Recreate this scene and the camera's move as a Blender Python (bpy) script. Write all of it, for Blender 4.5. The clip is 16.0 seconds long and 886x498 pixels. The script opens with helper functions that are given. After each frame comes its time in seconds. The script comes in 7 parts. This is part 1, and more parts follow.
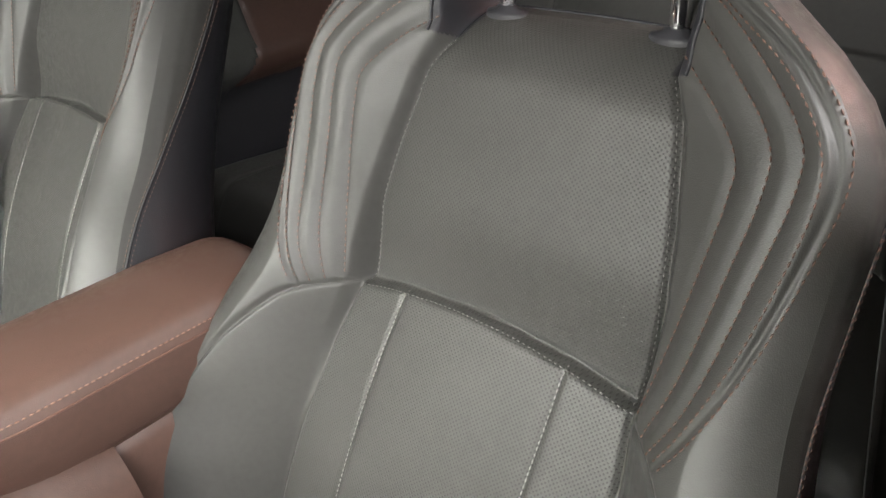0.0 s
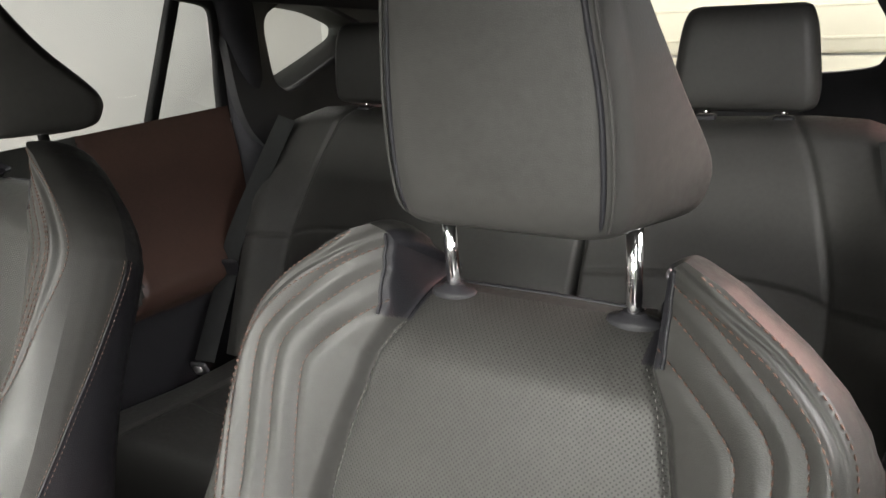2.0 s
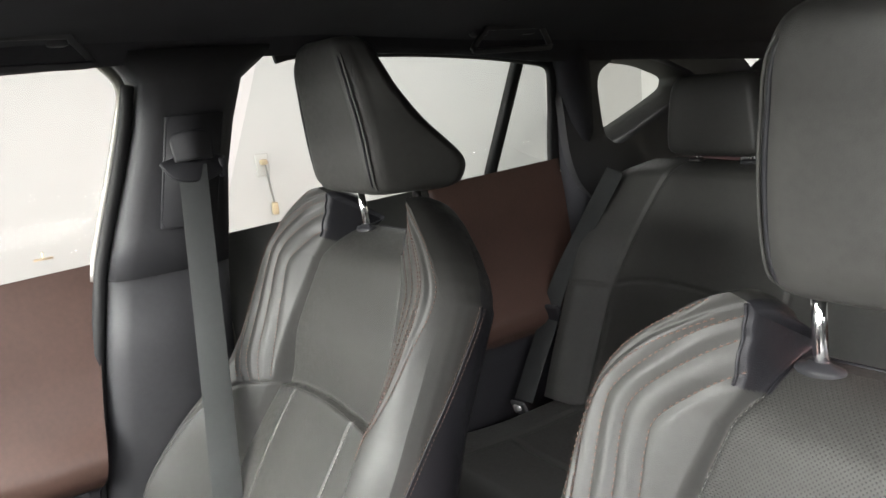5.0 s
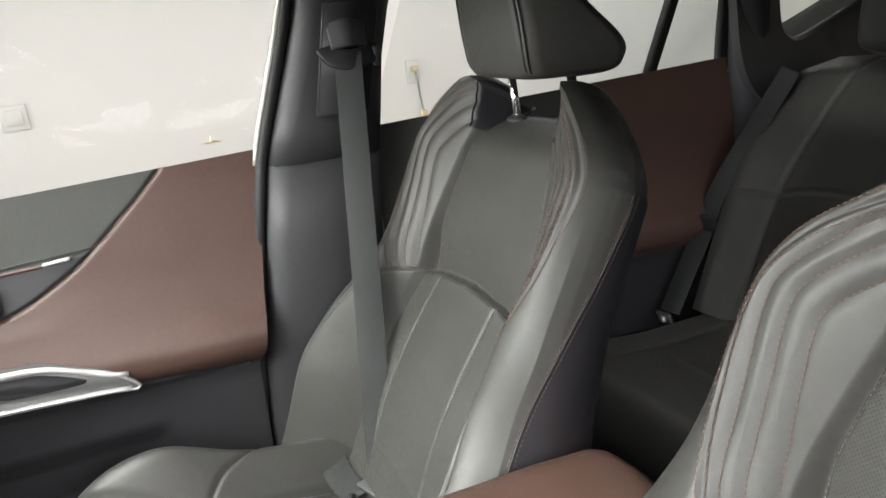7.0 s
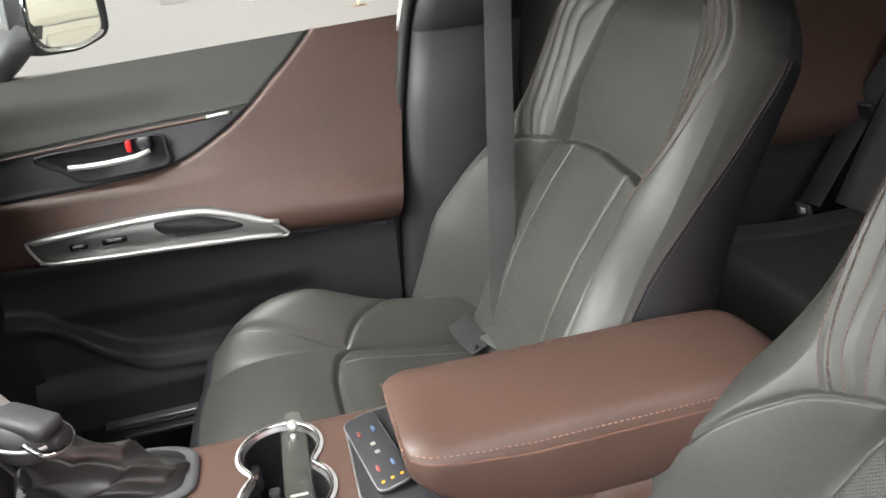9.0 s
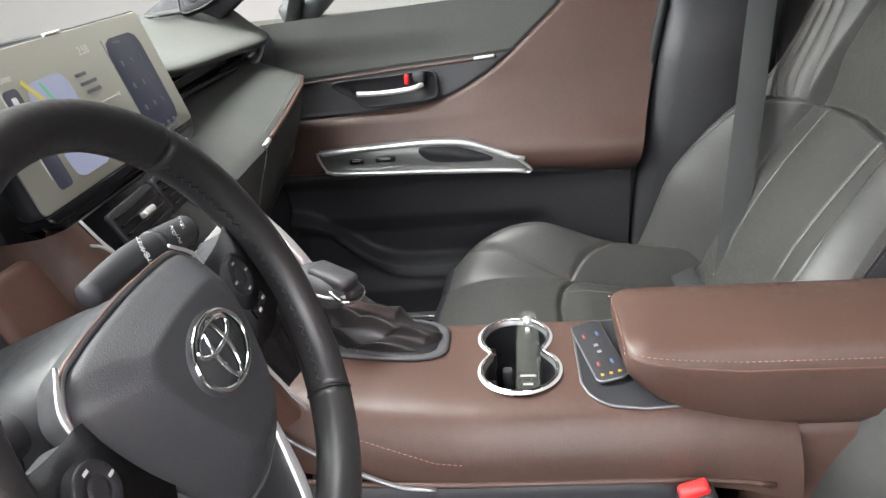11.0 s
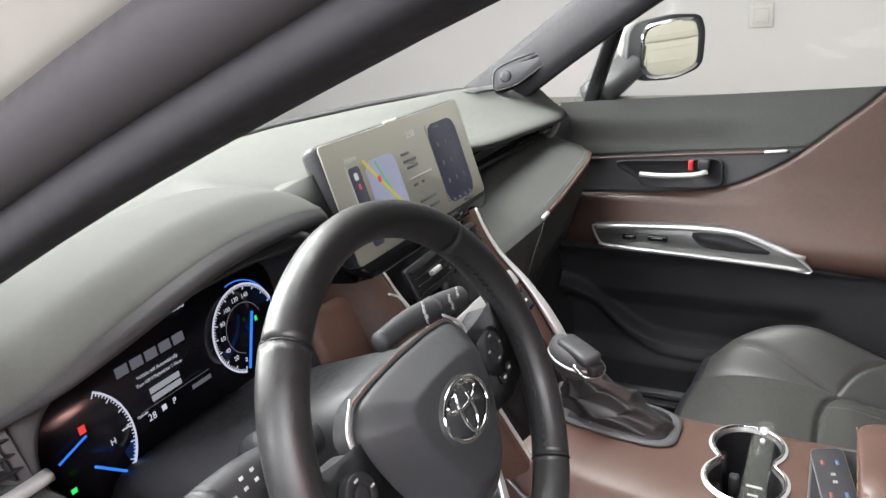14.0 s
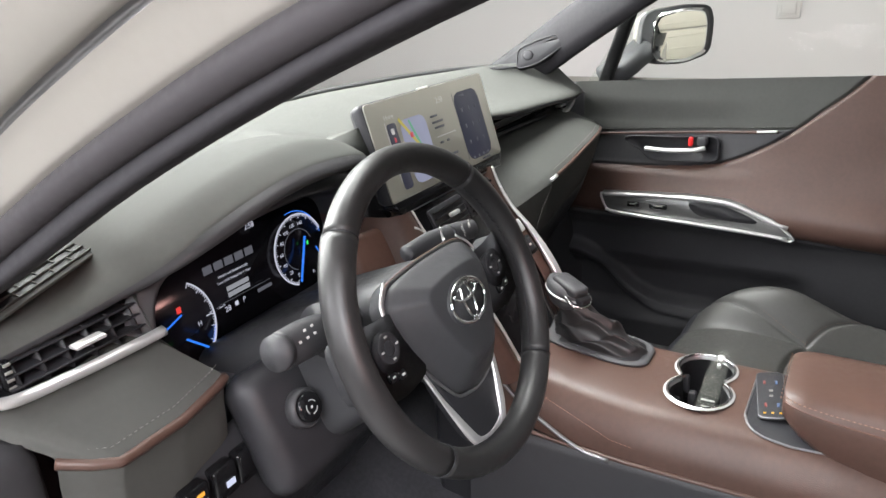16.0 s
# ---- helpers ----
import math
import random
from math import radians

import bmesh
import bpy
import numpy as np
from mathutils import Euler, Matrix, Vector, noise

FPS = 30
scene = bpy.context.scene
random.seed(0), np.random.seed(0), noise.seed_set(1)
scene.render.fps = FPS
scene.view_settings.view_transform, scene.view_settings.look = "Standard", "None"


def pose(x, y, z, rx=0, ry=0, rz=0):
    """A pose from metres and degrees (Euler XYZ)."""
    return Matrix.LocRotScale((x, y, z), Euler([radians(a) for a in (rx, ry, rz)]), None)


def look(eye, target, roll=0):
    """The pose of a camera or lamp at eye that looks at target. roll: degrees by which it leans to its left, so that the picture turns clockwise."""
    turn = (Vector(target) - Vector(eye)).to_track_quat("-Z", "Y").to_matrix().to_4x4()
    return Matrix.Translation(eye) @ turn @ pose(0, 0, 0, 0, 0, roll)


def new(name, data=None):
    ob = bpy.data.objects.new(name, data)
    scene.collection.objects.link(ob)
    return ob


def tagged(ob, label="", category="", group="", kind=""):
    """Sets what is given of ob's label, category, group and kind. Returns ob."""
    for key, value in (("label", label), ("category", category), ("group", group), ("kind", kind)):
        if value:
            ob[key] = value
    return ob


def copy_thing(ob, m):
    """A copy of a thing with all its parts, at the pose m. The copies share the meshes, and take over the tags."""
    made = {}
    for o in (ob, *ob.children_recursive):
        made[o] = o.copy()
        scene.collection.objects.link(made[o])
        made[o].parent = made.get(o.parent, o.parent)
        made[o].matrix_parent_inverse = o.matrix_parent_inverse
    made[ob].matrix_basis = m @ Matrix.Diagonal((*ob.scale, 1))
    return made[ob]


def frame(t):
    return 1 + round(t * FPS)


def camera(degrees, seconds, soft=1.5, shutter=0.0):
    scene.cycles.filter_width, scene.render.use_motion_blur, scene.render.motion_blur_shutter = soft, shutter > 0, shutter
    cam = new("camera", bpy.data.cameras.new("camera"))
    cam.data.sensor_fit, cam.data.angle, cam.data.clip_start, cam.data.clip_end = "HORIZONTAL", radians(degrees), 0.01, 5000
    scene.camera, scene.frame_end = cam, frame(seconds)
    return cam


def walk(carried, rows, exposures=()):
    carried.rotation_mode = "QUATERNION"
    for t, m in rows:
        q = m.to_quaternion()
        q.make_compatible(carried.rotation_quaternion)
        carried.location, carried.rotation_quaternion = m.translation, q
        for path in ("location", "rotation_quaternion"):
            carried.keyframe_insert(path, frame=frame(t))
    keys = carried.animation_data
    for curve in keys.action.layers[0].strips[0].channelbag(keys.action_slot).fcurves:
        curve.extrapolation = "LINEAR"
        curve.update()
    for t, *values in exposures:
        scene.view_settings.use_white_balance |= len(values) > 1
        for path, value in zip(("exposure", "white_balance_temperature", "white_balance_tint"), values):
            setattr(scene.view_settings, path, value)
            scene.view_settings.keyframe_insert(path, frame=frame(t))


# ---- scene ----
cam = camera(61.8, 16.0)
PATH = [
    (0, (-0.711, 0.094, 1.255), (0.47, -1.147, 0.223), -3.8),
    (0.5, (-0.679, 0.077, 1.278), (0.436, -1.292, 0.339), -3.9),
    (1, (-0.641, 0.094, 1.302), (0.37, -1.431, 0.496), -2.9),
    (1.5, (-0.624, 0.097, 1.321), (0.357, -1.505, 0.635), -2.8),
    (2, (-0.613, 0.088, 1.322), (0.39, -1.54, 0.735), -2.6),
    (2.5, (-0.616, 0.077, 1.333), (0.464, -1.53, 0.833), -2.6),
    (3, (-0.614, 0.079, 1.336), (0.586, -1.455, 0.881), -3.0),
    (3.5, (-0.607, 0.087, 1.34), (0.714, -1.35, 0.907), -3.6),
    (4, (-0.601, 0.098, 1.342), (0.836, -1.229, 0.922), -4.2),
    (4.5, (-0.596, 0.113, 1.346), (0.933, -1.107, 0.928), -4.9),
    (5, (-0.593, 0.132, 1.348), (1.013, -0.983, 0.927), -5.4),
    (5.2, (-0.591, 0.136, 1.347), (1.041, -0.938, 0.922), -5.6),
    (7.3, (-0.583, 0.139, 1.299), (1.183, -0.556, 0.667), -5.9),
    (7.5, (-0.591, 0.142, 1.297), (1.177, -0.526, 0.641), -5.9),
    (8, (-0.593, 0.164, 1.287), (1.174, -0.438, 0.567), -5.8),
    (8.5, (-0.607, 0.177, 1.275), (1.166, -0.336, 0.506), -5.8),
    (8.7, (-0.615, 0.176, 1.273), (1.163, -0.284, 0.479), -6.0),
    (11, (-0.759, 0.225, 1.28), (1.038, 0.427, 0.425), -6.4),
    (11.5, (-0.785, 0.247, 1.297), (1.0, 0.607, 0.469), -6.6),
    (12, (-0.791, 0.236, 1.316), (0.973, 0.741, 0.521), -6.6),
    (12.5, (-0.801, 0.228, 1.328), (0.935, 0.865, 0.566), -6.4),
    (13, (-0.802, 0.212, 1.342), (0.901, 0.967, 0.615), -6.2),
    (13.5, (-0.813, 0.194, 1.353), (0.857, 1.045, 0.657), -5.9),
    (14, (-0.829, 0.171, 1.359), (0.819, 1.082, 0.684), -5.6),
    (14.5, (-0.864, 0.162, 1.368), (0.773, 1.098, 0.701), -5.2),
    (15, (-0.935, 0.147, 1.374), (0.693, 1.092, 0.701), -4.9),
    (15.5, (-0.988, 0.115, 1.377), (0.627, 1.071, 0.684), -4.4),
    (16, (-1.006, 0.056, 1.376), (0.586, 1.031, 0.658), -3.9),
]
walk(cam, [(t, look(eye, target, roll)) for t, eye, target, roll in PATH], [(0, 0.45, 6700, 11), (1, 0.40, 6700, 11), (2.5, 0.58, 6700, 11), (3.5, 0.76, 6600, 11), (5, 0.76, 6500, 11), (8.5, 0.37, 6550, 10), (11, 0.36, 6350, 11), (16, 0.16, 6400, 12)])


# ---- light ----
def setup_world():
    w = bpy.data.worlds.new("world")
    scene.world = w
    w.use_nodes = True
    nt = w.node_tree
    nt.nodes.clear()
    out = nt.nodes.new("ShaderNodeOutputWorld")
    bg = nt.nodes.new("ShaderNodeBackground")
    bg.inputs[0].default_value = (0.9, 0.93, 1.0, 1)
    bg.inputs[1].default_value = 0.05
    nt.links.new(bg.outputs[0], out.inputs[0])


setup_world()


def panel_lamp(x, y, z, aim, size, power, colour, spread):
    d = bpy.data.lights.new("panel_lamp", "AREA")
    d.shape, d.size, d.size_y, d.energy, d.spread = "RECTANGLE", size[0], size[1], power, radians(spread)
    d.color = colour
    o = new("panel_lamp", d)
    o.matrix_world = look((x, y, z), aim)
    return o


ROOM_X0, ROOM_X1, ROOM_Y0, ROOM_Y1, ROOM_Z = -5.6, 3.3, -4.6, 9.6, 2.95
LAMP_Z = ROOM_Z - 0.32
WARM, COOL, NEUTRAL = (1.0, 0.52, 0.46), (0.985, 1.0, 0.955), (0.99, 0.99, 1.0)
# x, y, aim, size, power, colour, spread: unseen panels added to brighten the cabin, before the open door, ahead of the
# car, behind it, and a weak row at the far wall
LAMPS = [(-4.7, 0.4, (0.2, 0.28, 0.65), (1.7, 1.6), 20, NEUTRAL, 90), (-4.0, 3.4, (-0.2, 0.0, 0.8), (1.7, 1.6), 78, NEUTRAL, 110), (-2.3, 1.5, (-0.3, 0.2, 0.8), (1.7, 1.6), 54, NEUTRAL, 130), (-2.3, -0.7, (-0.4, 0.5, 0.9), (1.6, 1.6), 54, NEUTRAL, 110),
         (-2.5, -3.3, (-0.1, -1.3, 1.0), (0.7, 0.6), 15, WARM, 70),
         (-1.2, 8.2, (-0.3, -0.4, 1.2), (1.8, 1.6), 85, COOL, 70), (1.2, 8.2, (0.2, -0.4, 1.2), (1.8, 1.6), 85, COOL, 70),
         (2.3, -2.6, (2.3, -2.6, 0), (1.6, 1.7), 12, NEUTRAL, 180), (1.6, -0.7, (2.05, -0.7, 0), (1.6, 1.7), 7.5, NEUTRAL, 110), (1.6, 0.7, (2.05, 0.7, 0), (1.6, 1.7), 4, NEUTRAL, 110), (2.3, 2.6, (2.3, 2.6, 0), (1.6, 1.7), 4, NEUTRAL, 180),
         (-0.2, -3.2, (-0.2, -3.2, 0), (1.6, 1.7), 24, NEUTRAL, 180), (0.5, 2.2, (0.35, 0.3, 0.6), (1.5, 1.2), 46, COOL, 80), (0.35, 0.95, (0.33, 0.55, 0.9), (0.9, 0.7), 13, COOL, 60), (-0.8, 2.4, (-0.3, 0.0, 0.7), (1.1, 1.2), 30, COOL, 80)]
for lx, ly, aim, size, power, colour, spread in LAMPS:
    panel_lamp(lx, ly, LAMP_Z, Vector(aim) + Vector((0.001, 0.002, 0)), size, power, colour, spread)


# ---- materials ----
def material(name, colour, rough=0.5, metal=0.0, grain=0.0, grain_scale=900.0, vary=0.12, spec=0.3, coat=0.0, blotch=9.0, detail=3.0, rough_vary=0.08, sheen=0.0):
    """A principled surface with colour and roughness variation at two scales and a fine relief. Sizes are in metres."""
    m = bpy.data.materials.new(name)
    m.use_nodes = True
    nt = m.node_tree
    b = nt.nodes["Principled BSDF"]
    tc = nt.nodes.new("ShaderNodeTexCoord")
    n1 = nt.nodes.new("ShaderNodeTexNoise")
    n1.inputs["Scale"].default_value, n1.inputs["Detail"].default_value = blotch, 4
    nt.links.new(tc.outputs["Object"], n1.inputs["Vector"])
    n2 = nt.nodes.new("ShaderNodeTexNoise")
    n2.inputs["Scale"].default_value, n2.inputs["Detail"].default_value = blotch * 14, 3
    nt.links.new(tc.outputs["Object"], n2.inputs["Vector"])
    mixn = nt.nodes.new("ShaderNodeMath")
    mixn.operation = "ADD"
    nt.links.new(n1.outputs["Fac"], mixn.inputs[0])
    nt.links.new(n2.outputs["Fac"], mixn.inputs[1])
    ramp = nt.nodes.new("ShaderNodeMapRange")
    ramp.inputs["From Min"].default_value, ramp.inputs["From Max"].default_value = 0.7, 1.3
    ramp.inputs["To Min"].default_value, ramp.inputs["To Max"].default_value = 1 - vary, 1 + vary
    nt.links.new(mixn.outputs[0], ramp.inputs["Value"])
    mul = nt.nodes.new("ShaderNodeVectorMath")
    mul.operation = "SCALE"
    mul.inputs[0].default_value = colour[:3]
    nt.links.new(ramp.outputs[0], mul.inputs["Scale"])
    nt.links.new(mul.outputs[0], b.inputs["Base Color"])
    rr = nt.nodes.new("ShaderNodeMapRange")
    rr.inputs["From Min"].default_value, rr.inputs["From Max"].default_value = 0.3, 0.7
    rr.inputs["To Min"].default_value, rr.inputs["To Max"].default_value = max(0.02, rough - rough_vary), min(1, rough + rough_vary)
    nt.links.new(n2.outputs["Fac"], rr.inputs["Value"])
    nt.links.new(rr.outputs[0], b.inputs["Roughness"])
    b.inputs["Metallic"].default_value = metal
    b.inputs["Specular IOR Level"].default_value = spec
    b.inputs["Coat Weight"].default_value = coat
    b.inputs["Sheen Weight"].default_value = sheen
    if grain:
        v = nt.nodes.new("ShaderNodeTexVoronoi")
        v.inputs["Scale"].default_value = grain_scale
        nt.links.new(tc.outputs["Object"], v.inputs["Vector"])
        bump = nt.nodes.new("ShaderNodeBump")
        bump.inputs["Strength"].default_value, bump.inputs["Distance"].default_value = grain, 0.0006
        nt.links.new(v.outputs["Distance"], bump.inputs["Height"])
        nt.links.new(bump.outputs[0], b.inputs["Normal"])
    return m


def perforated(name, colour, rough, pitch=0.0032):
    """Leather with staggered rows of tiny holes, laid out on the pad's own surface measure (its UV, in metres)."""
    m = material(name, colour, rough, grain=0.15)
    nt = m.node_tree
    b = nt.nodes["Principled BSDF"]
    uv = nt.nodes.new("ShaderNodeUVMap")
    sc = nt.nodes.new("ShaderNodeVectorMath")
    sc.operation = "SCALE"
    sc.inputs["Scale"].default_value = 1 / pitch
    nt.links.new(uv.outputs[0], sc.inputs[0])
    rot = nt.nodes.new("ShaderNodeVectorRotate")
    rot.rotation_type = "Z_AXIS"
    rot.inputs["Angle"].default_value = radians(45)
    nt.links.new(sc.outputs[0], rot.inputs["Vector"])
    fr = nt.nodes.new("ShaderNodeVectorMath")
    fr.operation = "FRACTION"
    nt.links.new(rot.outputs[0], fr.inputs[0])
    ds = nt.nodes.new("ShaderNodeVectorMath")
    ds.operation = "DISTANCE"
    ds.inputs[1].default_value = (0.5, 0.5, 0)
    nt.links.new(fr.outputs[0], ds.inputs[0])
    hole = nt.nodes.new("ShaderNodeMapRange")
    hole.inputs["From Min"].default_value, hole.inputs["From Max"].default_value = 0.16, 0.30
    hole.inputs["To Min"].default_value, hole.inputs["To Max"].default_value = 0.45, 1.0
    nt.links.new(ds.outputs["Value"], hole.inputs["Value"])
    old = b.inputs["Base Color"].links[0].from_socket
    mul = nt.nodes.new("ShaderNodeVectorMath")
    mul.operation = "SCALE"
    nt.links.new(old, mul.inputs[0])
    nt.links.new(hole.outputs[0], mul.inputs["Scale"])
    nt.links.new(mul.outputs[0], b.inputs["Base Color"])
    bump = nt.nodes.new("ShaderNodeBump")
    bump.inputs["Strength"].default_value, bump.inputs["Distance"].default_value = 0.5, 0.001
    nt.links.new(hole.outputs[0], bump.inputs["Height"])
    nt.links.new(b.inputs["Normal"].links[0].from_socket, bump.inputs["Normal"])
    nt.links.new(bump.outputs[0], b.inputs["Normal"])
    return m


def glowing(name, colour, strength=1.0):
    m = bpy.data.materials.new(name)
    m.use_nodes = True
    b = m.node_tree.nodes["Principled BSDF"]
    b.inputs["Base Color"].default_value = (0.01, 0.01, 0.01, 1)
    b.inputs["Emission Color"].default_value = (*colour, 1)
    b.inputs["Emission Strength"].default_value = strength
    return m


def glass(name, colour=(1, 1, 1), rough=0.0):
    m = bpy.data.materials.new(name)
    m.use_nodes = True
    nt = m.node_tree
    nt.nodes.clear()
    out = nt.nodes.new("ShaderNodeOutputMaterial")
    tr = nt.nodes.new("ShaderNodeBsdfTransparent")
    tr.inputs[0].default_value = (*colour, 1)
    gl = nt.nodes.new("ShaderNodeBsdfGlossy")
    gl.inputs["Roughness"].default_value = rough
    fr = nt.nodes.new("ShaderNodeLayerWeight")
    fr.inputs[0].default_value = 0.5
    pw = nt.nodes.new("ShaderNodeMath")
    pw.operation = "POWER"
    pw.inputs[1].default_value = 5.0
    nt.links.new(fr.outputs["Facing"], pw.inputs[0])
    ad = nt.nodes.new("ShaderNodeMath")
    ad.operation = "MULTIPLY_ADD"
    ad.inputs[1].default_value, ad.inputs[2].default_value = 0.22, 0.006
    nt.links.new(pw.outputs[0], ad.inputs[0])
    mx = nt.nodes.new("ShaderNodeMixShader")
    nt.links.new(ad.outputs[0], mx.inputs[0])
    nt.links.new(tr.outputs[0], mx.inputs[1])
    nt.links.new(gl.outputs[0], mx.inputs[2])
    nt.links.new(mx.outputs[0], out.inputs[0])
    return m


LEATHER = material("black_leather", (0.042, 0.0415, 0.039), 0.46, grain=0.18, vary=0.12, spec=0.34)
GRIP = material("smooth_grip_leather", (0.021, 0.0205, 0.021), 0.40, grain=0.14, vary=0.12, spec=0.45)
LEATHER_PERF = perforated("perforated_black_leather", (0.047, 0.0465, 0.0435), 0.45)
LEATHER_SIDE = material("black_vinyl", (0.016, 0.016, 0.019), 0.46, grain=0.30, vary=0.10)
BROWN = material("brown_leather", (0.074, 0.042, 0.033), 0.40, grain=0.30, vary=0.12, spec=0.42)
BROWN_DARK = material("brown_soft_vinyl", (0.125, 0.066, 0.050), 0.45, grain=0.3, vary=0.1)
DASH = material("dark_grey_soft_vinyl", (0.072, 0.074, 0.069), 0.80, grain=0.22, grain_scale=1300, vary=0.08, spec=0.12)
PLASTIC = material("charcoal_moulded_plastic", (0.038, 0.038, 0.041), 0.48, grain=0.25, grain_scale=1100, vary=0.10)
PLASTIC_DK = material("black_moulded_plastic", (0.024, 0.024, 0.027), 0.42, grain=0.3, grain_scale=1100, vary=0.10)
GLOSS = material("piano_black", (0.008, 0.008, 0.009), 0.08, vary=0.05, rough_vary=0.03)
HEADLINER = material("black_woven_headliner", (0.038, 0.038, 0.043), 0.9, grain=0.7, grain_scale=1500, vary=0.15, spec=0.2)
CARPET = material("black_carpet", (0.030, 0.030, 0.034), 0.95, grain=1.0, grain_scale=600, vary=0.3, spec=0.1)
SILVER = material("satin_silver_trim", (0.66, 0.655, 0.65), 0.30, metal=0.60, vary=0.03, rough_vary=0.02)
GREYTRIM = material("brushed_dark_silver_trim", (0.23, 0.23, 0.235), 0.38, metal=0.75, vary=0.05, rough_vary=0.03)
SATIN = material("brushed_satin_bezel", (0.21, 0.21, 0.207), 0.40, metal=0.55, vary=0.05, rough_vary=0.03)
CHROME = material("chrome", (0.86, 0.86, 0.87), 0.12, metal=1.0, vary=0.02, rough_vary=0.01)
PAINT = material("pearl_beige_car_paint", (0.29, 0.275, 0.25), 0.38, metal=0.25, vary=0.03, coat=0.6)
PILLAR = material("smooth_charcoal_pillar_trim", (0.022, 0.021, 0.024), 0.75, vary=0.05)
SEAL = material("grey_rubber_seal", (0.034, 0.031, 0.034), 0.68, vary=0.06)
COWL = material("mid_grey_moulded_cowl", (0.066, 0.066, 0.070), 0.5, grain=0.2, grain_scale=1100, vary=0.06)
# near-black: the shade inside recesses is put into the colour
RECESS_SHADE = material("matt_black_recess_shade", (0.007, 0.007, 0.008), 0.6, vary=0.1)
RUBBER = material("black_rubber_seal", (0.018, 0.018, 0.019), 0.62, vary=0.12)
WEBBING = material("black_seat_belt_webbing", (0.030, 0.032, 0.032), 0.7, grain=0.8, grain_scale=1400, vary=0.06)
THREAD_BROWN = material("brown_thread", (0.13, 0.075, 0.058), 0.7, vary=0.1)
THREAD_GREY = material("grey_thread", (0.22, 0.22, 0.205), 0.7, vary=0.1)
THREAD_TAN = material("tan_thread", (0.27, 0.155, 0.11), 0.7, vary=0.1)
WALL = material("white_painted_wall", (0.53, 0.53, 0.518), 0.7, grain=0.06, grain_scale=120, vary=0.02, blotch=1.5)
# for the unseen west wall, dark to keep bounce light off the seats
BOUNCE_DARK = material("dark_grey_partition", (0.27, 0.27, 0.275), 0.8, grain=0.2, grain_scale=90, vary=0.08, blotch=1.5)
CREAM = material("cream_painted_steel", (0.78, 0.74, 0.62), 0.5, vary=0.04, blotch=1.2)
CONCRETE = material("grey_concrete_floor", (0.42, 0.415, 0.40), 0.5, grain=0.3, grain_scale=80, vary=0.2, blotch=1.2)
IVORY = material("ivory_plastic", (0.50, 0.495, 0.475), 0.45, vary=0.03)
WHITE = material("white_plastic", (0.8, 0.79, 0.75), 0.4, vary=0.03)
WOOD = material("tan_wood", (0.48, 0.39, 0.26), 0.6, vary=0.2)
RED = material("red_plastic", (0.62, 0.03, 0.03), 0.35, vary=0.05)
CLEAR = material("scuffed_clear_acrylic", (0.36, 0.37, 0.33), 0.15, vary=0.10)
CLEAR.node_tree.nodes["Principled BSDF"].inputs["Alpha"].default_value = 0.07
WINDOW = glass("window_glass", (0.93, 0.945, 0.935))
WINDOW_DK = glass("tinted_window_glass", (0.90, 0.91, 0.87))
MIRROR = material("mirror_glass", (0.92, 0.92, 0.92), 0.02, metal=1.0, vary=0.01, rough_vary=0.01)


# ---- shaping ----
def part(name, geo, mat, parent=None, label=""):
    """Links (verts, faces[, uv]) or a bmesh as one mesh object, under a thing or a part."""
    me = bpy.data.meshes.new(name)
    if isinstance(geo, bmesh.types.BMesh):
        geo.to_mesh(me)
        geo.free()
    else:
        me.from_pydata([tuple(map(float, v)) for v in geo[0]], [], [tuple(map(int, f)) for f in geo[1]])
        if len(geo) > 2 and geo[2] is not None:
            layer = me.uv_layers.new(name="UVMap")
            idx = np.empty(len(me.loops), dtype=np.int32)
            me.loops.foreach_get("vertex_index", idx)
            layer.data.foreach_set("uv", np.asarray(geo[2], dtype=np.float32)[idx].ravel())
    me.shade_smooth()
    me.materials.append(mat)
    ob = new(name, me)
    if parent is not None:
        ob.parent = parent
    if label:
        tagged(ob, label)
    return ob


def eased(x, xp, fp, blur=0.022):
    """Interpolation whose corners are rounded off over the given width."""
    xd = np.linspace(xp[0] - 3 * blur, xp[-1] + 3 * blur, 600)
    fd = np.interp(xd, xp, fp)
    k = np.exp(-0.5 * (np.arange(-300, 301) * (xd[1] - xd[0]) / blur) ** 2)
    fd = np.convolve(np.pad(fd, 300, mode="edge"), k / k.sum(), mode="valid")
    return np.interp(x, xd, fd)


def sharp(ob, angle=40):
    ob.data.set_sharp_from_angle(angle=radians(angle))
    return ob


def thing(name, label, category, group="", kind="", at=None):
    e = new(name)
    e.empty_display_size = 0.05
    if at is not None:
        e.matrix_world = at
    return tagged(e, label, category, group, kind)


def grid_faces(nv, nu, close_u=False, close_v=False):
    a = np.arange(nv * nu).reshape(nv, nu)
    if close_u:
        a = np.concatenate([a, a[:, :1]], 1)
    if close_v:
        a = np.concatenate([a, a[:1]], 0)
    return np.stack([a[:-1, :-1], a[:-1, 1:], a[1:, 1:], a[1:, :-1]], -1).reshape(-1, 4)


def loft(rings, caps=True, closed=True):
    """Rings of equally many points, skinned into one body."""
    r = np.asarray(rings, float)
    nv, nu = r.shape[:2]
    faces = [tuple(f) for f in grid_faces(nv, nu, closed)]
    if caps and closed:
        faces.append(tuple(range(nu - 1, -1, -1)))
        faces.append(tuple((nv - 1) * nu + i for i in range(nu)))
    return r.reshape(-1, 3), faces


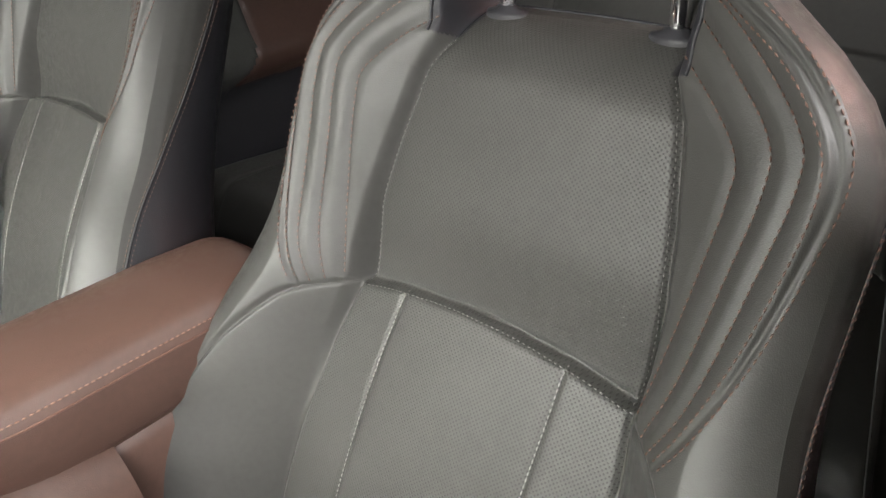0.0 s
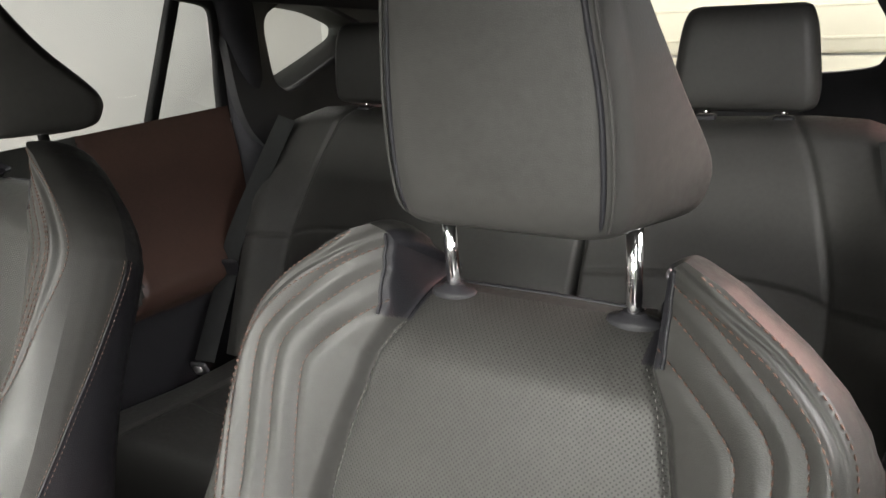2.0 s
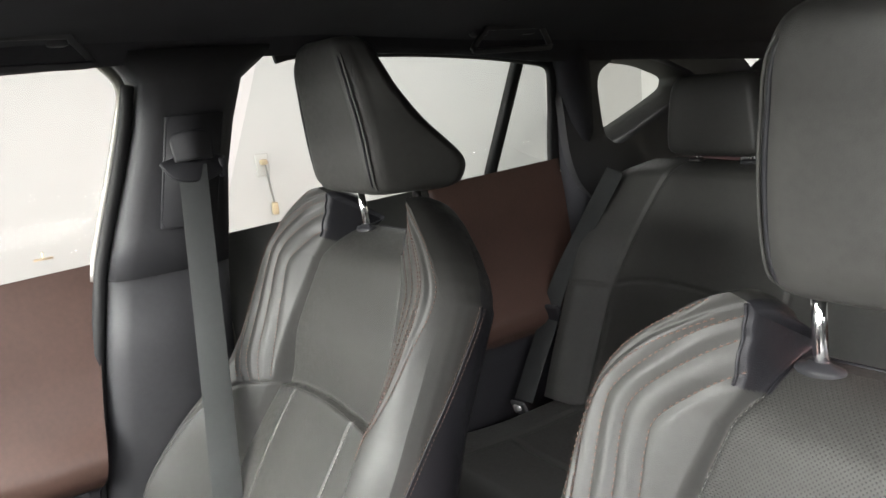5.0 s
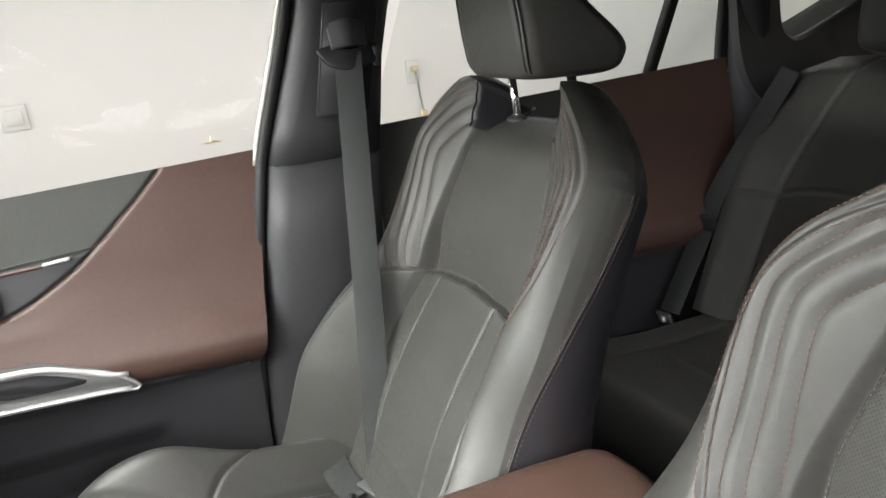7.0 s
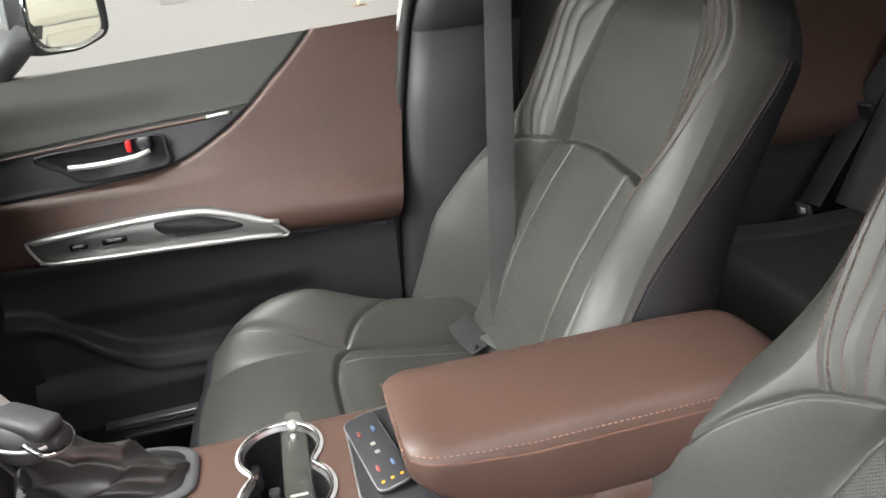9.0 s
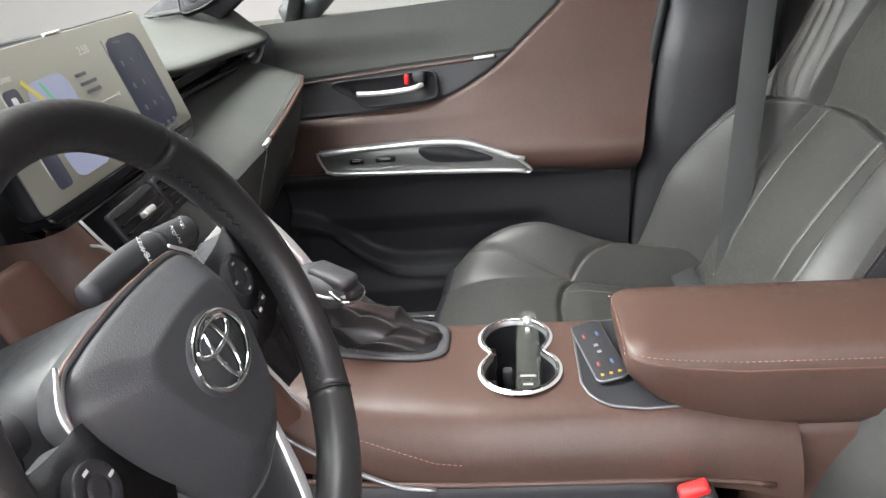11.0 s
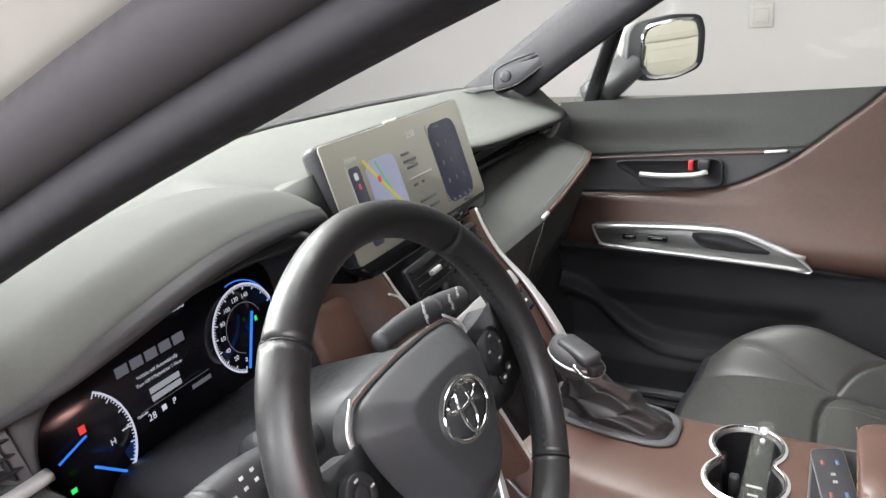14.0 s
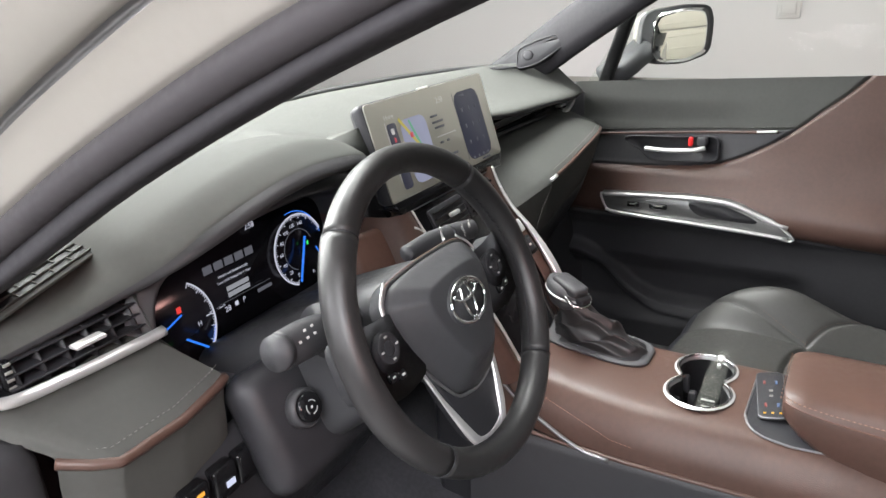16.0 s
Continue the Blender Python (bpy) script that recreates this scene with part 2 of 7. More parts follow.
def smooth_line(pts, n=40, closed=False):
    """A Catmull-Rom line through the points, evenly sampled."""
    p = np.asarray(pts, float)
    q = np.vstack([p[-1:], p, p[:2]]) if closed else np.vstack([2 * p[0] - p[1], p, 2 * p[-1] - p[-2]])
    m = len(p) if closed else len(p) - 1
    out = []
    for i in range(m):
        a, b, c, d = q[i:i + 4]
        for t in np.linspace(0, 1, 12, endpoint=False):
            out.append(0.5 * (2 * b + (c - a) * t + (2 * a - 5 * b + 4 * c - d) * t * t + (3 * b - a - 3 * c + d) * t ** 3))
    out.append(p[0] if closed else p[-1])
    out = np.array(out)
    d = np.r_[0, np.cumsum(np.linalg.norm(np.diff(out, axis=0), axis=1))]
    s = np.linspace(0, d[-1], n + 1 if closed else n)
    res = np.stack([np.interp(s, d, out[:, k]) for k in range(out.shape[1])], 1)
    return res[:-1] if closed else res


def frames_along(path, up=(0, 0, 1), closed=False):
    p = np.asarray(path, float)
    t = np.roll(p, -1, 0) - np.roll(p, 1, 0) if closed else np.gradient(p, axis=0)
    t /= np.linalg.norm(t, axis=1, keepdims=True) + 1e-12
    side = np.cross(t, np.asarray(up, float))
    side /= np.linalg.norm(side, axis=1, keepdims=True) + 1e-9
    return t, side, np.cross(side, t)


def sweep(path, section, up=(0, 0, 1), closed=False, caps=True, scale=None):
    """Section: points (side, up) carried along the path."""
    p = np.asarray(path, float)
    t, s, u = frames_along(p, up, closed)
    sec = np.asarray(section, float)
    k = np.ones(len(p)) if scale is None else np.asarray(scale, float)
    rings = p[:, None] + (s[:, None] * sec[None, :, :1] + u[:, None] * sec[None, :, 1:]) * k[:, None, None]
    nv, nu = rings.shape[:2]
    faces = [tuple(f) for f in grid_faces(nv, nu, True, closed)]
    if caps and not closed:
        faces += [tuple(range(nu - 1, -1, -1)), tuple((nv - 1) * nu + i for i in range(nu))]
    return rings.reshape(-1, 3), faces


def circle(r, n=12, ry=None):
    a = np.linspace(0, 2 * np.pi, n, endpoint=False)
    return np.stack([r * np.cos(a), (ry or r) * np.sin(a)], 1)


def tube(path, r, n=10, closed=False, up=(0, 0, 1)):
    return sweep(path, circle(r, n), up, closed)


def rounded_rect(w, h, r, n=5):
    pts = []
    for cx, cy, a0 in ((w / 2 - r, h / 2 - r, 0), (-w / 2 + r, h / 2 - r, 90), (-w / 2 + r, -h / 2 + r, 180), (w / 2 - r, -h / 2 + r, 270)):
        for a in np.linspace(a0, a0 + 90, n):
            pts.append((cx + r * math.cos(radians(a)), cy + r * math.sin(radians(a))))
    return np.array(pts)


def slab(outline, depth, bevel=0.002, steps=3):
    """A plate in its own x-y plane, from z = 0 to depth, with a rounded front edge. outline runs counter-clockwise."""
    o = np.asarray(outline, float)
    e = np.roll(o, -1, 0) - np.roll(o, 1, 0)
    nrm = np.stack([e[:, 1], -e[:, 0]], 1)
    nrm /= np.linalg.norm(nrm, axis=1, keepdims=True) + 1e-12
    rings = [np.c_[o, np.zeros(len(o))]]
    for k in range(steps + 1):
        a = math.pi / 2 * k / steps
        rings.append(np.c_[o - nrm * bevel * (1 - math.cos(a)), np.full(len(o), depth - bevel + bevel * math.sin(a))])
    return loft(rings)


def moved(geo, m):
    v = np.asarray(geo[0], float)
    a = np.array(m)
    return (v @ a[:3, :3].T + a[:3, 3], *geo[1:])


def joined(geos):
    vs, fs, k = [], [], 0
    for g in geos:
        vs.append(np.asarray(g[0], float))
        fs += [tuple(int(i) + k for i in f) for f in g[1]]
        k += len(g[0])
    return np.concatenate(vs), fs


def box(cx, cy, cz, sx, sy, sz, r=0.004):
    r = min(r, sx / 2.05, sy / 2.05, sz / 2.05)
    base = rounded_rect(sx, sy, r, 4)
    rings = []
    for z, ins in ((-sz / 2, r), (-sz / 2 + r * 0.3, r * 0.3), (-sz / 2 + r, 0), (sz / 2 - r, 0), (sz / 2 - r * 0.3, r * 0.3), (sz / 2, r)):
        f = np.array([(sx - 2 * ins) / sx, (sy - 2 * ins) / sy])
        rings.append(np.c_[base * f, np.full(len(base), z)] + (cx, cy, cz))
    return loft(rings)


def axes(origin, x, y):
    """A pose from an origin, a way for local x and one near local y."""
    x = Vector(x).normalized()
    z = x.cross(Vector(y)).normalized()
    y = z.cross(x)
    m = Matrix((x, y, z)).transposed().to_4x4()
    m.translation = origin
    return m


def line_distance(pts, line):
    """Distance of points from a polyline, in the plane."""
    best = np.full(len(pts), 9.0)
    for a, b in zip(line[:-1], line[1:]):
        d = b - a
        t = np.clip(((pts - a) @ d) / (d @ d + 1e-12), 0, 1)
        best = np.minimum(best, np.linalg.norm(pts - a - t[:, None] * d, axis=1))
    return best


def smoothstep(x, a, b):
    t = np.clip((x - a) / (b - a), 0, 1)
    return t * t * (3 - 2 * t)


def stitches(line3, normal, mat, parent, pitch=0.006, length=0.0042, thick=0.0006, label=""):
    """A row of short threads along a line in space."""
    p = np.asarray(line3, float)
    d = np.r_[0, np.cumsum(np.linalg.norm(np.diff(p, axis=0), axis=1))]
    n = max(2, int(d[-1] / pitch))
    geos = []
    for s in np.linspace(0, d[-1] - length, n):
        a = np.array([np.interp(s, d, p[:, k]) for k in range(3)])
        b = np.array([np.interp(s + length, d, p[:, k]) for k in range(3)])
        t = (b - a) / (np.linalg.norm(b - a) + 1e-12)
        nn = np.asarray(normal, float)
        sd = np.cross(t, nn)
        sd /= np.linalg.norm(sd) + 1e-12
        nn = np.cross(sd, t)
        ring = [sd * thick, nn * thick * 1.3, -sd * thick, -nn * thick]
        mid = (a + b) / 2 + nn * thick * 0.9
        geos.append(loft([[a + 0.25 * q for q in ring], [mid + q for q in ring], [b + 0.25 * q for q in ring]], caps=False))
    o = part("stitching", joined(geos), mat, parent, label)
    tagged(o, kind="stuff")
    return o


def split_faces(verts, faces, tags, uv=None):
    """Pieces of one surface by the tag of each face."""
    faces = np.asarray(faces)
    tags = np.asarray(tags)
    out = {}
    for k in np.unique(tags):
        f = faces[tags == k]
        used, inv = np.unique(f, return_inverse=True)
        out[str(k)] = (verts[used], inv.reshape(f.shape), None if uv is None else uv[used])
    return out


def words(text, size, mat, parent, m, depth=0.0004, align="CENTER"):
    """Raised letters as a mesh part."""
    c = bpy.data.curves.new("words", "FONT")
    c.body, c.size, c.extrude, c.align_x, c.align_y = text, size, depth, align, "CENTER"
    o = bpy.data.objects.new("words", c)
    scene.collection.objects.link(o)
    dg = bpy.context.evaluated_depsgraph_get()
    me = bpy.data.meshes.new_from_object(o.evaluated_get(dg))
    bpy.data.objects.remove(o)
    bpy.data.curves.remove(c)
    me.transform(m)
    me.materials.clear()
    me.materials.append(mat)
    ob = new("lettering", me)
    ob.parent = parent
    return ob


# ---- room ----
def room_panel(name, corners, mat, thick, outward):
    c = np.array(corners, float)
    o = np.array(outward, float) * thick
    return tagged(sharp(part(name, loft([c + o, c], caps=True), mat)), kind="structure")


tagged(room_panel("ground", [(ROOM_X0, ROOM_Y0, 0), (ROOM_X1, ROOM_Y0, 0), (ROOM_X1, ROOM_Y1, 0), (ROOM_X0, ROOM_Y1, 0)], CONCRETE, 0.15, (0, 0, -1)), "grey concrete garage floor", "floor")
tagged(room_panel("ceiling", [(ROOM_X0, ROOM_Y0, ROOM_Z), (ROOM_X1, ROOM_Y0, ROOM_Z), (ROOM_X1, ROOM_Y1, ROOM_Z), (ROOM_X0, ROOM_Y1, ROOM_Z)], WALL, 0.15, (0, 0, 1)), "white painted ceiling over the car", "ceiling")
for nm, cs, out in (
    ("wall_east", [(ROOM_X1, ROOM_Y0, 0), (ROOM_X1, ROOM_Y1, 0), (ROOM_X1, ROOM_Y1, ROOM_Z), (ROOM_X1, ROOM_Y0, ROOM_Z)], (1, 0, 0)),
    ("wall_west", [(ROOM_X0, ROOM_Y0, 0), (ROOM_X0, ROOM_Y1, 0), (ROOM_X0, ROOM_Y1, ROOM_Z), (ROOM_X0, ROOM_Y0, ROOM_Z)], (-1, 0, 0)),
    ("wall_north", [(ROOM_X0, ROOM_Y1, 0), (ROOM_X1, ROOM_Y1, 0), (ROOM_X1, ROOM_Y1, ROOM_Z), (ROOM_X0, ROOM_Y1, ROOM_Z)], (0, 1, 0)),
    ("wall_south", [(ROOM_X0, ROOM_Y0, 0), (ROOM_X1, ROOM_Y0, 0), (ROOM_X1, ROOM_Y0, ROOM_Z), (ROOM_X0, ROOM_Y0, ROOM_Z)], (0, -1, 0)),
):
    # wall_west is unseen and kept dark to cut light on the seat flanks
    tagged(room_panel(nm, cs, BOUNCE_DARK if nm == "wall_west" else WALL, 0.15, out), "dark grey partition beside the bay" if nm == "wall_west" else "plain white painted garage wall", "wall")


# ---- front seats ----
SEAT_U = np.array([0, -0.409, 0.9125])
SEAT_N = np.array([0, 0.9125, 0.409])
SEAT_A = np.array([0, 0.055, -0.012])
H_BOTTOM = -0.66

PANEL = np.array([(0.112, 0.07), (0.111, 0.0), (0.126, -0.03), (0.142, -0.10), (0.152, -0.165), (0.154, -0.21), (0.152, -0.247)])
LOWER = np.array([(0.152, -0.247), (0.161, -0.30), (0.170, -0.40), (0.180, -0.60)])
ARCH = np.array([(-0.152, -0.247), (-0.09, -0.2355), (0, -0.229), (0.09, -0.2355), (0.152, -0.247)])
WING = smooth_line([(0.127, 0.072), (0.165, 0.047), (0.205, 0.018), (0.236, -0.020), (0.245, -0.055), (0.240, -0.11), (0.229, -0.17), (0.212, -0.225), (0.192, -0.265)], 40)
WING_IN = smooth_line([(0.112, -0.035), (0.122, -0.05), (0.143, -0.068), (0.158, -0.09), (0.158, -0.12), (0.156, -0.15), (0.154, -0.18), (0.153, -0.22), (0.152, -0.247)], 40)
BOLSTER = smooth_line([(0.152, -0.247), (0.192, -0.265), (0.216, -0.290), (0.248, -0.345), (0.274, -0.42), (0.288, -0.50), (0.292, -0.60)], 40)
STITCH_LOW = np.array([(0.090, -0.237), (0.092, -0.30), (0.093, -0.40), (0.095, -0.58)])
CHANNELS = [
    smooth_line([(0.117, 0.016), (0.148, -0.010), (0.178, -0.043), (0.182, -0.070), (0.178, -0.12), (0.170, -0.19), (0.162, -0.242)], 40),
    smooth_line([(0.122, 0.044), (0.160, 0.012), (0.198, -0.028), (0.205, -0.060), (0.199, -0.12), (0.189, -0.20), (0.174, -0.252)], 40),
    smooth_line([(0.124, 0.062), (0.165, 0.032), (0.213, -0.016), (0.225, -0.050), (0.218, -0.12), (0.204, -0.21), (0.184, -0.258)], 40),
]


def by_h(line, h):
    o = np.argsort(line[:, 1])
    return np.interp(h, line[o, 1], line[o, 0])


def seat_front(s, h):
    """How far the front of the backrest stands out, at s across and h up."""
    a = np.abs(s)
    upper = by_h(PANEL, h)
    lower = by_h(LOWER, h)
    pw = np.where(h > -0.247, upper, lower)
    arch = np.interp(s, ARCH[:, 0], ARCH[:, 1])
    # centre panels
    up_f = 0.006 * (1 - (a / 0.15) ** 2) - 0.016 * smoothstep(-h, 0.14, 0.235) - 0.052 * (np.clip(h + 0.035, 0, 1) / 0.07) ** 2
    lo_f = 0.004 + 0.034 * np.sin(np.clip((arch - h) / 0.30, 0, 1) * np.pi * 0.62) - 0.006 * (a / 0.16) ** 2
    k = smoothstep(h - arch, -0.004, 0.004)
    centre = lo_f * (1 - k) + up_f * k
    # bolsters
    crest_s = eased(h, [-0.6, -0.42, -0.30, -0.247, -0.17, -0.1, -0.03, 0.02, 0.075], [0.285, 0.272, 0.236, 0.214, 0.226, 0.236, 0.238, 0.20, 0.132])
    crest = eased(h, [-0.6, -0.48, -0.35, -0.25, -0.17, -0.08, 0.0, 0.08], [0.118, 0.128, 0.100, 0.064, 0.052, 0.048, 0.046, 0.040])
    edge = seat_edge(h)
    r = np.clip((a - pw) / np.maximum(crest_s - pw, 0.01), 0, 1)
    r2 = np.clip((a - crest_s) / np.maximum(edge - crest_s, 0.008), 0, 1)
    fall = (crest + 0.012) * eased(h, [-0.6, -0.45, -0.30, -0.20, 0.05], [0.26, 0.24, 0.26, 0.32, 0.42]) * r2 ** 2
    wing = np.where(a > crest_s, crest - fall, 0.006 + (crest - 0.006) * (1.28 * r - 0.28 * r ** 3))
    kk = smoothstep(a - pw, -0.002, np.where(h > -0.03, 0.006, 0.010))
    return centre * (1 - kk) + wing * kk


def seat_edge(h):
    return eased(h, [-0.68, -0.62, -0.56, -0.48, -0.38, -0.3, -0.2, -0.1, -0.03, 0.03, 0.08], [0.255, 0.300, 0.330, 0.340, 0.316, 0.284, 0.262, 0.258, 0.256, 0.235, 0.215])


SEAT_GROOVES = []
for sgn in (1, -1):
    m2 = np.array([sgn, 1.0])
    SEAT_GROOVES += [(PANEL * m2, 0.0065, 0.0040), (LOWER * m2, 0.0055, 0.0035), (WING * m2, 0.0034, 0.0026), (BOLSTER * m2, 0.0042, 0.0028), (STITCH_LOW * m2, 0.0022, 0.0034)]
    SEAT_GROOVES += [(c * m2, 0.0024, 0.0060) for c in CHANNELS] + [(c * m2, 0.0032, 0.0022) for c in CHANNELS]
SEAT_GROOVES.append((ARCH, 0.0055, 0.0035))


def seat_depth(s, h):
    f = seat_front(s, h)
    pts = np.stack([np.ravel(s), np.ravel(h)], 1)
    g = np.zeros(len(pts))
    for line, depth, width in SEAT_GROOVES:
        d = line_distance(pts, line)
        g = np.maximum(g, depth * np.exp(-((d / width) ** 2)))
    return f - g.reshape(np.shape(f))


def seat_point(s, h, lift=0.0):
    s, h = np.asarray(s, float), np.asarray(h, float)
    f = seat_depth(s, h) + lift
    return SEAT_A + s[..., None] * np.array([1.0, 0, 0]) + h[..., None] * SEAT_U + f[..., None] * SEAT_N


def seat_top(u):
    """Height of the upper edge over the width: a valley between two raised shoulders."""
    a = np.abs(u) * 0.258
    return np.interp(a, [0, 0.085, 0.102, 0.112, 0.124, 0.135, 0.165, 0.21, 0.235, 0.25, 0.258], [0.037, 0.036, 0.038, 0.055, 0.073, 0.078, 0.062, 0.028, 0.004, -0.018, -0.04])


def build_backrest(seat):
    nu, nv = 421, 380
    u = np.linspace(-1, 1, nu)
    v = np.linspace(0, 1, nv)
    top = seat_top(u)
    h = H_BOTTOM + v[:, None] * (top[None] - H_BOTTOM)
    s = u[None] * seat_edge(np.minimum(h, -0.03))
    p = seat_point(s, h)
    verts = p.reshape(-1, 3)
    uv = np.stack([s, h], -1).reshape(-1, 2)
    faces = grid_faces(nv, nu)
    cs, ch = s.reshape(-1)[faces].mean(1), h.reshape(-1)[faces].mean(1)
    a = np.abs(cs)
    arch = np.interp(cs, ARCH[:, 0], ARCH[:, 1])
    tag = np.full(len(faces), "side_bolster_l", dtype="<U20")
    tag[cs > 0] = "side_bolster_r"
    bol = np.interp(a, [0.152, 0.192, 0.216, 0.248, 0.274, 0.288], [-0.247, -0.265, -0.29, -0.345, -0.42, -0.50])
    w = (ch > bol)
    tag[w & (cs > 0)] = "wing_r"
    tag[w & (cs <= 0)] = "wing_l"
    tag[(ch > arch) & (a < by_h(PANEL, ch)) & (ch < 0.04)] = "upper_panel"
    tag[(ch <= arch) & (a < by_h(LOWER, ch))] = "lower_panel"
    tag[(ch > 0.002) & (a > 0.1025) & (a < 0.1235)] = "horn_inner_l"
    tag[(tag == "horn_inner_l") & (cs > 0)] = "horn_inner_r"
    back = new("backrest")
    back.parent = seat
    pieces = split_faces(verts, faces, tag, uv)
    for k, g in pieces.items():
        part(k[:-2] if k[-2:] in ("_l", "_r") else k, g, LEATHER_PERF if k in ("upper_panel", "lower_panel") else LEATHER_SIDE if k.startswith("horn") else LEATHER, back, "finely perforated black leather" if k == "upper_panel" else "")
    # the rim of the front is carried back to a rounded shell
    idx = np.arange(nv * nu).reshape(nv, nu)
    rim = np.r_[idx[0, :-1], idx[:-1, -1], idx[-1, :0:-1], idx[:0:-1, 0]]
    rp = verts[rim]
    r2 = np.stack([rp[:, 0], (rp - SEAT_A) @ SEAT_U], 1)
    e = np.roll(r2, -3, 0) - np.roll(r2, 3, 0)
    out = np.stack([e[:, 1], -e[:, 0]], 1)
    out /= np.linalg.norm(out, axis=1, keepdims=True) + 1e-9
    for _ in range(6):
        out = (np.roll(out, 1, 0) + out * 2 + np.roll(out, -1, 0)) / 4
    f0 = (rp - SEAT_A) @ SEAT_N
    hr, ar = r2[:, 1], np.abs(r2[:, 0])
    shelf = smoothstep(hr, 0.02, 0.034) * (1 - smoothstep(ar, 0.100, 0.106))
    seam_k = eased(hr, [-0.6, -0.36, -0.26, -0.16, -0.05, 0.06], [0.05, 0.06, 0.15, 0.33, 0.50, 0.60])

    def flank(k):
        """A ring of the flank: k runs from the front rim (0) to the flat back (1)."""
        o = np.interp(k, [0, 0.02, 0.07, 0.16, 0.30, 0.45, 0.60, 0.74, 0.86, 0.95, 1.0], [0, 0.001, 0.0032, 0.0068, 0.0098, 0.0105, 0.008, 0.002, -0.009, -0.024, -0.045])
        f = f0 + (-0.082 - f0) * k
        o = o * (1 - shelf) + shelf * np.where(k < 0.75, 0.42 * (f0 - f), 0.42 * (f0 + 0.082) * 0.75 - 0.25 * (k - 0.75))
        q = r2 + out * o[:, None]
        return SEAT_A + q[:, :1] * np.array([[1.0, 0, 0]]) + q[:, 1:] * SEAT_U + f[:, None] * SEAT_N

    upper = [flank(seam_k * t) for t in np.linspace(0, 1, 14)]
    rear = [flank(seam_k + (1 - seam_k) * t) for t in np.linspace(0, 1, 14)]
    inner = np.array([(r2[:, 0] * 0.6), r2[:, 1] * 0.6 - 0.1]).T
    rear.append(SEAT_A + inner[:, :1] * np.array([[1.0, 0, 0]]) + inner[:, 1:] * SEAT_U - 0.086 * SEAT_N)
    geo = loft(upper, caps=False)
    vs, fs = np.asarray(geo[0]), np.asarray(geo[1])
    m = fs % len(rim)
    cap = ((ar[m] > 0.1015) & (ar[m] < 0.1245) & (hr[m] > 0.036)).all(1)
    which = np.where(cap, np.where(vs[fs].mean(1)[:, 0] > 0, "horn_end_r", "horn_end_l"), "flank")
    for k, g in split_faces(vs, fs, which).items():
        part(k if k == "flank" else k[:-2], g, LEATHER if k == "flank" else LEATHER_SIDE, back, "smooth black leather flank" if k == "flank" else "black rounded shoulder end")
    geo = loft(rear, caps=False)
    vs, fs = np.asarray(geo[0]), list(geo[1])
    fs.append(tuple(len(vs) - len(rim) + i for i in range(len(rim))))
    part("back_shell", (vs, fs), LEATHER_SIDE, back, "black vinyl sides and back")
    nb, ns_ = nu - 1, nv - 1
    for a0, a1 in ((nb, nb + ns_), (2 * nb + ns_, 2 * nb + 2 * ns_ - 1)):
        seam = np.asarray(rear[0])[a0:a1]
        n_out = np.array([np.sign(seam[:, 0].mean()), 0, 0])
        part("seam_piping", tube(seam[::6] + n_out * 0.0003, 0.0015, 6, up=(1, 0, 0)), LEATHER_SIDE, back)
        for off in (-0.0045, 0.0045):
            stitches(seam[::6] + SEAT_N * off + n_out * 0.0008, n_out, THREAD_BROWN, back, 0.006, 0.0042, 0.0006)
    seam = np.asarray(rear[0])[nb + ns_:2 * nb + ns_]
    keep_ = np.abs(seam[:, 0]) < 0.088
    part("shelf_piping", tube(seam[keep_][::4], 0.0018, 6, up=(0, 1, 0)), LEATHER_SIDE, back)
    # thread
    nrm = SEAT_N
    for sgn in (1, -1):
        for c in CHANNELS:
            stitches(seat_point(c[:, 0] * sgn, c[:, 1], 0.0012), nrm, THREAD_BROWN, back, 0.0062, 0.0044, 0.0008)
        for c in ((WING * 0.93 + WING_IN * 0.07), (WING * 1.07 - WING_IN * 0.07)):
            c = c[2:-1]
            stitches(seat_point(c[:, 0] * sgn, c[:, 1], 0.0008), nrm, THREAD_BROWN, back, 0.0062, 0.0044, 0.0008)
        c = smooth_line(STITCH_LOW, 40)
        stitches(seat_point(c[:, 0] * sgn, c[:, 1], 0.0010), nrm, THREAD_GREY, back, 0.0055, 0.0042, 0.0007)
        c = smooth_line(PANEL[1:], 40) - np.array([0.004, 0])
        stitches(seat_point(c[:, 0] * sgn, c[:, 1], 0.0006), nrm, THREAD_GREY, back, 0.0060, 0.003, 0.0004)
    for sgn in (1, -1):
        hh = np.linspace(0.002, 0.072, 24)
        part("horn_piping", tube(seat_point(np.full(24, sgn * 0.1235), hh, 0.0008), 0.0016, 8, up=(1, 0, 0)), LEATHER_SIDE, back)
    c = smooth_line(ARCH, 60) - np.array([0, 0.004])
    stitches(seat_point(c[:, 0], c[:, 1], 0.0008), nrm, THREAD_GREY, back, 0.0055, 0.003, 0.0005)
    return back


CUSH_INSERT = smooth_line([(0.152, 0.27), (0.150, 0.45), (0.147, 0.53), (0.125, 0.582), (0.06, 0.60), (0, 0.603), (-0.06, 0.60), (-0.125, 0.582), (-0.147, 0.53), (-0.150, 0.45), (-0.152, 0.27)], 80)
CUSH_SIDE = smooth_line([(0.149, 0.575), (0.163, 0.63), (0.186, 0.70), (0.212, 0.76), (0.236, 0.80)], 24)
CUSH_WING = smooth_line([(0.149, 0.575), (0.165, 0.562), (0.185, 0.540), (0.21, 0.503), (0.24, 0.475), (0.29, 0.45)], 16)
CUSH_STITCH = np.array([(0.092, 0.28), (0.090, 0.45), (0.088, 0.60)])


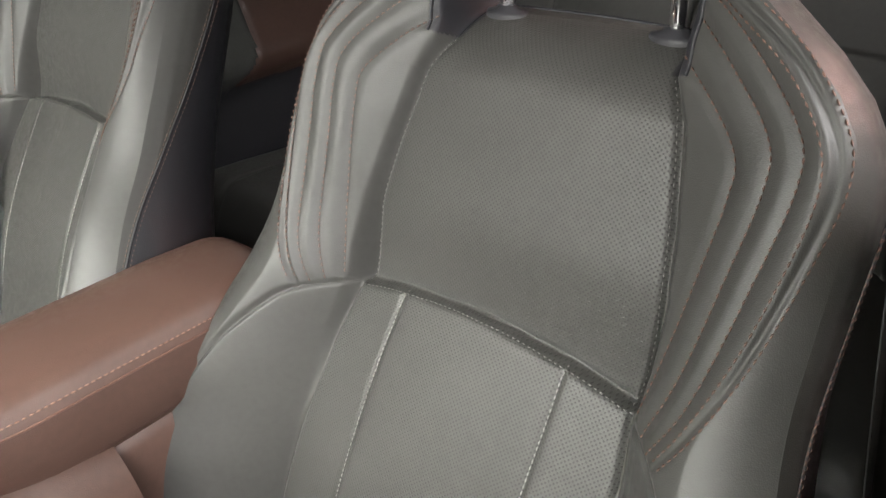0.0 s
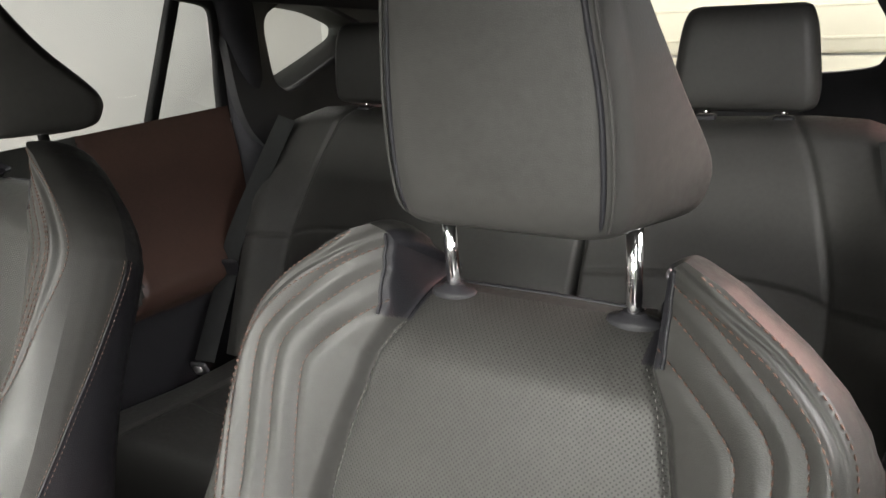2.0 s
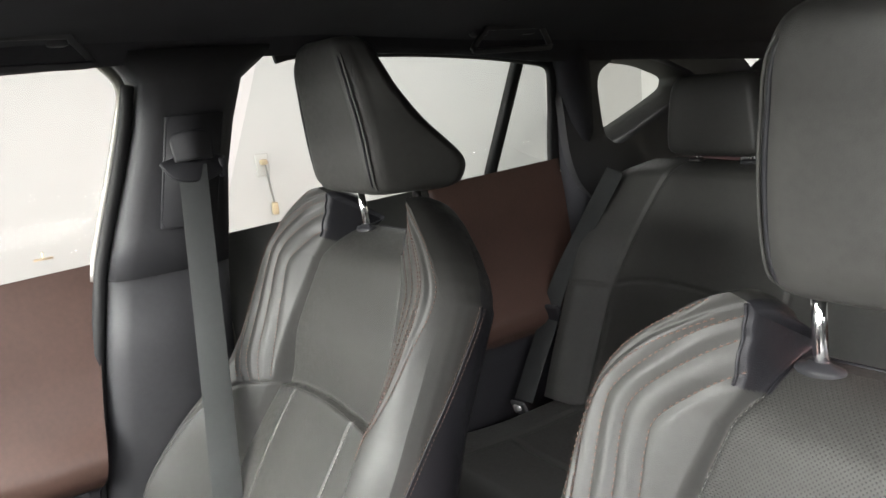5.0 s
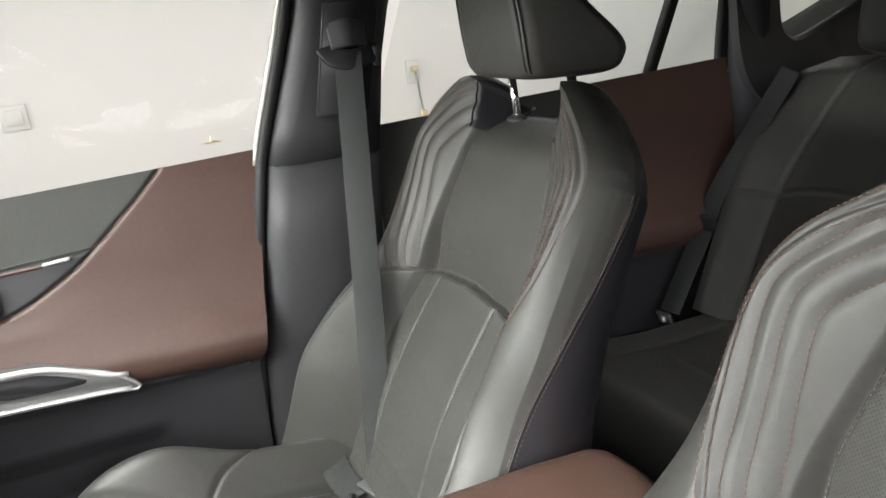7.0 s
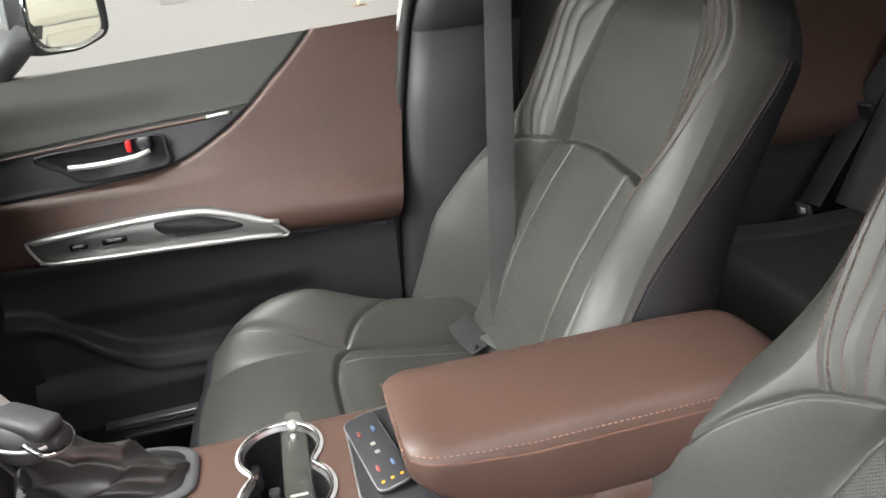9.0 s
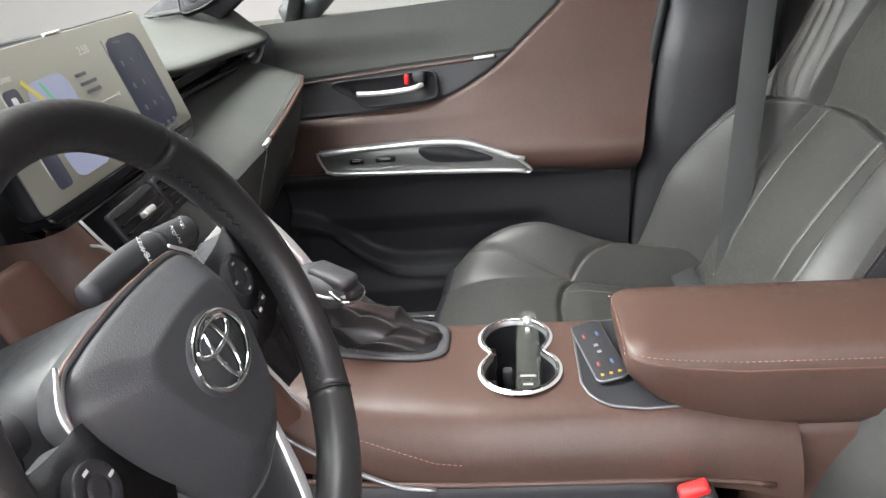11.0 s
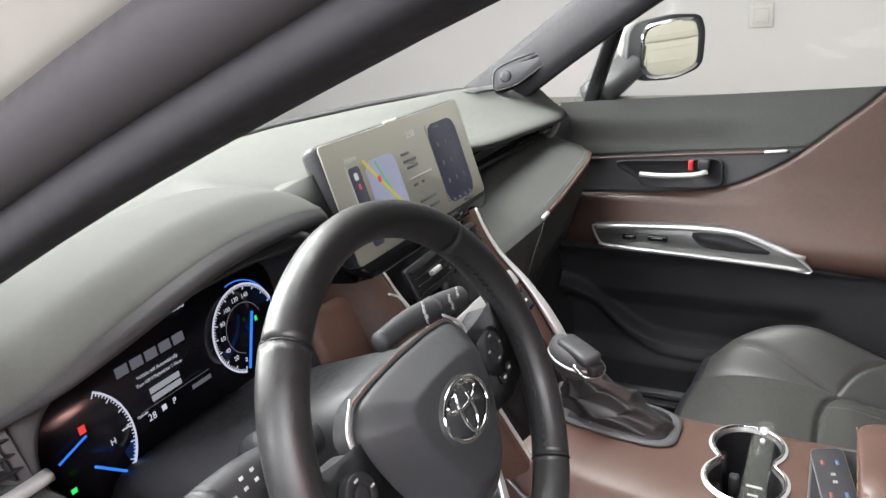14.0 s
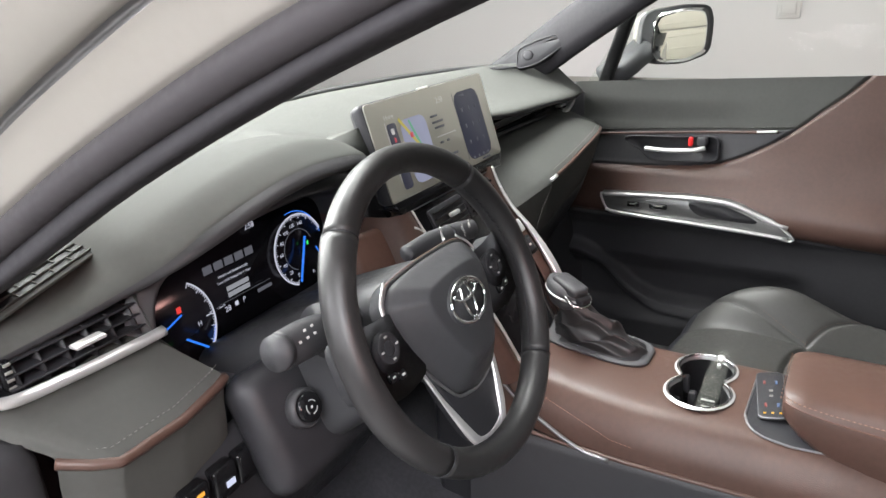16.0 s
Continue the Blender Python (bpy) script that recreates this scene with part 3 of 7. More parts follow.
def cushion_height(s, y):
    a = np.abs(s)
    base = eased(y, [0.2, 0.3, 0.39, 0.5, 0.6, 0.68, 0.74, 0.79, 0.84], [-0.612, -0.603, -0.588, -0.566, -0.545, -0.534, -0.538, -0.556, -0.60], 0.03)
    base = base + 0.008 * (1 - (a / 0.16) ** 2) * smoothstep(y, 0.25, 0.35)
    base = base + 0.010 * (1 - smoothstep(a, 0.115, 0.150)) * (1 - smoothstep(y, 0.545, 0.600))
    crest = eased(y, [0.2, 0.40, 0.50, 0.555, 0.625, 0.70, 0.76, 0.80, 0.85], [-0.55, -0.525, -0.508, -0.482, -0.450, -0.462, -0.500, -0.545, -0.62], 0.026)
    hi = np.maximum(crest - base, 0.0)
    r = np.clip((a - 0.145) / 0.075, 0, 1)
    r2 = np.clip((a - 0.215) / 0.055, 0, 1)
    z = base + hi * np.sin(r * np.pi / 2) ** 1.3 - 0.035 * r2 ** 2
    pts = np.stack([np.ravel(s), np.ravel(y)], 1)
    g = np.zeros(len(pts))
    m2 = np.array([-1.0, 1.0])
    for line, depth, width in ((CUSH_INSERT, 0.009, 0.0055), (CUSH_SIDE, 0.006, 0.004), (CUSH_SIDE * m2, 0.006, 0.004), (CUSH_WING, 0.005, 0.004), (CUSH_WING * m2, 0.005, 0.004), (CUSH_STITCH, 0.002, 0.003), (CUSH_STITCH * m2, 0.002, 0.003)):
        g = np.maximum(g, depth * np.exp(-((line_distance(pts, line) / width) ** 2)))
    return z - g.reshape(np.shape(z))


def build_cushion(seat):
    cush = new("cushion")
    cush.parent = seat
    nu, nv = 281, 260
    u = np.linspace(-1, 1, nu)
    y = np.linspace(0.22, 0.795, nv)
    wid = eased(y, [0.2, 0.5, 0.7, 0.8], [0.262, 0.265, 0.258, 0.232])
    s = u[None] * wid[:, None]
    yy = np.broadcast_to(y[:, None], s.shape) + 0.03 * (1 - (u[None] ** 2) * 0.9) * smoothstep(y[:, None], 0.6, 0.8)
    z = cushion_height(s, np.broadcast_to(y[:, None], s.shape))
    v = np.stack([s, yy, z], -1).reshape(-1, 3)
    faces = grid_faces(nv, nu)
    cs, cy = s.reshape(-1)[faces].mean(1), np.repeat(y[:, None], nu, 1).reshape(-1)[faces].mean(1)
    ins_y = np.interp(np.abs(cs), [0, 0.06, 0.125, 0.147, 0.152], [0.603, 0.60, 0.582, 0.53, 0.27])
    tag = np.full(len(faces), "thigh_support", dtype="<U20")
    tag[np.abs(cs) > np.interp(cy, CUSH_SIDE[:, 1], CUSH_SIDE[:, 0])] = "cushion_bolster_l"
    tag[(tag == "cushion_bolster_l") & (cs > 0)] = "cushion_bolster_r"
    tag[(cy < ins_y) & (np.abs(cs) < 0.152)] = "seat_insert"
    for k, g in split_faces(v, faces, tag, np.stack([s, yy], -1).reshape(-1, 2)).items():
        part(k[:-2] if k[-2:] in ("_l", "_r") else k, g, LEATHER_PERF if k == "seat_insert" else LEATHER, cush)
    idx = np.arange(nv * nu).reshape(nv, nu)
    rim = np.r_[idx[0, :-1], idx[:-1, -1], idx[-1, :0:-1], idx[:0:-1, 0]]
    rp = v[rim]
    e = np.roll(rp, -3, 0) - np.roll(rp, 3, 0)
    out = np.stack([e[:, 1], -e[:, 0], 0 * e[:, 0]], 1)
    out /= np.linalg.norm(out, axis=1, keepdims=True) + 1e-9
    for _ in range(8):
        out = (np.roll(out, 1, 0) + 2 * out + np.roll(out, -1, 0)) / 4
    rings = [rp + out * o + np.array([0, 0, -d]) for o, d in ((0, 0), (0.008, 0.004), (0.016, 0.012), (0.022, 0.028), (0.024, 0.05), (0.020, 0.075), (0.008, 0.09))]
    low = rings[-1].copy()
    low[:, 2] = np.minimum(low[:, 2], -0.69)
    rings.append(low)
    part("cushion_skirt", loft(rings, caps=False), LEATHER_SIDE, cush)
    for sgn in (1, -1):
        c = smooth_line(CUSH_STITCH, 30)
        ln = np.stack([c[:, 0] * sgn, c[:, 1], cushion_height(c[:, 0] * sgn, c[:, 1]) + 0.0006], 1)
        stitches(ln, (0, 0, 1), THREAD_GREY, cush, 0.0055, 0.004, 0.0005)
        c = CUSH_SIDE + np.array([0.004, 0])
        stitches(np.stack([c[:, 0] * sgn, c[:, 1], cushion_height(c[:, 0] * sgn, c[:, 1]) + 0.0004], 1), (0, 0, 1), THREAD_BROWN, cush, 0.006, 0.004, 0.0005)
        c = CUSH_WING + np.array([0, 0.005])
        c = c[c[:, 0] < 0.245]
        stitches(np.stack([c[:, 0] * sgn, c[:, 1], cushion_height(c[:, 0] * sgn, c[:, 1]) + 0.0004], 1), (0, 0, 1), THREAD_BROWN, cush, 0.006, 0.004, 0.0005)
    return cush


def headrest_body(levels, corner=0.03, n=7, nz=44):
    lv = np.array(levels, float)
    t = np.linspace(0, 1, nz)
    k = np.linspace(0, 1, len(lv))
    cols = [smooth_line(np.c_[k, lv[:, i]], nz)[:, 1] for i in range(lv.shape[1])]
    rings = []
    for z, yf, yr, wf, wr in zip(*cols):
        r = min(corner, (yf - yr) * 0.42)
        ring = []
        for sx, cy, w, a0 in ((1, yf - r, wf, 0), (-1, yf - r, wf, 90), (-1, yr + r, wr, 180), (1, yr + r, wr, 270)):
            for a in np.linspace(a0, a0 + 90, n):
                ring.append((sx * (w - r) + r * math.cos(radians(a)), cy + r * math.sin(radians(a)), z))
        # extra points along the front and the back give a soft crown
        ring = np.array(ring)
        ring[:, 1] += 0.004 * np.where(ring[:, 1] > (yf + yr) / 2, 1 - (ring[:, 0] / max(wf, 0.01)) ** 2, 0)
        rings.append(ring)
    return loft(rings)


def build_headrest(seat):
    hr = new("headrest")
    hr.parent = seat
    body = headrest_body([
        (0.066, 0.040, -0.030, 0.070, 0.088), (0.070, 0.066, -0.056, 0.088, 0.112), (0.083, 0.077, -0.066, 0.096, 0.124), (0.112, 0.082, -0.064, 0.100, 0.128),
        (0.17, 0.087, -0.012, 0.099, 0.119), (0.22, 0.093, 0.019, 0.093, 0.108), (0.262, 0.097, 0.037, 0.085, 0.095), (0.288, 0.095, 0.047, 0.072, 0.080), (0.300, 0.086, 0.059, 0.052, 0.058)])
    hv = np.array(body[0], float)
    hv[:, 2] += 0.014 * np.clip(1 - (hv[:, 2] - 0.066) / 0.234, 0, 1)
    part("headrest_pad", (hv, body[1]), LEATHER, hr)
    for sgn in (1, -1):
        ln = smooth_line([(sgn * 0.067, 0.052, 0.0695), (sgn * 0.079, 0.0725, 0.083), (sgn * 0.083, 0.0795, 0.117), (sgn * 0.082, 0.0855, 0.17), (sgn * 0.076, 0.0915, 0.22), (sgn * 0.069, 0.0955, 0.262), (sgn * 0.054, 0.0925, 0.288)], 40)
        ln[:, 2] += 0.014 * np.clip(1 - (ln[:, 2] - 0.066) / 0.234, 0, 1)
        part("piping", tube(ln, 0.0022, 8, up=(1, 0, 0)), LEATHER_SIDE, hr)
        part("piping", tube(ln + np.array([sgn * 0.0065, -0.0016, 0]), 0.0014, 8, up=(1, 0, 0)), LEATHER, hr)
        post = [(sgn * 0.083, -0.004, -0.03), (sgn * 0.083, 0.0, 0.02), (sgn * 0.083, 0.006, 0.085)]
        part("post", tube(post, 0.0066, 16, up=(0, 1, 0)), CHROME, hr, "polished chrome post")
        g = loft([np.c_[circle(r, 20, r * 0.62), np.full(20, z)] + (sgn * 0.083, 0.0, 0) for r, z in ((0.022, -0.012), (0.0225, 0.0), (0.021, 0.003), (0.012, 0.005), (0.010, 0.0075), (0.0085, 0.008))])
        part("post_guide", g, PLASTIC_DK, hr, "black plastic guide collar")
    return hr


def build_front_seat(at, label):
    seat = thing("front_seat", label, "car seat", "front seats", at=at)
    build_backrest(seat)
    build_cushion(seat)
    build_headrest(seat)
    base = new("seat_base")
    base.parent = seat
    part("side_cover", box(0.272, 0.50, -0.66, 0.03, 0.46, 0.14, 0.012), PLASTIC, base)
    part("side_cover", box(-0.272, 0.50, -0.66, 0.03, 0.46, 0.14, 0.012), PLASTIC, base)
    for sx in (-0.2, 0.2):
        part("seat_rail", box(sx, 0.5, -0.765, 0.05, 0.6, 0.05, 0.006), GREYTRIM, base)
        part("rail_bracket", box(sx, 0.5, -0.70, 0.04, 0.5, 0.10, 0.006), PLASTIC_DK, base)
    return seat


DRIVER_P = (-0.37, -0.458, 1.086)
PASSENGER_P = (0.37, -0.447, 1.138)
driver_seat = build_front_seat(pose(*DRIVER_P), "black leather driver's seat with perforated centre and brown stitching")
passenger_seat = copy_thing(driver_seat, pose(*PASSENGER_P))
for c in passenger_seat.children_recursive:
    if c.name.split(".")[0] in ("headrest_pad", "piping"):
        c.location.z -= 0.009
tagged(passenger_seat, "black leather front passenger seat with quilted shoulder wings")


# ---- car body round the cabin ----
def sill_z(y):
    return 1.083 - 0.036 * (y - 0.67)


def side_x(z):
    """The inner face of the door trims."""
    return eased(z, [0.36, 0.45, 0.55, 0.70, 0.735, 0.76, 0.80, 0.86, 0.93, 1.0, 1.10, 1.16], [0.735, 0.745, 0.745, 0.742, 0.733, 0.703, 0.698, 0.722, 0.742, 0.755, 0.775, 0.782], 0.011)


def frame_panel(name, outer, inner, mat, x0, x1, parent=None, label=""):
    """A panel standing in the side of the car, x0 inside and x1 outside, with an opening."""
    o, i = np.array(outer, float), np.array(inner, float)

    def at(x, p):
        return np.c_[np.full(len(p), x), p]
    return sharp(part(name, loft([at(x0, o), at(x0, i * 0.96 + o * 0.04), at(x0 + np.sign(x1 - x0) * 0.01, i), at(x1, i), at(x1, o), at(x0, o)], caps=False), mat, parent, label), 50)


# floor pan, tunnel and sills
xs = np.array([-0.80, -0.74, -0.72, -0.68, -0.30, -0.17, -0.13, 0.13, 0.17, 0.30, 0.68, 0.72, 0.74, 0.80])
zs = np.array([0.40, 0.40, 0.395, 0.33, 0.32, 0.34, 0.50, 0.50, 0.34, 0.32, 0.33, 0.395, 0.40, 0.40])
ys = np.array([1.15, 0.95, 0.75, 0.5, 0.0, -0.55, -0.62, -1.0, -1.9])
dz = np.array([0.45, 0.25, 0.03, 0, 0, 0, 0.08, 0.10, 0.12])
v = np.array([[(x, y, z + d) for x, z in zip(xs, zs)] for y, d in zip(ys, dz)])
low = v.copy()
low[..., 2] = 0.24
tagged(part("floor", joined([(v.reshape(-1, 3), grid_faces(*v.shape[:2])), (low.reshape(-1, 3), grid_faces(*low.shape[:2]))]), CARPET), "black carpeted floor of the car with a centre tunnel", "floor", kind="structure")

# headliner and roof
yr = np.linspace(0.33, -1.98, 40)
xr = np.linspace(-1, 1, 41)
half = np.interp(yr, [-1.98, -1.3, -0.9, -0.3, 0.33], [0.56, 0.60, 0.625, 0.64, 0.62])
edge = np.interp(yr, [-1.98, -1.6, -1.2, -0.9, -0.5, 0.0, 0.33], [1.385, 1.405, 1.42, 1.435, 1.462, 1.462, 1.43])
v = np.array([[(h * x, y, e + 0.055 * (1 - abs(x) ** 2.6)) for x in xr] for y, h, e in zip(yr, half, edge)])
tagged(part("ceiling_headliner", (v.reshape(-1, 3), grid_faces(*v.shape[:2])), HEADLINER), "black woven headliner under the car roof", "headliner", kind="structure")
v2 = v.copy()
v2[..., 2] += 0.045
v2[..., 0] *= 1.10
tagged(part("roof_skin", (v2.reshape(-1, 3), grid_faces(*v2.shape[:2])), PAINT), "pearl beige painted steel roof of the car", "car roof", kind="structure")


def side_rail(sx):
    path = smooth_line([(sx * 0.635, 0.34, 1.425), (sx * 0.655, 0.0, 1.446), (sx * 0.655, -0.45, 1.453), (sx * 0.645, -0.8, 1.436), (sx * 0.635, -1.05, 1.408), (sx * 0.625, -1.25, 1.40), (sx * 0.60, -1.95, 1.365)], 40)
    sec = np.array([(-0.05, 0.05), (-0.02, 0.012), (0.0, -0.010), (0.012, -0.020), (0.03, -0.020), (0.06, -0.004), (0.075, 0.05), (0.0, 0.075)]) * np.array([-sx, 1])
    return tagged(part("roof_rail", sweep(path, sec), HEADLINER), "black roof rail trim above the side windows", "trim", kind="structure")


side_rail(1)
side_rail(-1)


def b_pillar(sx):
    th = thing("pillar_trim", "charcoal plastic trim of the middle door pillar", "pillar trim", kind="structure")
    zz = np.array([0.36, 0.5, 0.7, 0.81, 0.95, 1.08, 1.14, 1.25, 1.33, 1.40, 1.45])
    yf = np.array([-0.02, -0.02, -0.035, -0.055, -0.075, -0.102, -0.120, -0.155, -0.178, -0.190, -0.15])
    yb = np.array([-0.26, -0.27, -0.285, -0.29, -0.30, -0.315, -0.325, -0.335, -0.35, -0.368, -0.43])
    xi = np.array([0.725, 0.725, 0.715, 0.71, 0.715, 0.722, 0.722, 0.705, 0.688, 0.668, 0.645])
    rings = []
    for z, a, b, x in zip(zz, yf, yb, xi):
        rings.append([(sx * 0.80, a + 0.004, z), (sx * (x + 0.035), a, z), (sx * (x + 0.012), a - 0.008, z), (sx * x, a - 0.035, z), (sx * (x - 0.003), (a + b) / 2, z), (sx * x, b + 0.035, z), (sx * (x + 0.012), b + 0.008, z), (sx * (x + 0.035), b, z), (sx * 0.80, b - 0.004, z)])
    part("lower_trim", loft(rings[:6]), PLASTIC, th)
    part("upper_trim", loft([np.array(r) - np.array([sx * 0.002, 0, 0]) for r in rings[5:]]), PLASTIC, th)
    seal = [(sx * (x + 0.040), a + 0.012, z) for z, a, x in zip(zz, yf, xi)]
    part("door_seal", tube(smooth_line(seal[:10], 40), 0.011, 8, up=(1, 0, 0)), RUBBER, th, "black rubber door seal")
    pp = [(sx * (x + 0.056), a + 0.020, z) for z, a, x in zip(zz, yf, xi)]
    part("door_flange", tube(smooth_line(pp[5:11], 30), 0.009, 8, up=(1, 0, 0)), PAINT, th, "pearl beige painted door frame edge")
    # belt slot and guide
    slot = np.array([(sx * 0.697, -0.19, 1.16), (sx * 0.697, -0.285, 1.16), (sx * 0.668, -0.315, 1.345), (sx * 0.668, -0.22, 1.345)])
    part("slot_surround", sweep(np.array([slot[i] * (1 - k) + slot[(i + 1) % 4] * k for i in range(4) for k in (0.06, 0.5, 0.94)]), circle(0.0022, 8), up=(1, 0, 0), closed=True), PLASTIC_DK, th)
    part("slider_panel", loft([slot + np.array([sx * 0.012, 0, 0]), slot + np.array([-sx * 0.002, 0, 0])]), PLASTIC, th)
    return th


b_pillar(1)
b_pillar(-1)

# rear quarters with their small side windows
QUARTER_OUT = [(-1.135, 1.44), (-1.35, 1.47), (-1.75, 1.45), (-1.98, 1.30), (-1.90, 1.05), (-1.6, 1.0), (-1.3, 0.98), (-1.17, 1.12)]
QUARTER_IN = [(-1.275, 1.345), (-1.365, 1.392), (-1.52, 1.372), (-1.665, 1.325), (-1.655, 1.285), (-1.50, 1.225), (-1.345, 1.172), (-1.295, 1.20)]


def dense(p, n=12):
    """A polygon with rounded corners, with equally many points on each side."""
    p = np.array(p, float)
    out = []
    for i in range(len(p)):
        a, b, c = p[i - 1], p[i], p[(i + 1) % len(p)]
        s, e = b + (a - b) * 0.32, b + (c - b) * 0.32
        for t in np.linspace(0, 1, n):
            out.append((1 - t) ** 2 * s + 2 * t * (1 - t) * b + t * t * e)
    return np.array(out)


for sx in (1, -1):
    q = thing("quarter_trim", "black rear quarter trim round a small side window", "pillar trim", kind="structure")
    frame_panel("quarter_panel", dense(QUARTER_OUT), dense(QUARTER_IN), PLASTIC, sx * 0.70, sx * 0.725, q)
    inn = dense(QUARTER_IN)
    gl = inn * np.array([1, 1]) * 0.82 + inn.mean(0) * 0.18 + np.array([-0.012, 0.006])
    rings = [np.c_[np.full(len(inn), sx * 0.722), inn], np.c_[np.full(len(inn), sx * 0.80), gl]]
    part("window_reveal", loft(rings, caps=False), DASH, q, "grey plastic window reveal")
    part("pane", (np.c_[np.full(len(gl), sx * 0.80), gl], [tuple(range(len(gl)))]), WINDOW_DK, q).visible_shadow = False
    # inner pillar between the rear door and the quarter window
    pil = smooth_line([(sx * 0.735, -1.20, 0.60), (sx * 0.745, -1.245, 0.95), (sx * 0.755, -1.245, 1.14), (sx * 0.725, -1.215, 1.25), (sx * 0.69, -1.175, 1.36), (sx * 0.655, -1.13, 1.43)], 30)
    part("pillar_cover", sweep(pil, circle(0.045, 12, 0.045), up=(1, 0, 0)), HEADLINER, q)

# cargo side walls below, tailgate and rear window
for sx in (1, -1):
    w = np.array([(sx * 0.70, -1.25, 0.40), (sx * 0.70, -1.95, 0.40), (sx * 0.70, -1.95, 1.06), (sx * 0.70, -1.25, 1.02)])
    tagged(part("cargo_wall", loft([w, w + np.array([sx * 0.08, 0, 0])]), PLASTIC), "charcoal plastic side wall of the boot", "trim", kind="structure")
tg = thing("tailgate", "closed tailgate with a wide rear window", "tailgate", kind="structure")
to = dense([(-0.72, 1.40), (0.72, 1.40), (0.74, 1.05), (0.72, 0.40), (-0.72, 0.40), (-0.74, 1.05)])
ti = dense([(-0.50, 1.412), (0.50, 1.412), (0.60, 1.24), (0.56, 1.155), (-0.56, 1.155), (-0.60, 1.24)])
gate_y = lambda z: -1.92 - (1.42 - z) * 0.25
ring = lambda p, off: np.c_[p[:, 0], gate_y(p[:, 1]) - off, p[:, 1]]
part("tailgate_trim", loft([ring(to, 0.0), ring(ti, 0.0), ring(ti, 0.05), ring(to, 0.06)], caps=False), PLASTIC, tg)
part("pane", (ring(ti, 0.04), [tuple(range(len(ti)))]), WINDOW_DK, tg).visible_shadow = False
part("wiper_motor_cover", box(0.0, -1.99, 1.15, 0.16, 0.05, 0.05, 0.012), PLASTIC_DK, tg)
rh = thing("roof_header", "black trim above the rear window", "trim", kind="structure")
part("header", box(0, -1.95, 1.435, 1.3, 0.16, 0.05, 0.02), HEADLINER, rh)


# ---- passenger doors ----
SEAM = smooth_line([(0.073, 1.112), (0.12, 1.066), (0.179, 1.016), (0.225, 0.978), (0.27, 0.948), (0.335, 0.915), (0.40, 0.898), (0.50, 0.890), (0.66, 0.886)], 60)
STITCH_Z = lambda y: 0.9905 - 0.062 * (y - 0.20)


def trim_surface(y0, y1, z0, ny, nz, bulge, grooves, sx=1):
    y = np.linspace(y0, y1, ny)
    t = np.linspace(0, 1, nz)
    Y = np.repeat(y[None], nz, 0)
    Z = z0 + t[:, None] * (sill_z(y)[None] - z0)
    X = side_x(Z + (1.11 - sill_z(Y)) * smoothstep(Z, 0.9, 1.1)) + bulge(Y, Z)
    pts = np.stack([Y.ravel(), Z.ravel()], 1)
    g = np.zeros(len(pts))
    for line, depth, width in grooves:
        g = np.maximum(g, depth * np.exp(-((line_distance(pts, line) / width) ** 2)))
    X = X + g.reshape(X.shape)
    return np.stack([sx * X, Y, Z], -1)


def edge_y(z):
    """Rear edge of the front door."""
    return np.interp(z, [0.36, 0.72, 0.76, 1.12], [-0.015, -0.02, -0.032, -0.095])


front_door = thing("door_1", "closed front passenger door with brown leather and dark grey trim", "car door", "passenger doors", kind="structure")
stitch_line = np.array([(y, STITCH_Z(y)) for y in np.linspace(0.205, 0.70, 30)])
bottom_line = np.array([(0.70, 0.775), (0.60, 0.772), (0.19, 0.752), (0.0, 0.732), (-0.06, 0.728)])


def door_bulge(Y, Z):
    # the brown rest swells towards the seat, the front part lies flatter; the lower panel holds a pocket
    k = smoothstep(-Z, -0.86, -0.77) * smoothstep(Z, 0.725, 0.745)
    b = -0.012 * k * smoothstep(-Y, -0.30, 0.0)
    b = b + 0.012 * smoothstep(Y, 0.25, 0.45) * smoothstep(Z, 0.87, 0.90) * (1 - smoothstep(Z, 0.99, 1.05))
    pocket = smoothstep(Y, 0.12, 0.2) * smoothstep(-Z, -0.66, -0.60) * smoothstep(Z, 0.47, 0.53)
    b = b + 0.030 * pocket
    lip_z = eased(Y, [0.1, 0.36, 0.52, 0.60, 0.66], [0.53, 0.518, 0.522, 0.575, 0.66], 0.035)
    b = b - 0.03 * np.exp(-(((Z - lip_z) / 0.016) ** 2)) * smoothstep(Y, 0.02, 0.12)
    b = b - 0.02 * smoothstep(lip_z - Z, 0, 0.02) * smoothstep(Y, 0.0, 0.1)
    return b


P = trim_surface(-0.10, 0.72, 0.36, 260, 300, door_bulge, [(SEAM, 0.006, 0.0032), (stitch_line, 0.004, 0.003), (bottom_line, 0.006, 0.005)])
P[..., 1] = np.where(P[..., 1] < 0.05, edge_y(P[..., 2]) + (P[..., 1] + 0.10) / 0.15 * (0.05 - edge_y(P[..., 2])), P[..., 1])
nz, ny = P.shape[:2]
faces = grid_faces(nz, ny)
cy, cz = P[..., 1].ravel()[faces].mean(1), P[..., 2].ravel()[faces].mean(1)
o = np.argsort(SEAM[:, 0])
seam_z = np.interp(cy, SEAM[o, 0], SEAM[o, 1])
low_z = np.interp(cy, bottom_line[::-1, 0], bottom_line[::-1, 1])
tag = np.full(len(faces), "lower_panel", dtype="<U20")
tag[(cz > low_z)] = "leather_insert"
tag[(cz > seam_z) & (cy > 0.073)] = "handle_panel"
tag[(cz > seam_z) & (cy > 0.073) & (cz > STITCH_Z(cy))] = "upper_pad"
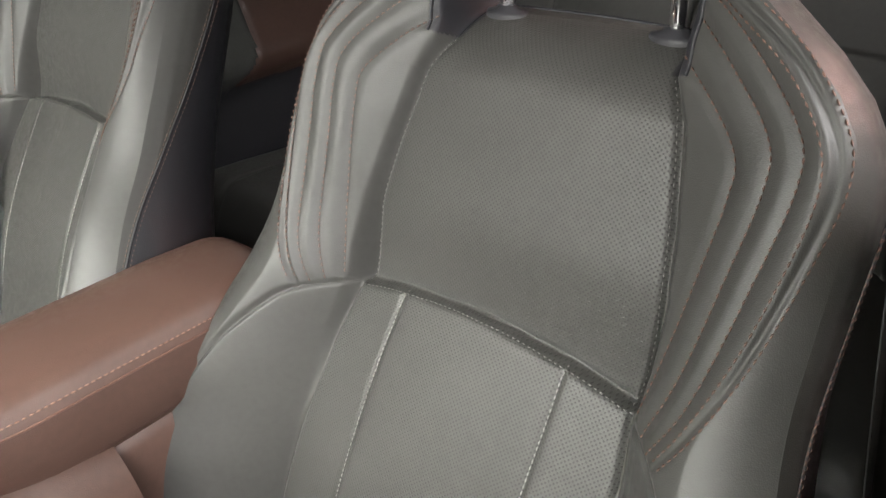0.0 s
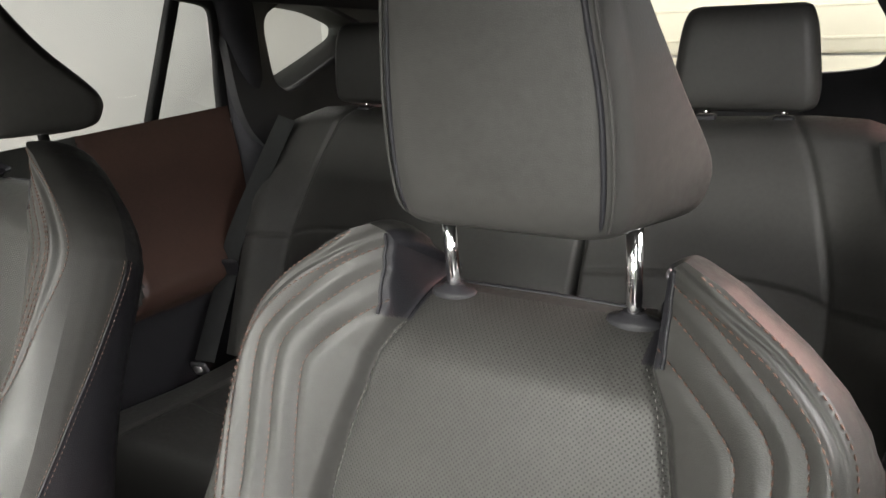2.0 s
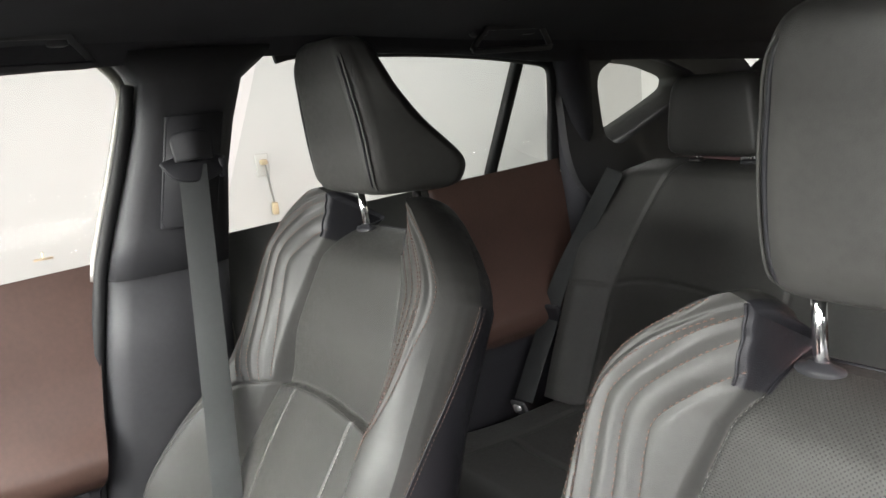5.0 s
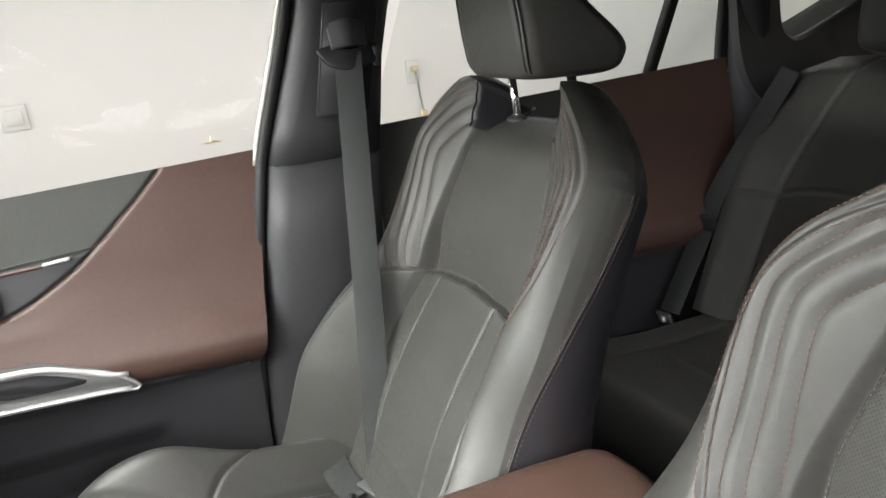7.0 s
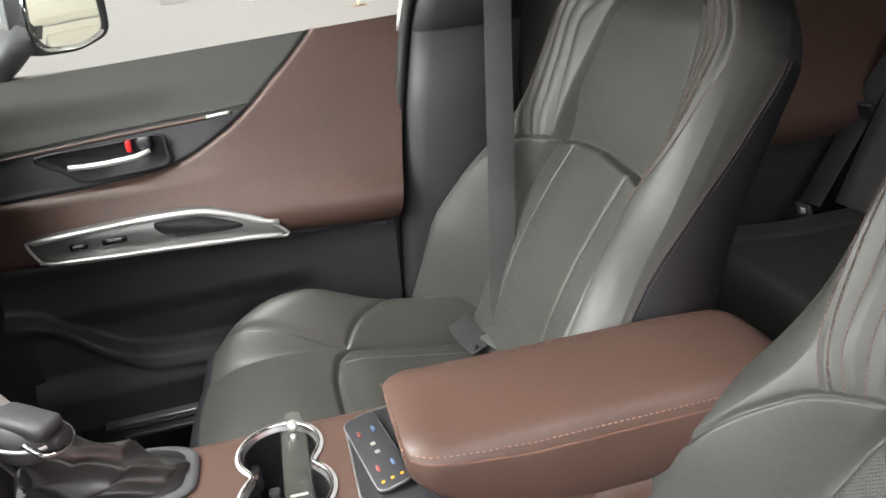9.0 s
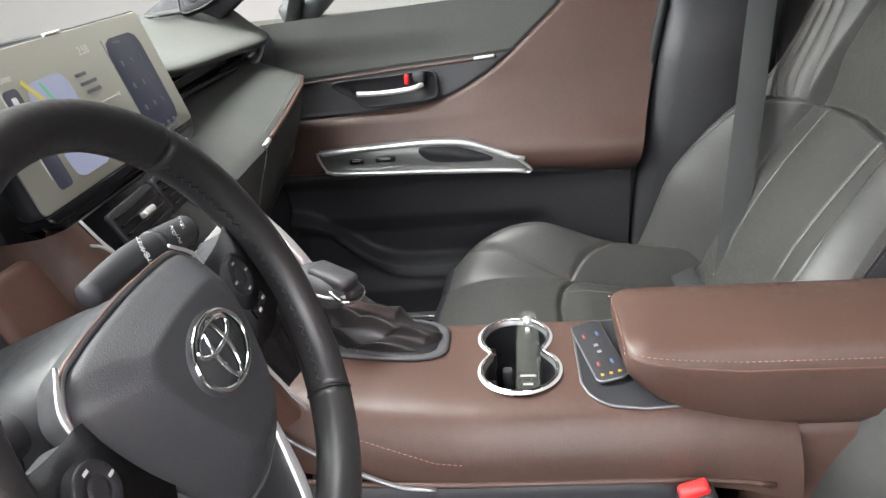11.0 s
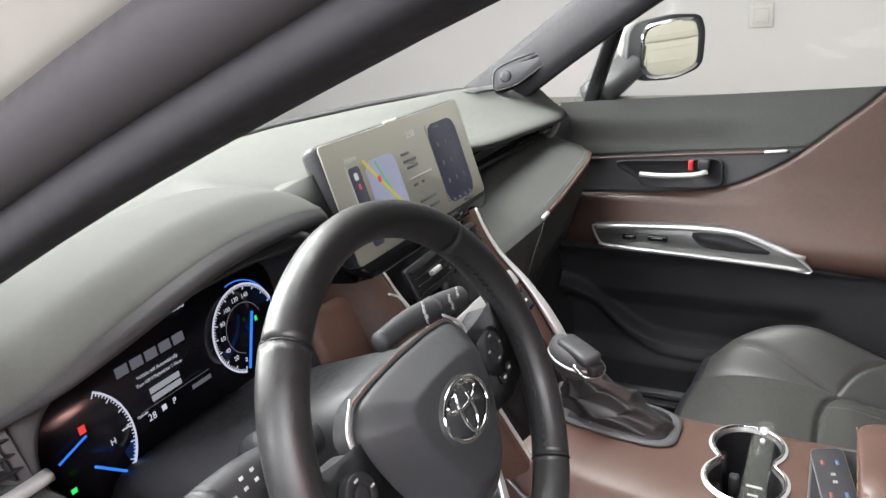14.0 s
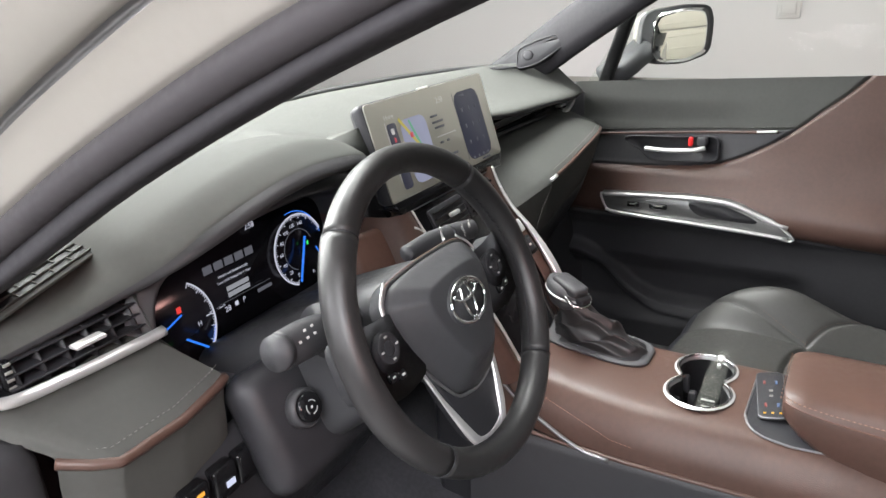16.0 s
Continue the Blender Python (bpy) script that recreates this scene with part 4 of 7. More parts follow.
for k, g in split_faces(P.reshape(-1, 3), faces, tag).items():
    part(k, g, {"lower_panel": PLASTIC, "leather_insert": BROWN, "handle_panel": PLASTIC, "upper_pad": DASH}[k], front_door, {"leather_insert": "brown leather insert"}.get(k, ""))
# outer skin and edges of the door
back = [(0.80, float(edge_y(z)), z) for z in np.linspace(0.36, 1.10, 20)]
inn = [(float(side_x(np.array(z))), float(edge_y(z)), z) for z in np.linspace(0.36, 1.10, 20)]
part("door_edge", loft([inn, back], caps=False, closed=False), PLASTIC_DK, front_door)
skin = np.array([[(0.86, y, z) for y in np.linspace(-0.12, 0.95, 8)] for z in np.linspace(0.30, 1.08, 8)])
part("door_skin", (skin.reshape(-1, 3), grid_faces(8, 8)), PAINT, front_door)


def on_door(y, z, lift=0.0):
    i = (z - 0.36) / (sill_z(y) - 0.36)
    X = float(side_x(np.array(z + (1.11 - sill_z(y)) * float(smoothstep(np.array(z), 0.9, 1.1))))) + float(door_bulge(np.array(y), np.array(z)))
    return np.array([X - lift, y, z])


def door_line(pts, lift=0.001, n=40):
    return np.array([on_door(y, z, lift) for y, z in smooth_line(pts, n)])


stitches(np.array([on_door(y - 0.003, z - 0.004, 0.0008) for y, z in SEAM]), (-1, 0, 0), THREAD_BROWN, front_door, 0.007, 0.004, 0.0005)
part("brown_piping", tube(door_line([(0.245, STITCH_Z(0.245) - 0.005), (0.45, STITCH_Z(0.45) - 0.005), (0.66, STITCH_Z(0.66) - 0.005)], 0.001), 0.0030, 8, up=(1, 0, 0)), BROWN, front_door, "brown leather piping")
stitches(door_line([(0.20, STITCH_Z(0.20) + 0.006), (0.45, STITCH_Z(0.45) + 0.006), (0.66, STITCH_Z(0.66) + 0.006)], 0.0005), (-1, 0, 0), THREAD_GREY, front_door, 0.006, 0.004, 0.0005)
part("chrome_tip", tube(door_line([(0.248, STITCH_Z(0.248) - 0.004), (0.29, STITCH_Z(0.29) - 0.004)], 0.002, 10), 0.0034, 8, up=(1, 0, 0)), SILVER, front_door, "small satin metal tip")

# silver pull-cup trim with switches
tr_out = smooth_line([(0.625, 0.822), (0.617, 0.828), (0.50, 0.8335), (0.40, 0.836), (0.325, 0.831), (0.27, 0.812), (0.225, 0.793), (0.186, 0.757), (0.24, 0.761), (0.40, 0.770), (0.58, 0.779), (0.610, 0.789)], 90, closed=True)


def plate(outline, x, thick, sink=0.0):
    o = np.asarray(outline)
    return loft([np.c_[np.full(len(o), x + thick), o], np.c_[np.full(len(o), x + 0.002), o], np.c_[np.full(len(o), x), o.mean(0) + (o - o.mean(0)) * 0.985]])


pull = part("switch_bezel", plate(tr_out, 0.684, 0.035), SATIN, front_door, "brushed grey switch bezel")
rim_path = np.c_[np.full(len(tr_out), 0.6835), tr_out]
part("chrome_edge", tube(rim_path, 0.0028, 8, closed=True, up=(1, 0, 0)), SILVER, pull)
top_band = [(0.615, 0.826), (0.50, 0.8325), (0.40, 0.834), (0.33, 0.830), (0.28, 0.815), (0.235, 0.795), (0.20, 0.787)]
part("silver_blade", sweep(np.c_[np.full(30, 0.681), smooth_line(top_band, 30)], rounded_rect(0.007, 0.010, 0.002, 3), up=(1, 0, 0)), SILVER, pull, "satin silver blade")
low_band = [(0.612, 0.789), (0.58, 0.7835), (0.40, 0.7745), (0.26, 0.7665), (0.20, 0.761)]
part("silver_band", sweep(np.c_[np.full(30, 0.6815), smooth_line(low_band, 30)], rounded_rect(0.005, 0.013, 0.002, 3), up=(1, 0, 0)), SILVER, pull, "satin silver lower band")
cup = smooth_line([(0.415, 0.823), (0.36, 0.824), (0.32, 0.818), (0.262, 0.790), (0.34, 0.789), (0.395, 0.796)], 40, closed=True)
part("pull_cup", plate(cup, 0.6822, 0.02), PLASTIC_DK, pull, "black recessed pull cup")
for cy0, wdt in ((0.545, 0.030), (0.485, 0.042)):
    part("window_switch", box(0.683, cy0, 0.806, 0.008, wdt, 0.012, 0.003), GLOSS, pull)
    part("switch_mark", box(0.6785, cy0, 0.808, 0.001, wdt * 0.55, 0.003, 0.0003), THREAD_GREY, pull)

# inner handle in its recess
bez = smooth_line([(0.585, 0.958), (0.46, 0.964), (0.375, 0.968), (0.365, 0.94), (0.372, 0.912), (0.45, 0.905), (0.52, 0.905), (0.545, 0.925)], 60, closed=True)
hx = 0.741
hp = part("handle_bowl", loft([np.c_[np.full(60, hx), bez], np.c_[np.full(60, hx - 0.006), bez], np.c_[np.full(60, hx - 0.007), bez.mean(0) + (bez - bez.mean(0)) * 0.95], np.c_[np.full(60, hx + 0.012), bez.mean(0) + (bez - bez.mean(0)) * 0.86], np.c_[np.full(60, hx + 0.016), bez.mean(0) + (bez - bez.mean(0)) * 0.6]]), PLASTIC_DK, front_door, "black door-handle bowl")
lever = smooth_line([(0.726, 0.532, 0.935), (0.720, 0.48, 0.9345), (0.720, 0.42, 0.938), (0.728, 0.395, 0.944)], 24)
part("door_lever", sweep(lever, rounded_rect(0.012, 0.010, 0.004, 3), up=(0, 0, 1)), SILVER, hp, "satin silver door lever")
part("lock_knob", box(0.733, 0.402, 0.958, 0.02, 0.024, 0.022, 0.005), PLASTIC, hp)
part("lock_flag", box(0.729, 0.4275, 0.956, 0.014, 0.010, 0.020, 0.003), RED, hp, "red lock indicator")

# rear door
rear_door = thing("door_2", "closed rear passenger door with brown trim", "car door", "passenger doors", kind="structure")
RSEAM = smooth_line([(-0.79, 1.145), (-0.812, 1.05), (-0.832, 0.95), (-0.84, 0.86), (-0.82, 0.78), (-0.76, 0.72)], 30)
RP = trim_surface(-0.30, -1.20, 0.36, 130, 160, lambda Y, Z: 0 * Y - 0.01 * np.exp(-(((Z - 0.80) / 0.05) ** 2)), [(RSEAM, 0.006, 0.004)])
nz, ny = RP.shape[:2]
faces = grid_faces(nz, ny)[:, ::-1]
cy, cz = RP[..., 1].ravel()[faces].mean(1), RP[..., 2].ravel()[faces].mean(1)
tag = np.full(len(faces), "upper_pad", dtype="<U20")
o = np.argsort(RSEAM[:, 1])
tag[cy < np.interp(cz, RSEAM[o, 1], RSEAM[o, 0])] = "leather_insert"
tag[cz < 0.735] = "lower_panel"
for k, g in split_faces(RP.reshape(-1, 3), faces, tag).items():
    part(k, g, {"upper_pad": DASH, "leather_insert": BROWN, "lower_panel": PLASTIC_DK}[k], rear_door)
part("door_skin", ((skin - np.array([0, 1.15, 0])).reshape(-1, 3), grid_faces(8, 8)), PAINT, rear_door)
# window seals, divider bars and panes
for y0, y1, dr in ((0.74, -0.10, front_door), (-0.30, -1.16, rear_door)):
    ln = [(0.790, y, sill_z(y) - 0.009) for y in np.linspace(y0, y1, 12)]
    part("sill_seal", sweep(ln, rounded_rect(0.018, 0.012, 0.004, 3)), RUBBER, dr, "black rubber window seal")
    part("sill_shelf", loft([[(0.777, y, sill_z(y) - 0.016) for y in np.linspace(y0, y1, 12)], [(0.785, y, sill_z(y) - 0.010) for y in np.linspace(y0, y1, 12)], [(0.86, y, sill_z(y) - 0.016) for y in np.linspace(y0, y1, 12)]], caps=False, closed=False), RUBBER, dr)
part("window_bar", sweep([(0.812, 0.662, 1.075), (0.74, 0.565, 1.29)], rounded_rect(0.03, 0.028, 0.006, 3), up=(1, 0, 0)), RUBBER, front_door, "black window divider bar")
part("window_bar", sweep([(0.808, -1.0, 1.135), (0.70, -1.025, 1.41)], rounded_rect(0.026, 0.022, 0.005, 3), up=(1, 0, 0)), RUBBER, rear_door, "black window divider bar")
part("window_frame", sweep(smooth_line([(0.80, -1.215, 1.12), (0.775, -1.195, 1.20), (0.735, -1.165, 1.30), (0.70, -1.125, 1.385), (0.69, -1.03, 1.412), (0.69, -0.8, 1.438), (0.69, -0.5, 1.452), (0.695, -0.43, 1.445)], 50), rounded_rect(0.052, 0.02, 0.006, 3), up=(1, 0, 0)), RUBBER, rear_door)
for dr, ya, yb, ta, tb in ((front_door, 0.72, -0.11, 0.42, -0.20), (rear_door, -0.31, -1.19, -0.41, -1.09)):
    q = np.array([(0.80, ya, sill_z(ya) - 0.03), (0.80, yb, sill_z(yb) - 0.03), (0.69, tb, 1.455 if tb > -1 else 1.41), (0.69, ta, 1.455)])
    pane = part("pane", loft([q, q + np.array([0.004, 0, 0])]), WINDOW, dr)
    pane.visible_shadow = False

# far side: the driver's rear door, closed
lr = thing("door_3", "closed rear door behind the driver", "car door", kind="structure")
LP = trim_surface(-0.30, -1.16, 0.36, 60, 80, lambda Y, Z: 0 * Y, [], sx=-1)
part("door_trim", (LP.reshape(-1, 3), grid_faces(80, 60)), BROWN_DARK, lr)
part("door_skin", ((skin * np.array([-1, 1, 1]) - np.array([0, 1.15, 0])).reshape(-1, 3), grid_faces(8, 8)), PAINT, lr)

# ---- windscreen pillars ----
R_LOW = np.array([(0.715, 0.90, 1.085), (0.70, 0.80, 1.145), (0.68, 0.66, 1.235), (0.655, 0.50, 1.33), (0.635, 0.34, 1.415)])


def a_pillar(sx):
    th = thing("pillar_trim", "charcoal trim of the windscreen pillar", "pillar trim", kind="structure")
    path = smooth_line(R_LOW * np.array([sx, 1, 1]), 30)
    sec = np.array([(-0.052, 0.015), (-0.050, -0.012), (-0.03, -0.026), (0.0, -0.030), (0.03, -0.026), (0.050, -0.008), (0.055, 0.02), (0.03, 0.03), (-0.03, 0.03)])
    part("pillar_cover", sweep(path, sec, up=(-sx, 0, 0.35) if sx > 0 else (sx * -1, 0, 0.35)), PILLAR, th)
    return th


a_pillar(1)


# ---- dashboard ----
def dash_back(x):
    """Foot of the windscreen."""
    return np.interp(np.abs(x + 0.02), [0, 0.3, 0.5, 0.62, 0.70, 0.76], [1.15, 1.12, 1.05, 0.98, 0.89, 0.80])


BROW = np.array([(-0.77, 0.728, 1.068), (-0.70, 0.725, 1.073), (-0.62, 0.722, 1.078), (-0.575, 0.712, 1.086), (-0.545, 0.676, 1.108), (-0.50, 0.662, 1.127), (-0.43, 0.653, 1.146), (-0.37, 0.653, 1.154), (-0.31, 0.655, 1.154), (-0.25, 0.655, 1.150),
                 (-0.215, 0.655, 1.143), (-0.185, 0.70, 1.140), (-0.15, 0.745, 1.136), (-0.10, 0.760, 1.133), (0.10, 0.765, 1.128), (0.18, 0.750, 1.122), (0.22, 0.715, 1.112), (0.30, 0.690, 1.102), (0.45, 0.682, 1.092), (0.60, 0.678, 1.081), (0.66, 0.680, 1.078), (0.72, 0.690, 1.076)])
dash = thing("dashboard", "dark grey soft-touch dashboard with brown stitched edging", "dashboard")
xs = np.linspace(-0.77, 0.72, 190)
bl = smooth_line(BROW, 400)
by, bz = np.interp(xs, bl[:, 0], bl[:, 1]), np.interp(xs, bl[:, 0], bl[:, 2])
t = np.linspace(0, 1, 50)
back_y = dash_back(xs)
X = np.repeat(xs[None], 50, 0)
Y = back_y[None] + (by - back_y)[None] * t[:, None]
hood = np.exp(-(((xs + 0.38) / 0.20) ** 4))
ridge = (1 - smoothstep(Y - by[None], 0.14, 0.21)) * (0.3 + 0.7 * smoothstep(Y - by[None], 0.0, 0.05))
Z = 1.128 + (bz - 1.128)[None] * smoothstep(t, 0.25, 1.0)[:, None] + 0.016 * np.sin(np.pi * t)[:, None] * (1 - 0.4 * hood[None]) + 0.020 * hood[None] * ridge
Z -= 0.004 * (smoothstep(t, 0.94, 1.0) ** 2)[:, None]
top = np.stack([X, Y, Z], -1)
xs_top = xs.copy()
# the brow turns under
band = np.exp(-(((xs + 0.38) / 0.17) ** 6))[:, None]
lip = [top[-1] + np.array([0, dy, dz]) * (1 - band) + band * np.array([0, ey, ez]) for dy, dz, ey, ez in ((-0.002, -0.003, -0.002, -0.002), (-0.003, -0.006, -0.009, -0.006), (-0.002, -0.009, -0.016, -0.011), (0.004, -0.013, -0.017, -0.016), (0.012, -0.015, -0.010, -0.020), (0.03, -0.018, 0.03, -0.026), (0.075, -0.028, 0.075, -0.034))]
allr = np.concatenate([top, np.array(lip[:1])], 0)
lipr = np.array(lip)
part("visor_band", (lipr.reshape(-1, 3), grid_faces(*lipr.shape[:2])[:, ::-1]), PLASTIC, dash, "dark underside of the brow")
part("dash_top", (allr.reshape(-1, 3), grid_faces(*allr.shape[:2])[:, ::-1]), DASH, dash)
# body behind it all
body = box(-0.02, 0.93, 0.84, 1.46, 0.30, 0.46, 0.03)
part("dash_core", body, PLASTIC_DK, dash)

# side wall of the far footwell, ahead of the door
kp = thing("kick_panel", "black plastic side wall of the footwell", "trim", kind="structure")
part("kick_trim", loft([[(0.752, 0.70, z), (0.745, 0.86, z), (0.74, 1.10, z), (0.80, 1.10, z), (0.80, 0.70, z)] for z in (0.37, 0.45, 0.95, 1.055)]), PLASTIC_DK, kp)

# passenger-side pad
px = np.linspace(0.215, 0.735, 70)
edge_y2 = np.interp(px, [0.215, 0.27, 0.31, 0.40, 0.575, 0.66, 0.735], [0.640, 0.612, 0.600, 0.596, 0.603, 0.622, 0.66])
edge_z2 = np.interp(px, [0.215, 0.27, 0.31, 0.40, 0.575, 0.66, 0.735], [0.930, 0.958, 0.970, 0.982, 0.998, 0.996, 0.990])
rows = []
for k, (dy, dz) in enumerate(((0.13, 0.060), (0.105, 0.048), (0.07, 0.032), (0.03, 0.014), (0.008, 0.005), (0, 0), (-0.002, -0.005), (-0.002, -0.012), (0.004, -0.035), (0.014, -0.07), (0.03, -0.11), (0.05, -0.16), (0.10, -0.24), (0.16, -0.36), (0.22, -0.50))):
    y = edge_y2 + dy
    z = edge_z2 + dz * np.where(dz > 0, np.interp(px, [0.215, 0.3, 0.735], [1.35, 1.05, 0.85]), 1)
    rows.append(np.stack([px, y, z], -1))
rows = np.array(rows)
dense_rows = np.array([smooth_line(rows[:, i], 60) for i in range(rows.shape[1])]).transpose(1, 0, 2)
fc = grid_faces(*dense_rows.shape[:2])[:, ::-1]
zz = dense_rows.reshape(-1, 3)[fc].mean(1)
ez = np.interp(zz[:, 0], px, edge_z2)
tg2 = np.where(zz[:, 2] > ez - 0.004, "pad_top", np.where(zz[:, 2] > ez - 0.115, "pad_front", "glove_box"))
for k, g in split_faces(dense_rows.reshape(-1, 3), fc, tg2).items():
    part("passenger_" + k if k != "glove_box" else "glove_box_lid", g, {"pad_top": DASH, "pad_front": DASH, "glove_box": PLASTIC_DK}[k], dash)
pe = np.stack([px, edge_y2 - 0.002, edge_z2 - 0.003], -1)
part("brown_edging", tube(pe[(px > 0.33) & (px < 0.70)], 0.0035, 8), BROWN, dash, "brown leather edging")
stitches(np.stack([px, edge_y2 + 0.008, edge_z2 + 0.0055], -1)[(px > 0.33)], (0, -0.4, 0.9), THREAD_GREY, dash, 0.006, 0.004, 0.0005)
part("edging_tip", tube(pe[(px > 0.305) & (px < 0.335)], 0.004, 8), SILVER, dash, "small satin metal tip")
inner_edge = smooth_line([(0.302, 0.598, 0.966), (0.285, 0.600, 0.945), (0.265, 0.607, 0.915), (0.255, 0.615, 0.88)], 20)
stitches(inner_edge + np.array([0.0, -0.004, 0.001]), (-0.6, -0.7, 0.2), THREAD_GREY, dash, 0.006, 0.004, 0.0005)

# driver's-side pad, mirrored in kind
dx = np.linspace(-0.714, -0.525, 50)
ley = np.interp(dx, [-0.714, -0.695, -0.675, -0.60, -0.54, -0.50], [0.664, 0.642, 0.628, 0.630, 0.641, 0.655])
lez = np.interp(dx, [-0.714, -0.695, -0.675, -0.60, -0.54, -0.50], [0.982, 0.975, 0.969, 0.968, 0.972, 0.976])
rows = []
for dy, dz in ((0.09, 0.054), (0.075, 0.050), (0.045, 0.034), (0.015, 0.012), (0, 0), (-0.003, -0.005), (-0.003, -0.013), (0.002, -0.035), (0.004, -0.06), (0.008, -0.09)):
    fr2 = np.clip(dz / 0.054, 0, 1)
    dxr = -0.714 - 0.05 * fr2 + (dx + 0.714) * (0.186 + 0.014 * fr2) / 0.189
    rows.append(np.stack([dxr, ley + dy, lez + dz], -1))
rows = np.array(rows)
dr2 = np.array([smooth_line(rows[:, i], 44) for i in range(rows.shape[1])]).transpose(1, 0, 2)
part("driver_pad", (dr2.reshape(-1, 3), grid_faces(*dr2.shape[:2])[:, ::-1]), DASH, dash)
le = np.stack([dx, ley - 0.003, lez - 0.006], -1)
part("brown_edging", tube(le, 0.0056, 8), BROWN, dash, "brown leather edging")
stitches(np.stack([dx, ley + 0.007, lez + 0.007], -1), (0, -0.5, 0.8), THREAD_GREY, dash, 0.0065, 0.0045, 0.0006)
# lower knee panels with their buttons
kn = np.array([[(x, y, z) for x in np.linspace(-0.775, -0.20, 20)] for y, z in ((0.665, 0.895), (0.640, 0.885), (0.632, 0.87), (0.64, 0.80), (0.68, 0.70), (0.80, 0.55))])
part("knee_panel", (kn.reshape(-1, 3), grid_faces(*kn.shape[:2])[:, ::-1]), PLASTIC_DK, dash)
for bx, col in ((-0.605, (1.0, 0.45, 0.05)), (-0.565, (0.75, 0.8, 1.0)), (-0.53, None)):
    bt = part("dash_button", box(bx, 0.632, 0.862, 0.033, 0.02, 0.040, 0.004), GLOSS, dash)
    if col:
        part("button_symbol", box(bx + 0.003, 0.6205, 0.860, 0.013, 0.001, 0.008, 0.0004), glowing("lit_symbol", (0.75, 0.8, 1.0), 0.8), bt)
    if bx == -0.605:
        part("button_lamp", box(bx + 0.002, 0.6205, 0.872, 0.010, 0.001, 0.005, 0.0004), glowing("amber_symbol", col, 1.0), bt)
# centre column shroud of the driver's footwell
part("end_cap", box(-0.757, 0.800, 0.84, 0.078, 0.27, 0.33, 0.022), PLASTIC, dash)

# air vents
LOUVRE = PLASTIC_DK


def outer_vent(sx, cx):
    v = thing("air_vent", "black louvred air vent with a satin silver lower edge", "air vent", "dashboard vents")
    # sx -1: driver's end
    x0, x1 = (cx - 0.075, cx + 0.080) if sx < 0 else (cx - 0.12, cx + 0.045)
    zc = 1.052
    part("vent_box", box((x0 + x1) / 2, 0.768, zc, x1 - x0, 0.05, 0.056, 0.004), LOUVRE, v)
    lean = lambda z: 0.704 + 0.42 * (z - 1.03)
    for k in range(3):
        z_ = 1.035 + k * 0.0115
        part("blade", box((x0 + x1) / 2, lean(z_) + 0.024, z_, x1 - x0 - 0.004, 0.040, 0.0022, 0.0009), LOUVRE, v)
    for k in range(6):
        bx_ = x0 + (k + 0.5) * (x1 - x0) / 6
        part("upright_blade", loft([[(bx_ - 0.0011, lean(1.028) + 0.006, 1.028), (bx_ + 0.0011, lean(1.028) + 0.006, 1.028), (bx_ + 0.0011, 0.75, 1.028), (bx_ - 0.0011, 0.75, 1.028)], [(bx_ - 0.0011, lean(1.060) + 0.006, 1.060), (bx_ + 0.0011, lean(1.060) + 0.006, 1.060), (bx_ + 0.0011, 0.75, 1.060), (bx_ - 0.0011, 0.75, 1.060)]]), LOUVRE, v)
    part("vent_tab", box(cx - 0.0 * sx + 0.005, 0.704, zc - 0.001, 0.034, 0.014, 0.0045, 0.0016), SILVER, v, "silver adjusting tab")
    if sx < 0:
        part("thumb_wheel", box(x0 + 0.006, 0.722, zc - 0.004, 0.010, 0.012, 0.032, 0.003), GLOSS, v)
        for k in range(4):
            part("wheel_ridge", box(x0 + 0.006, 0.7155, zc - 0.016 + k * 0.008, 0.007, 0.002, 0.003, 0.0006), THREAD_GREY, v)
        path = smooth_line([(x0 - 0.022, 0.735, 1.066), (x0 - 0.026, 0.716, 1.047), (x0 - 0.012, 0.700, 1.034), (x0 + 0.05, 0.695, 1.0295), (x1 - 0.03, 0.694, 1.027), (x1 + 0.003, 0.692, 1.028)], 40)
    else:
        path = smooth_line([(x0 + 0.05, 0.712, 1.030), (x1 - 0.05, 0.709, 1.028), (x1 + 0.0, 0.706, 1.031), (x1 + 0.018, 0.700, 1.045), (x1 + 0.020, 0.694, 1.062), (x1 + 0.014, 0.692, 1.074)], 40)
        # the slot's shade is put in as a solid black box
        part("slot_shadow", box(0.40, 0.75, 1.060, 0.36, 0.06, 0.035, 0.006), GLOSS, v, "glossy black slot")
        part("slot_blade", sweep(smooth_line([(0.24, 0.712, 1.052), (0.42, 0.708, 1.048), (0.56, 0.707, 1.040)], 20), rounded_rect(0.006, 0.006, 0.002, 3)), PLASTIC, v)
    part("silver_edge", sweep(path, rounded_rect(0.0095, 0.012, 0.0035, 4), up=(0, 1, 0.2)), SILVER, v, "satin silver vent edge")
    return v


outer_vent(-1, -0.635)
outer_vent(1, 0.615)

# defroster grille on top of the dash
g = thing("defroster_grille", "black slotted defroster grille set in the dash top", "air vent")


def dash_z(x, y):
    k = int(np.argmin(np.abs(xs_top - x)))
    return float(np.interp(y, top[::-1, k, 1], top[::-1, k, 2]))


def on_dash(x, y, lift=0.0):
    return np.array([x, y, dash_z(x, y) + lift])


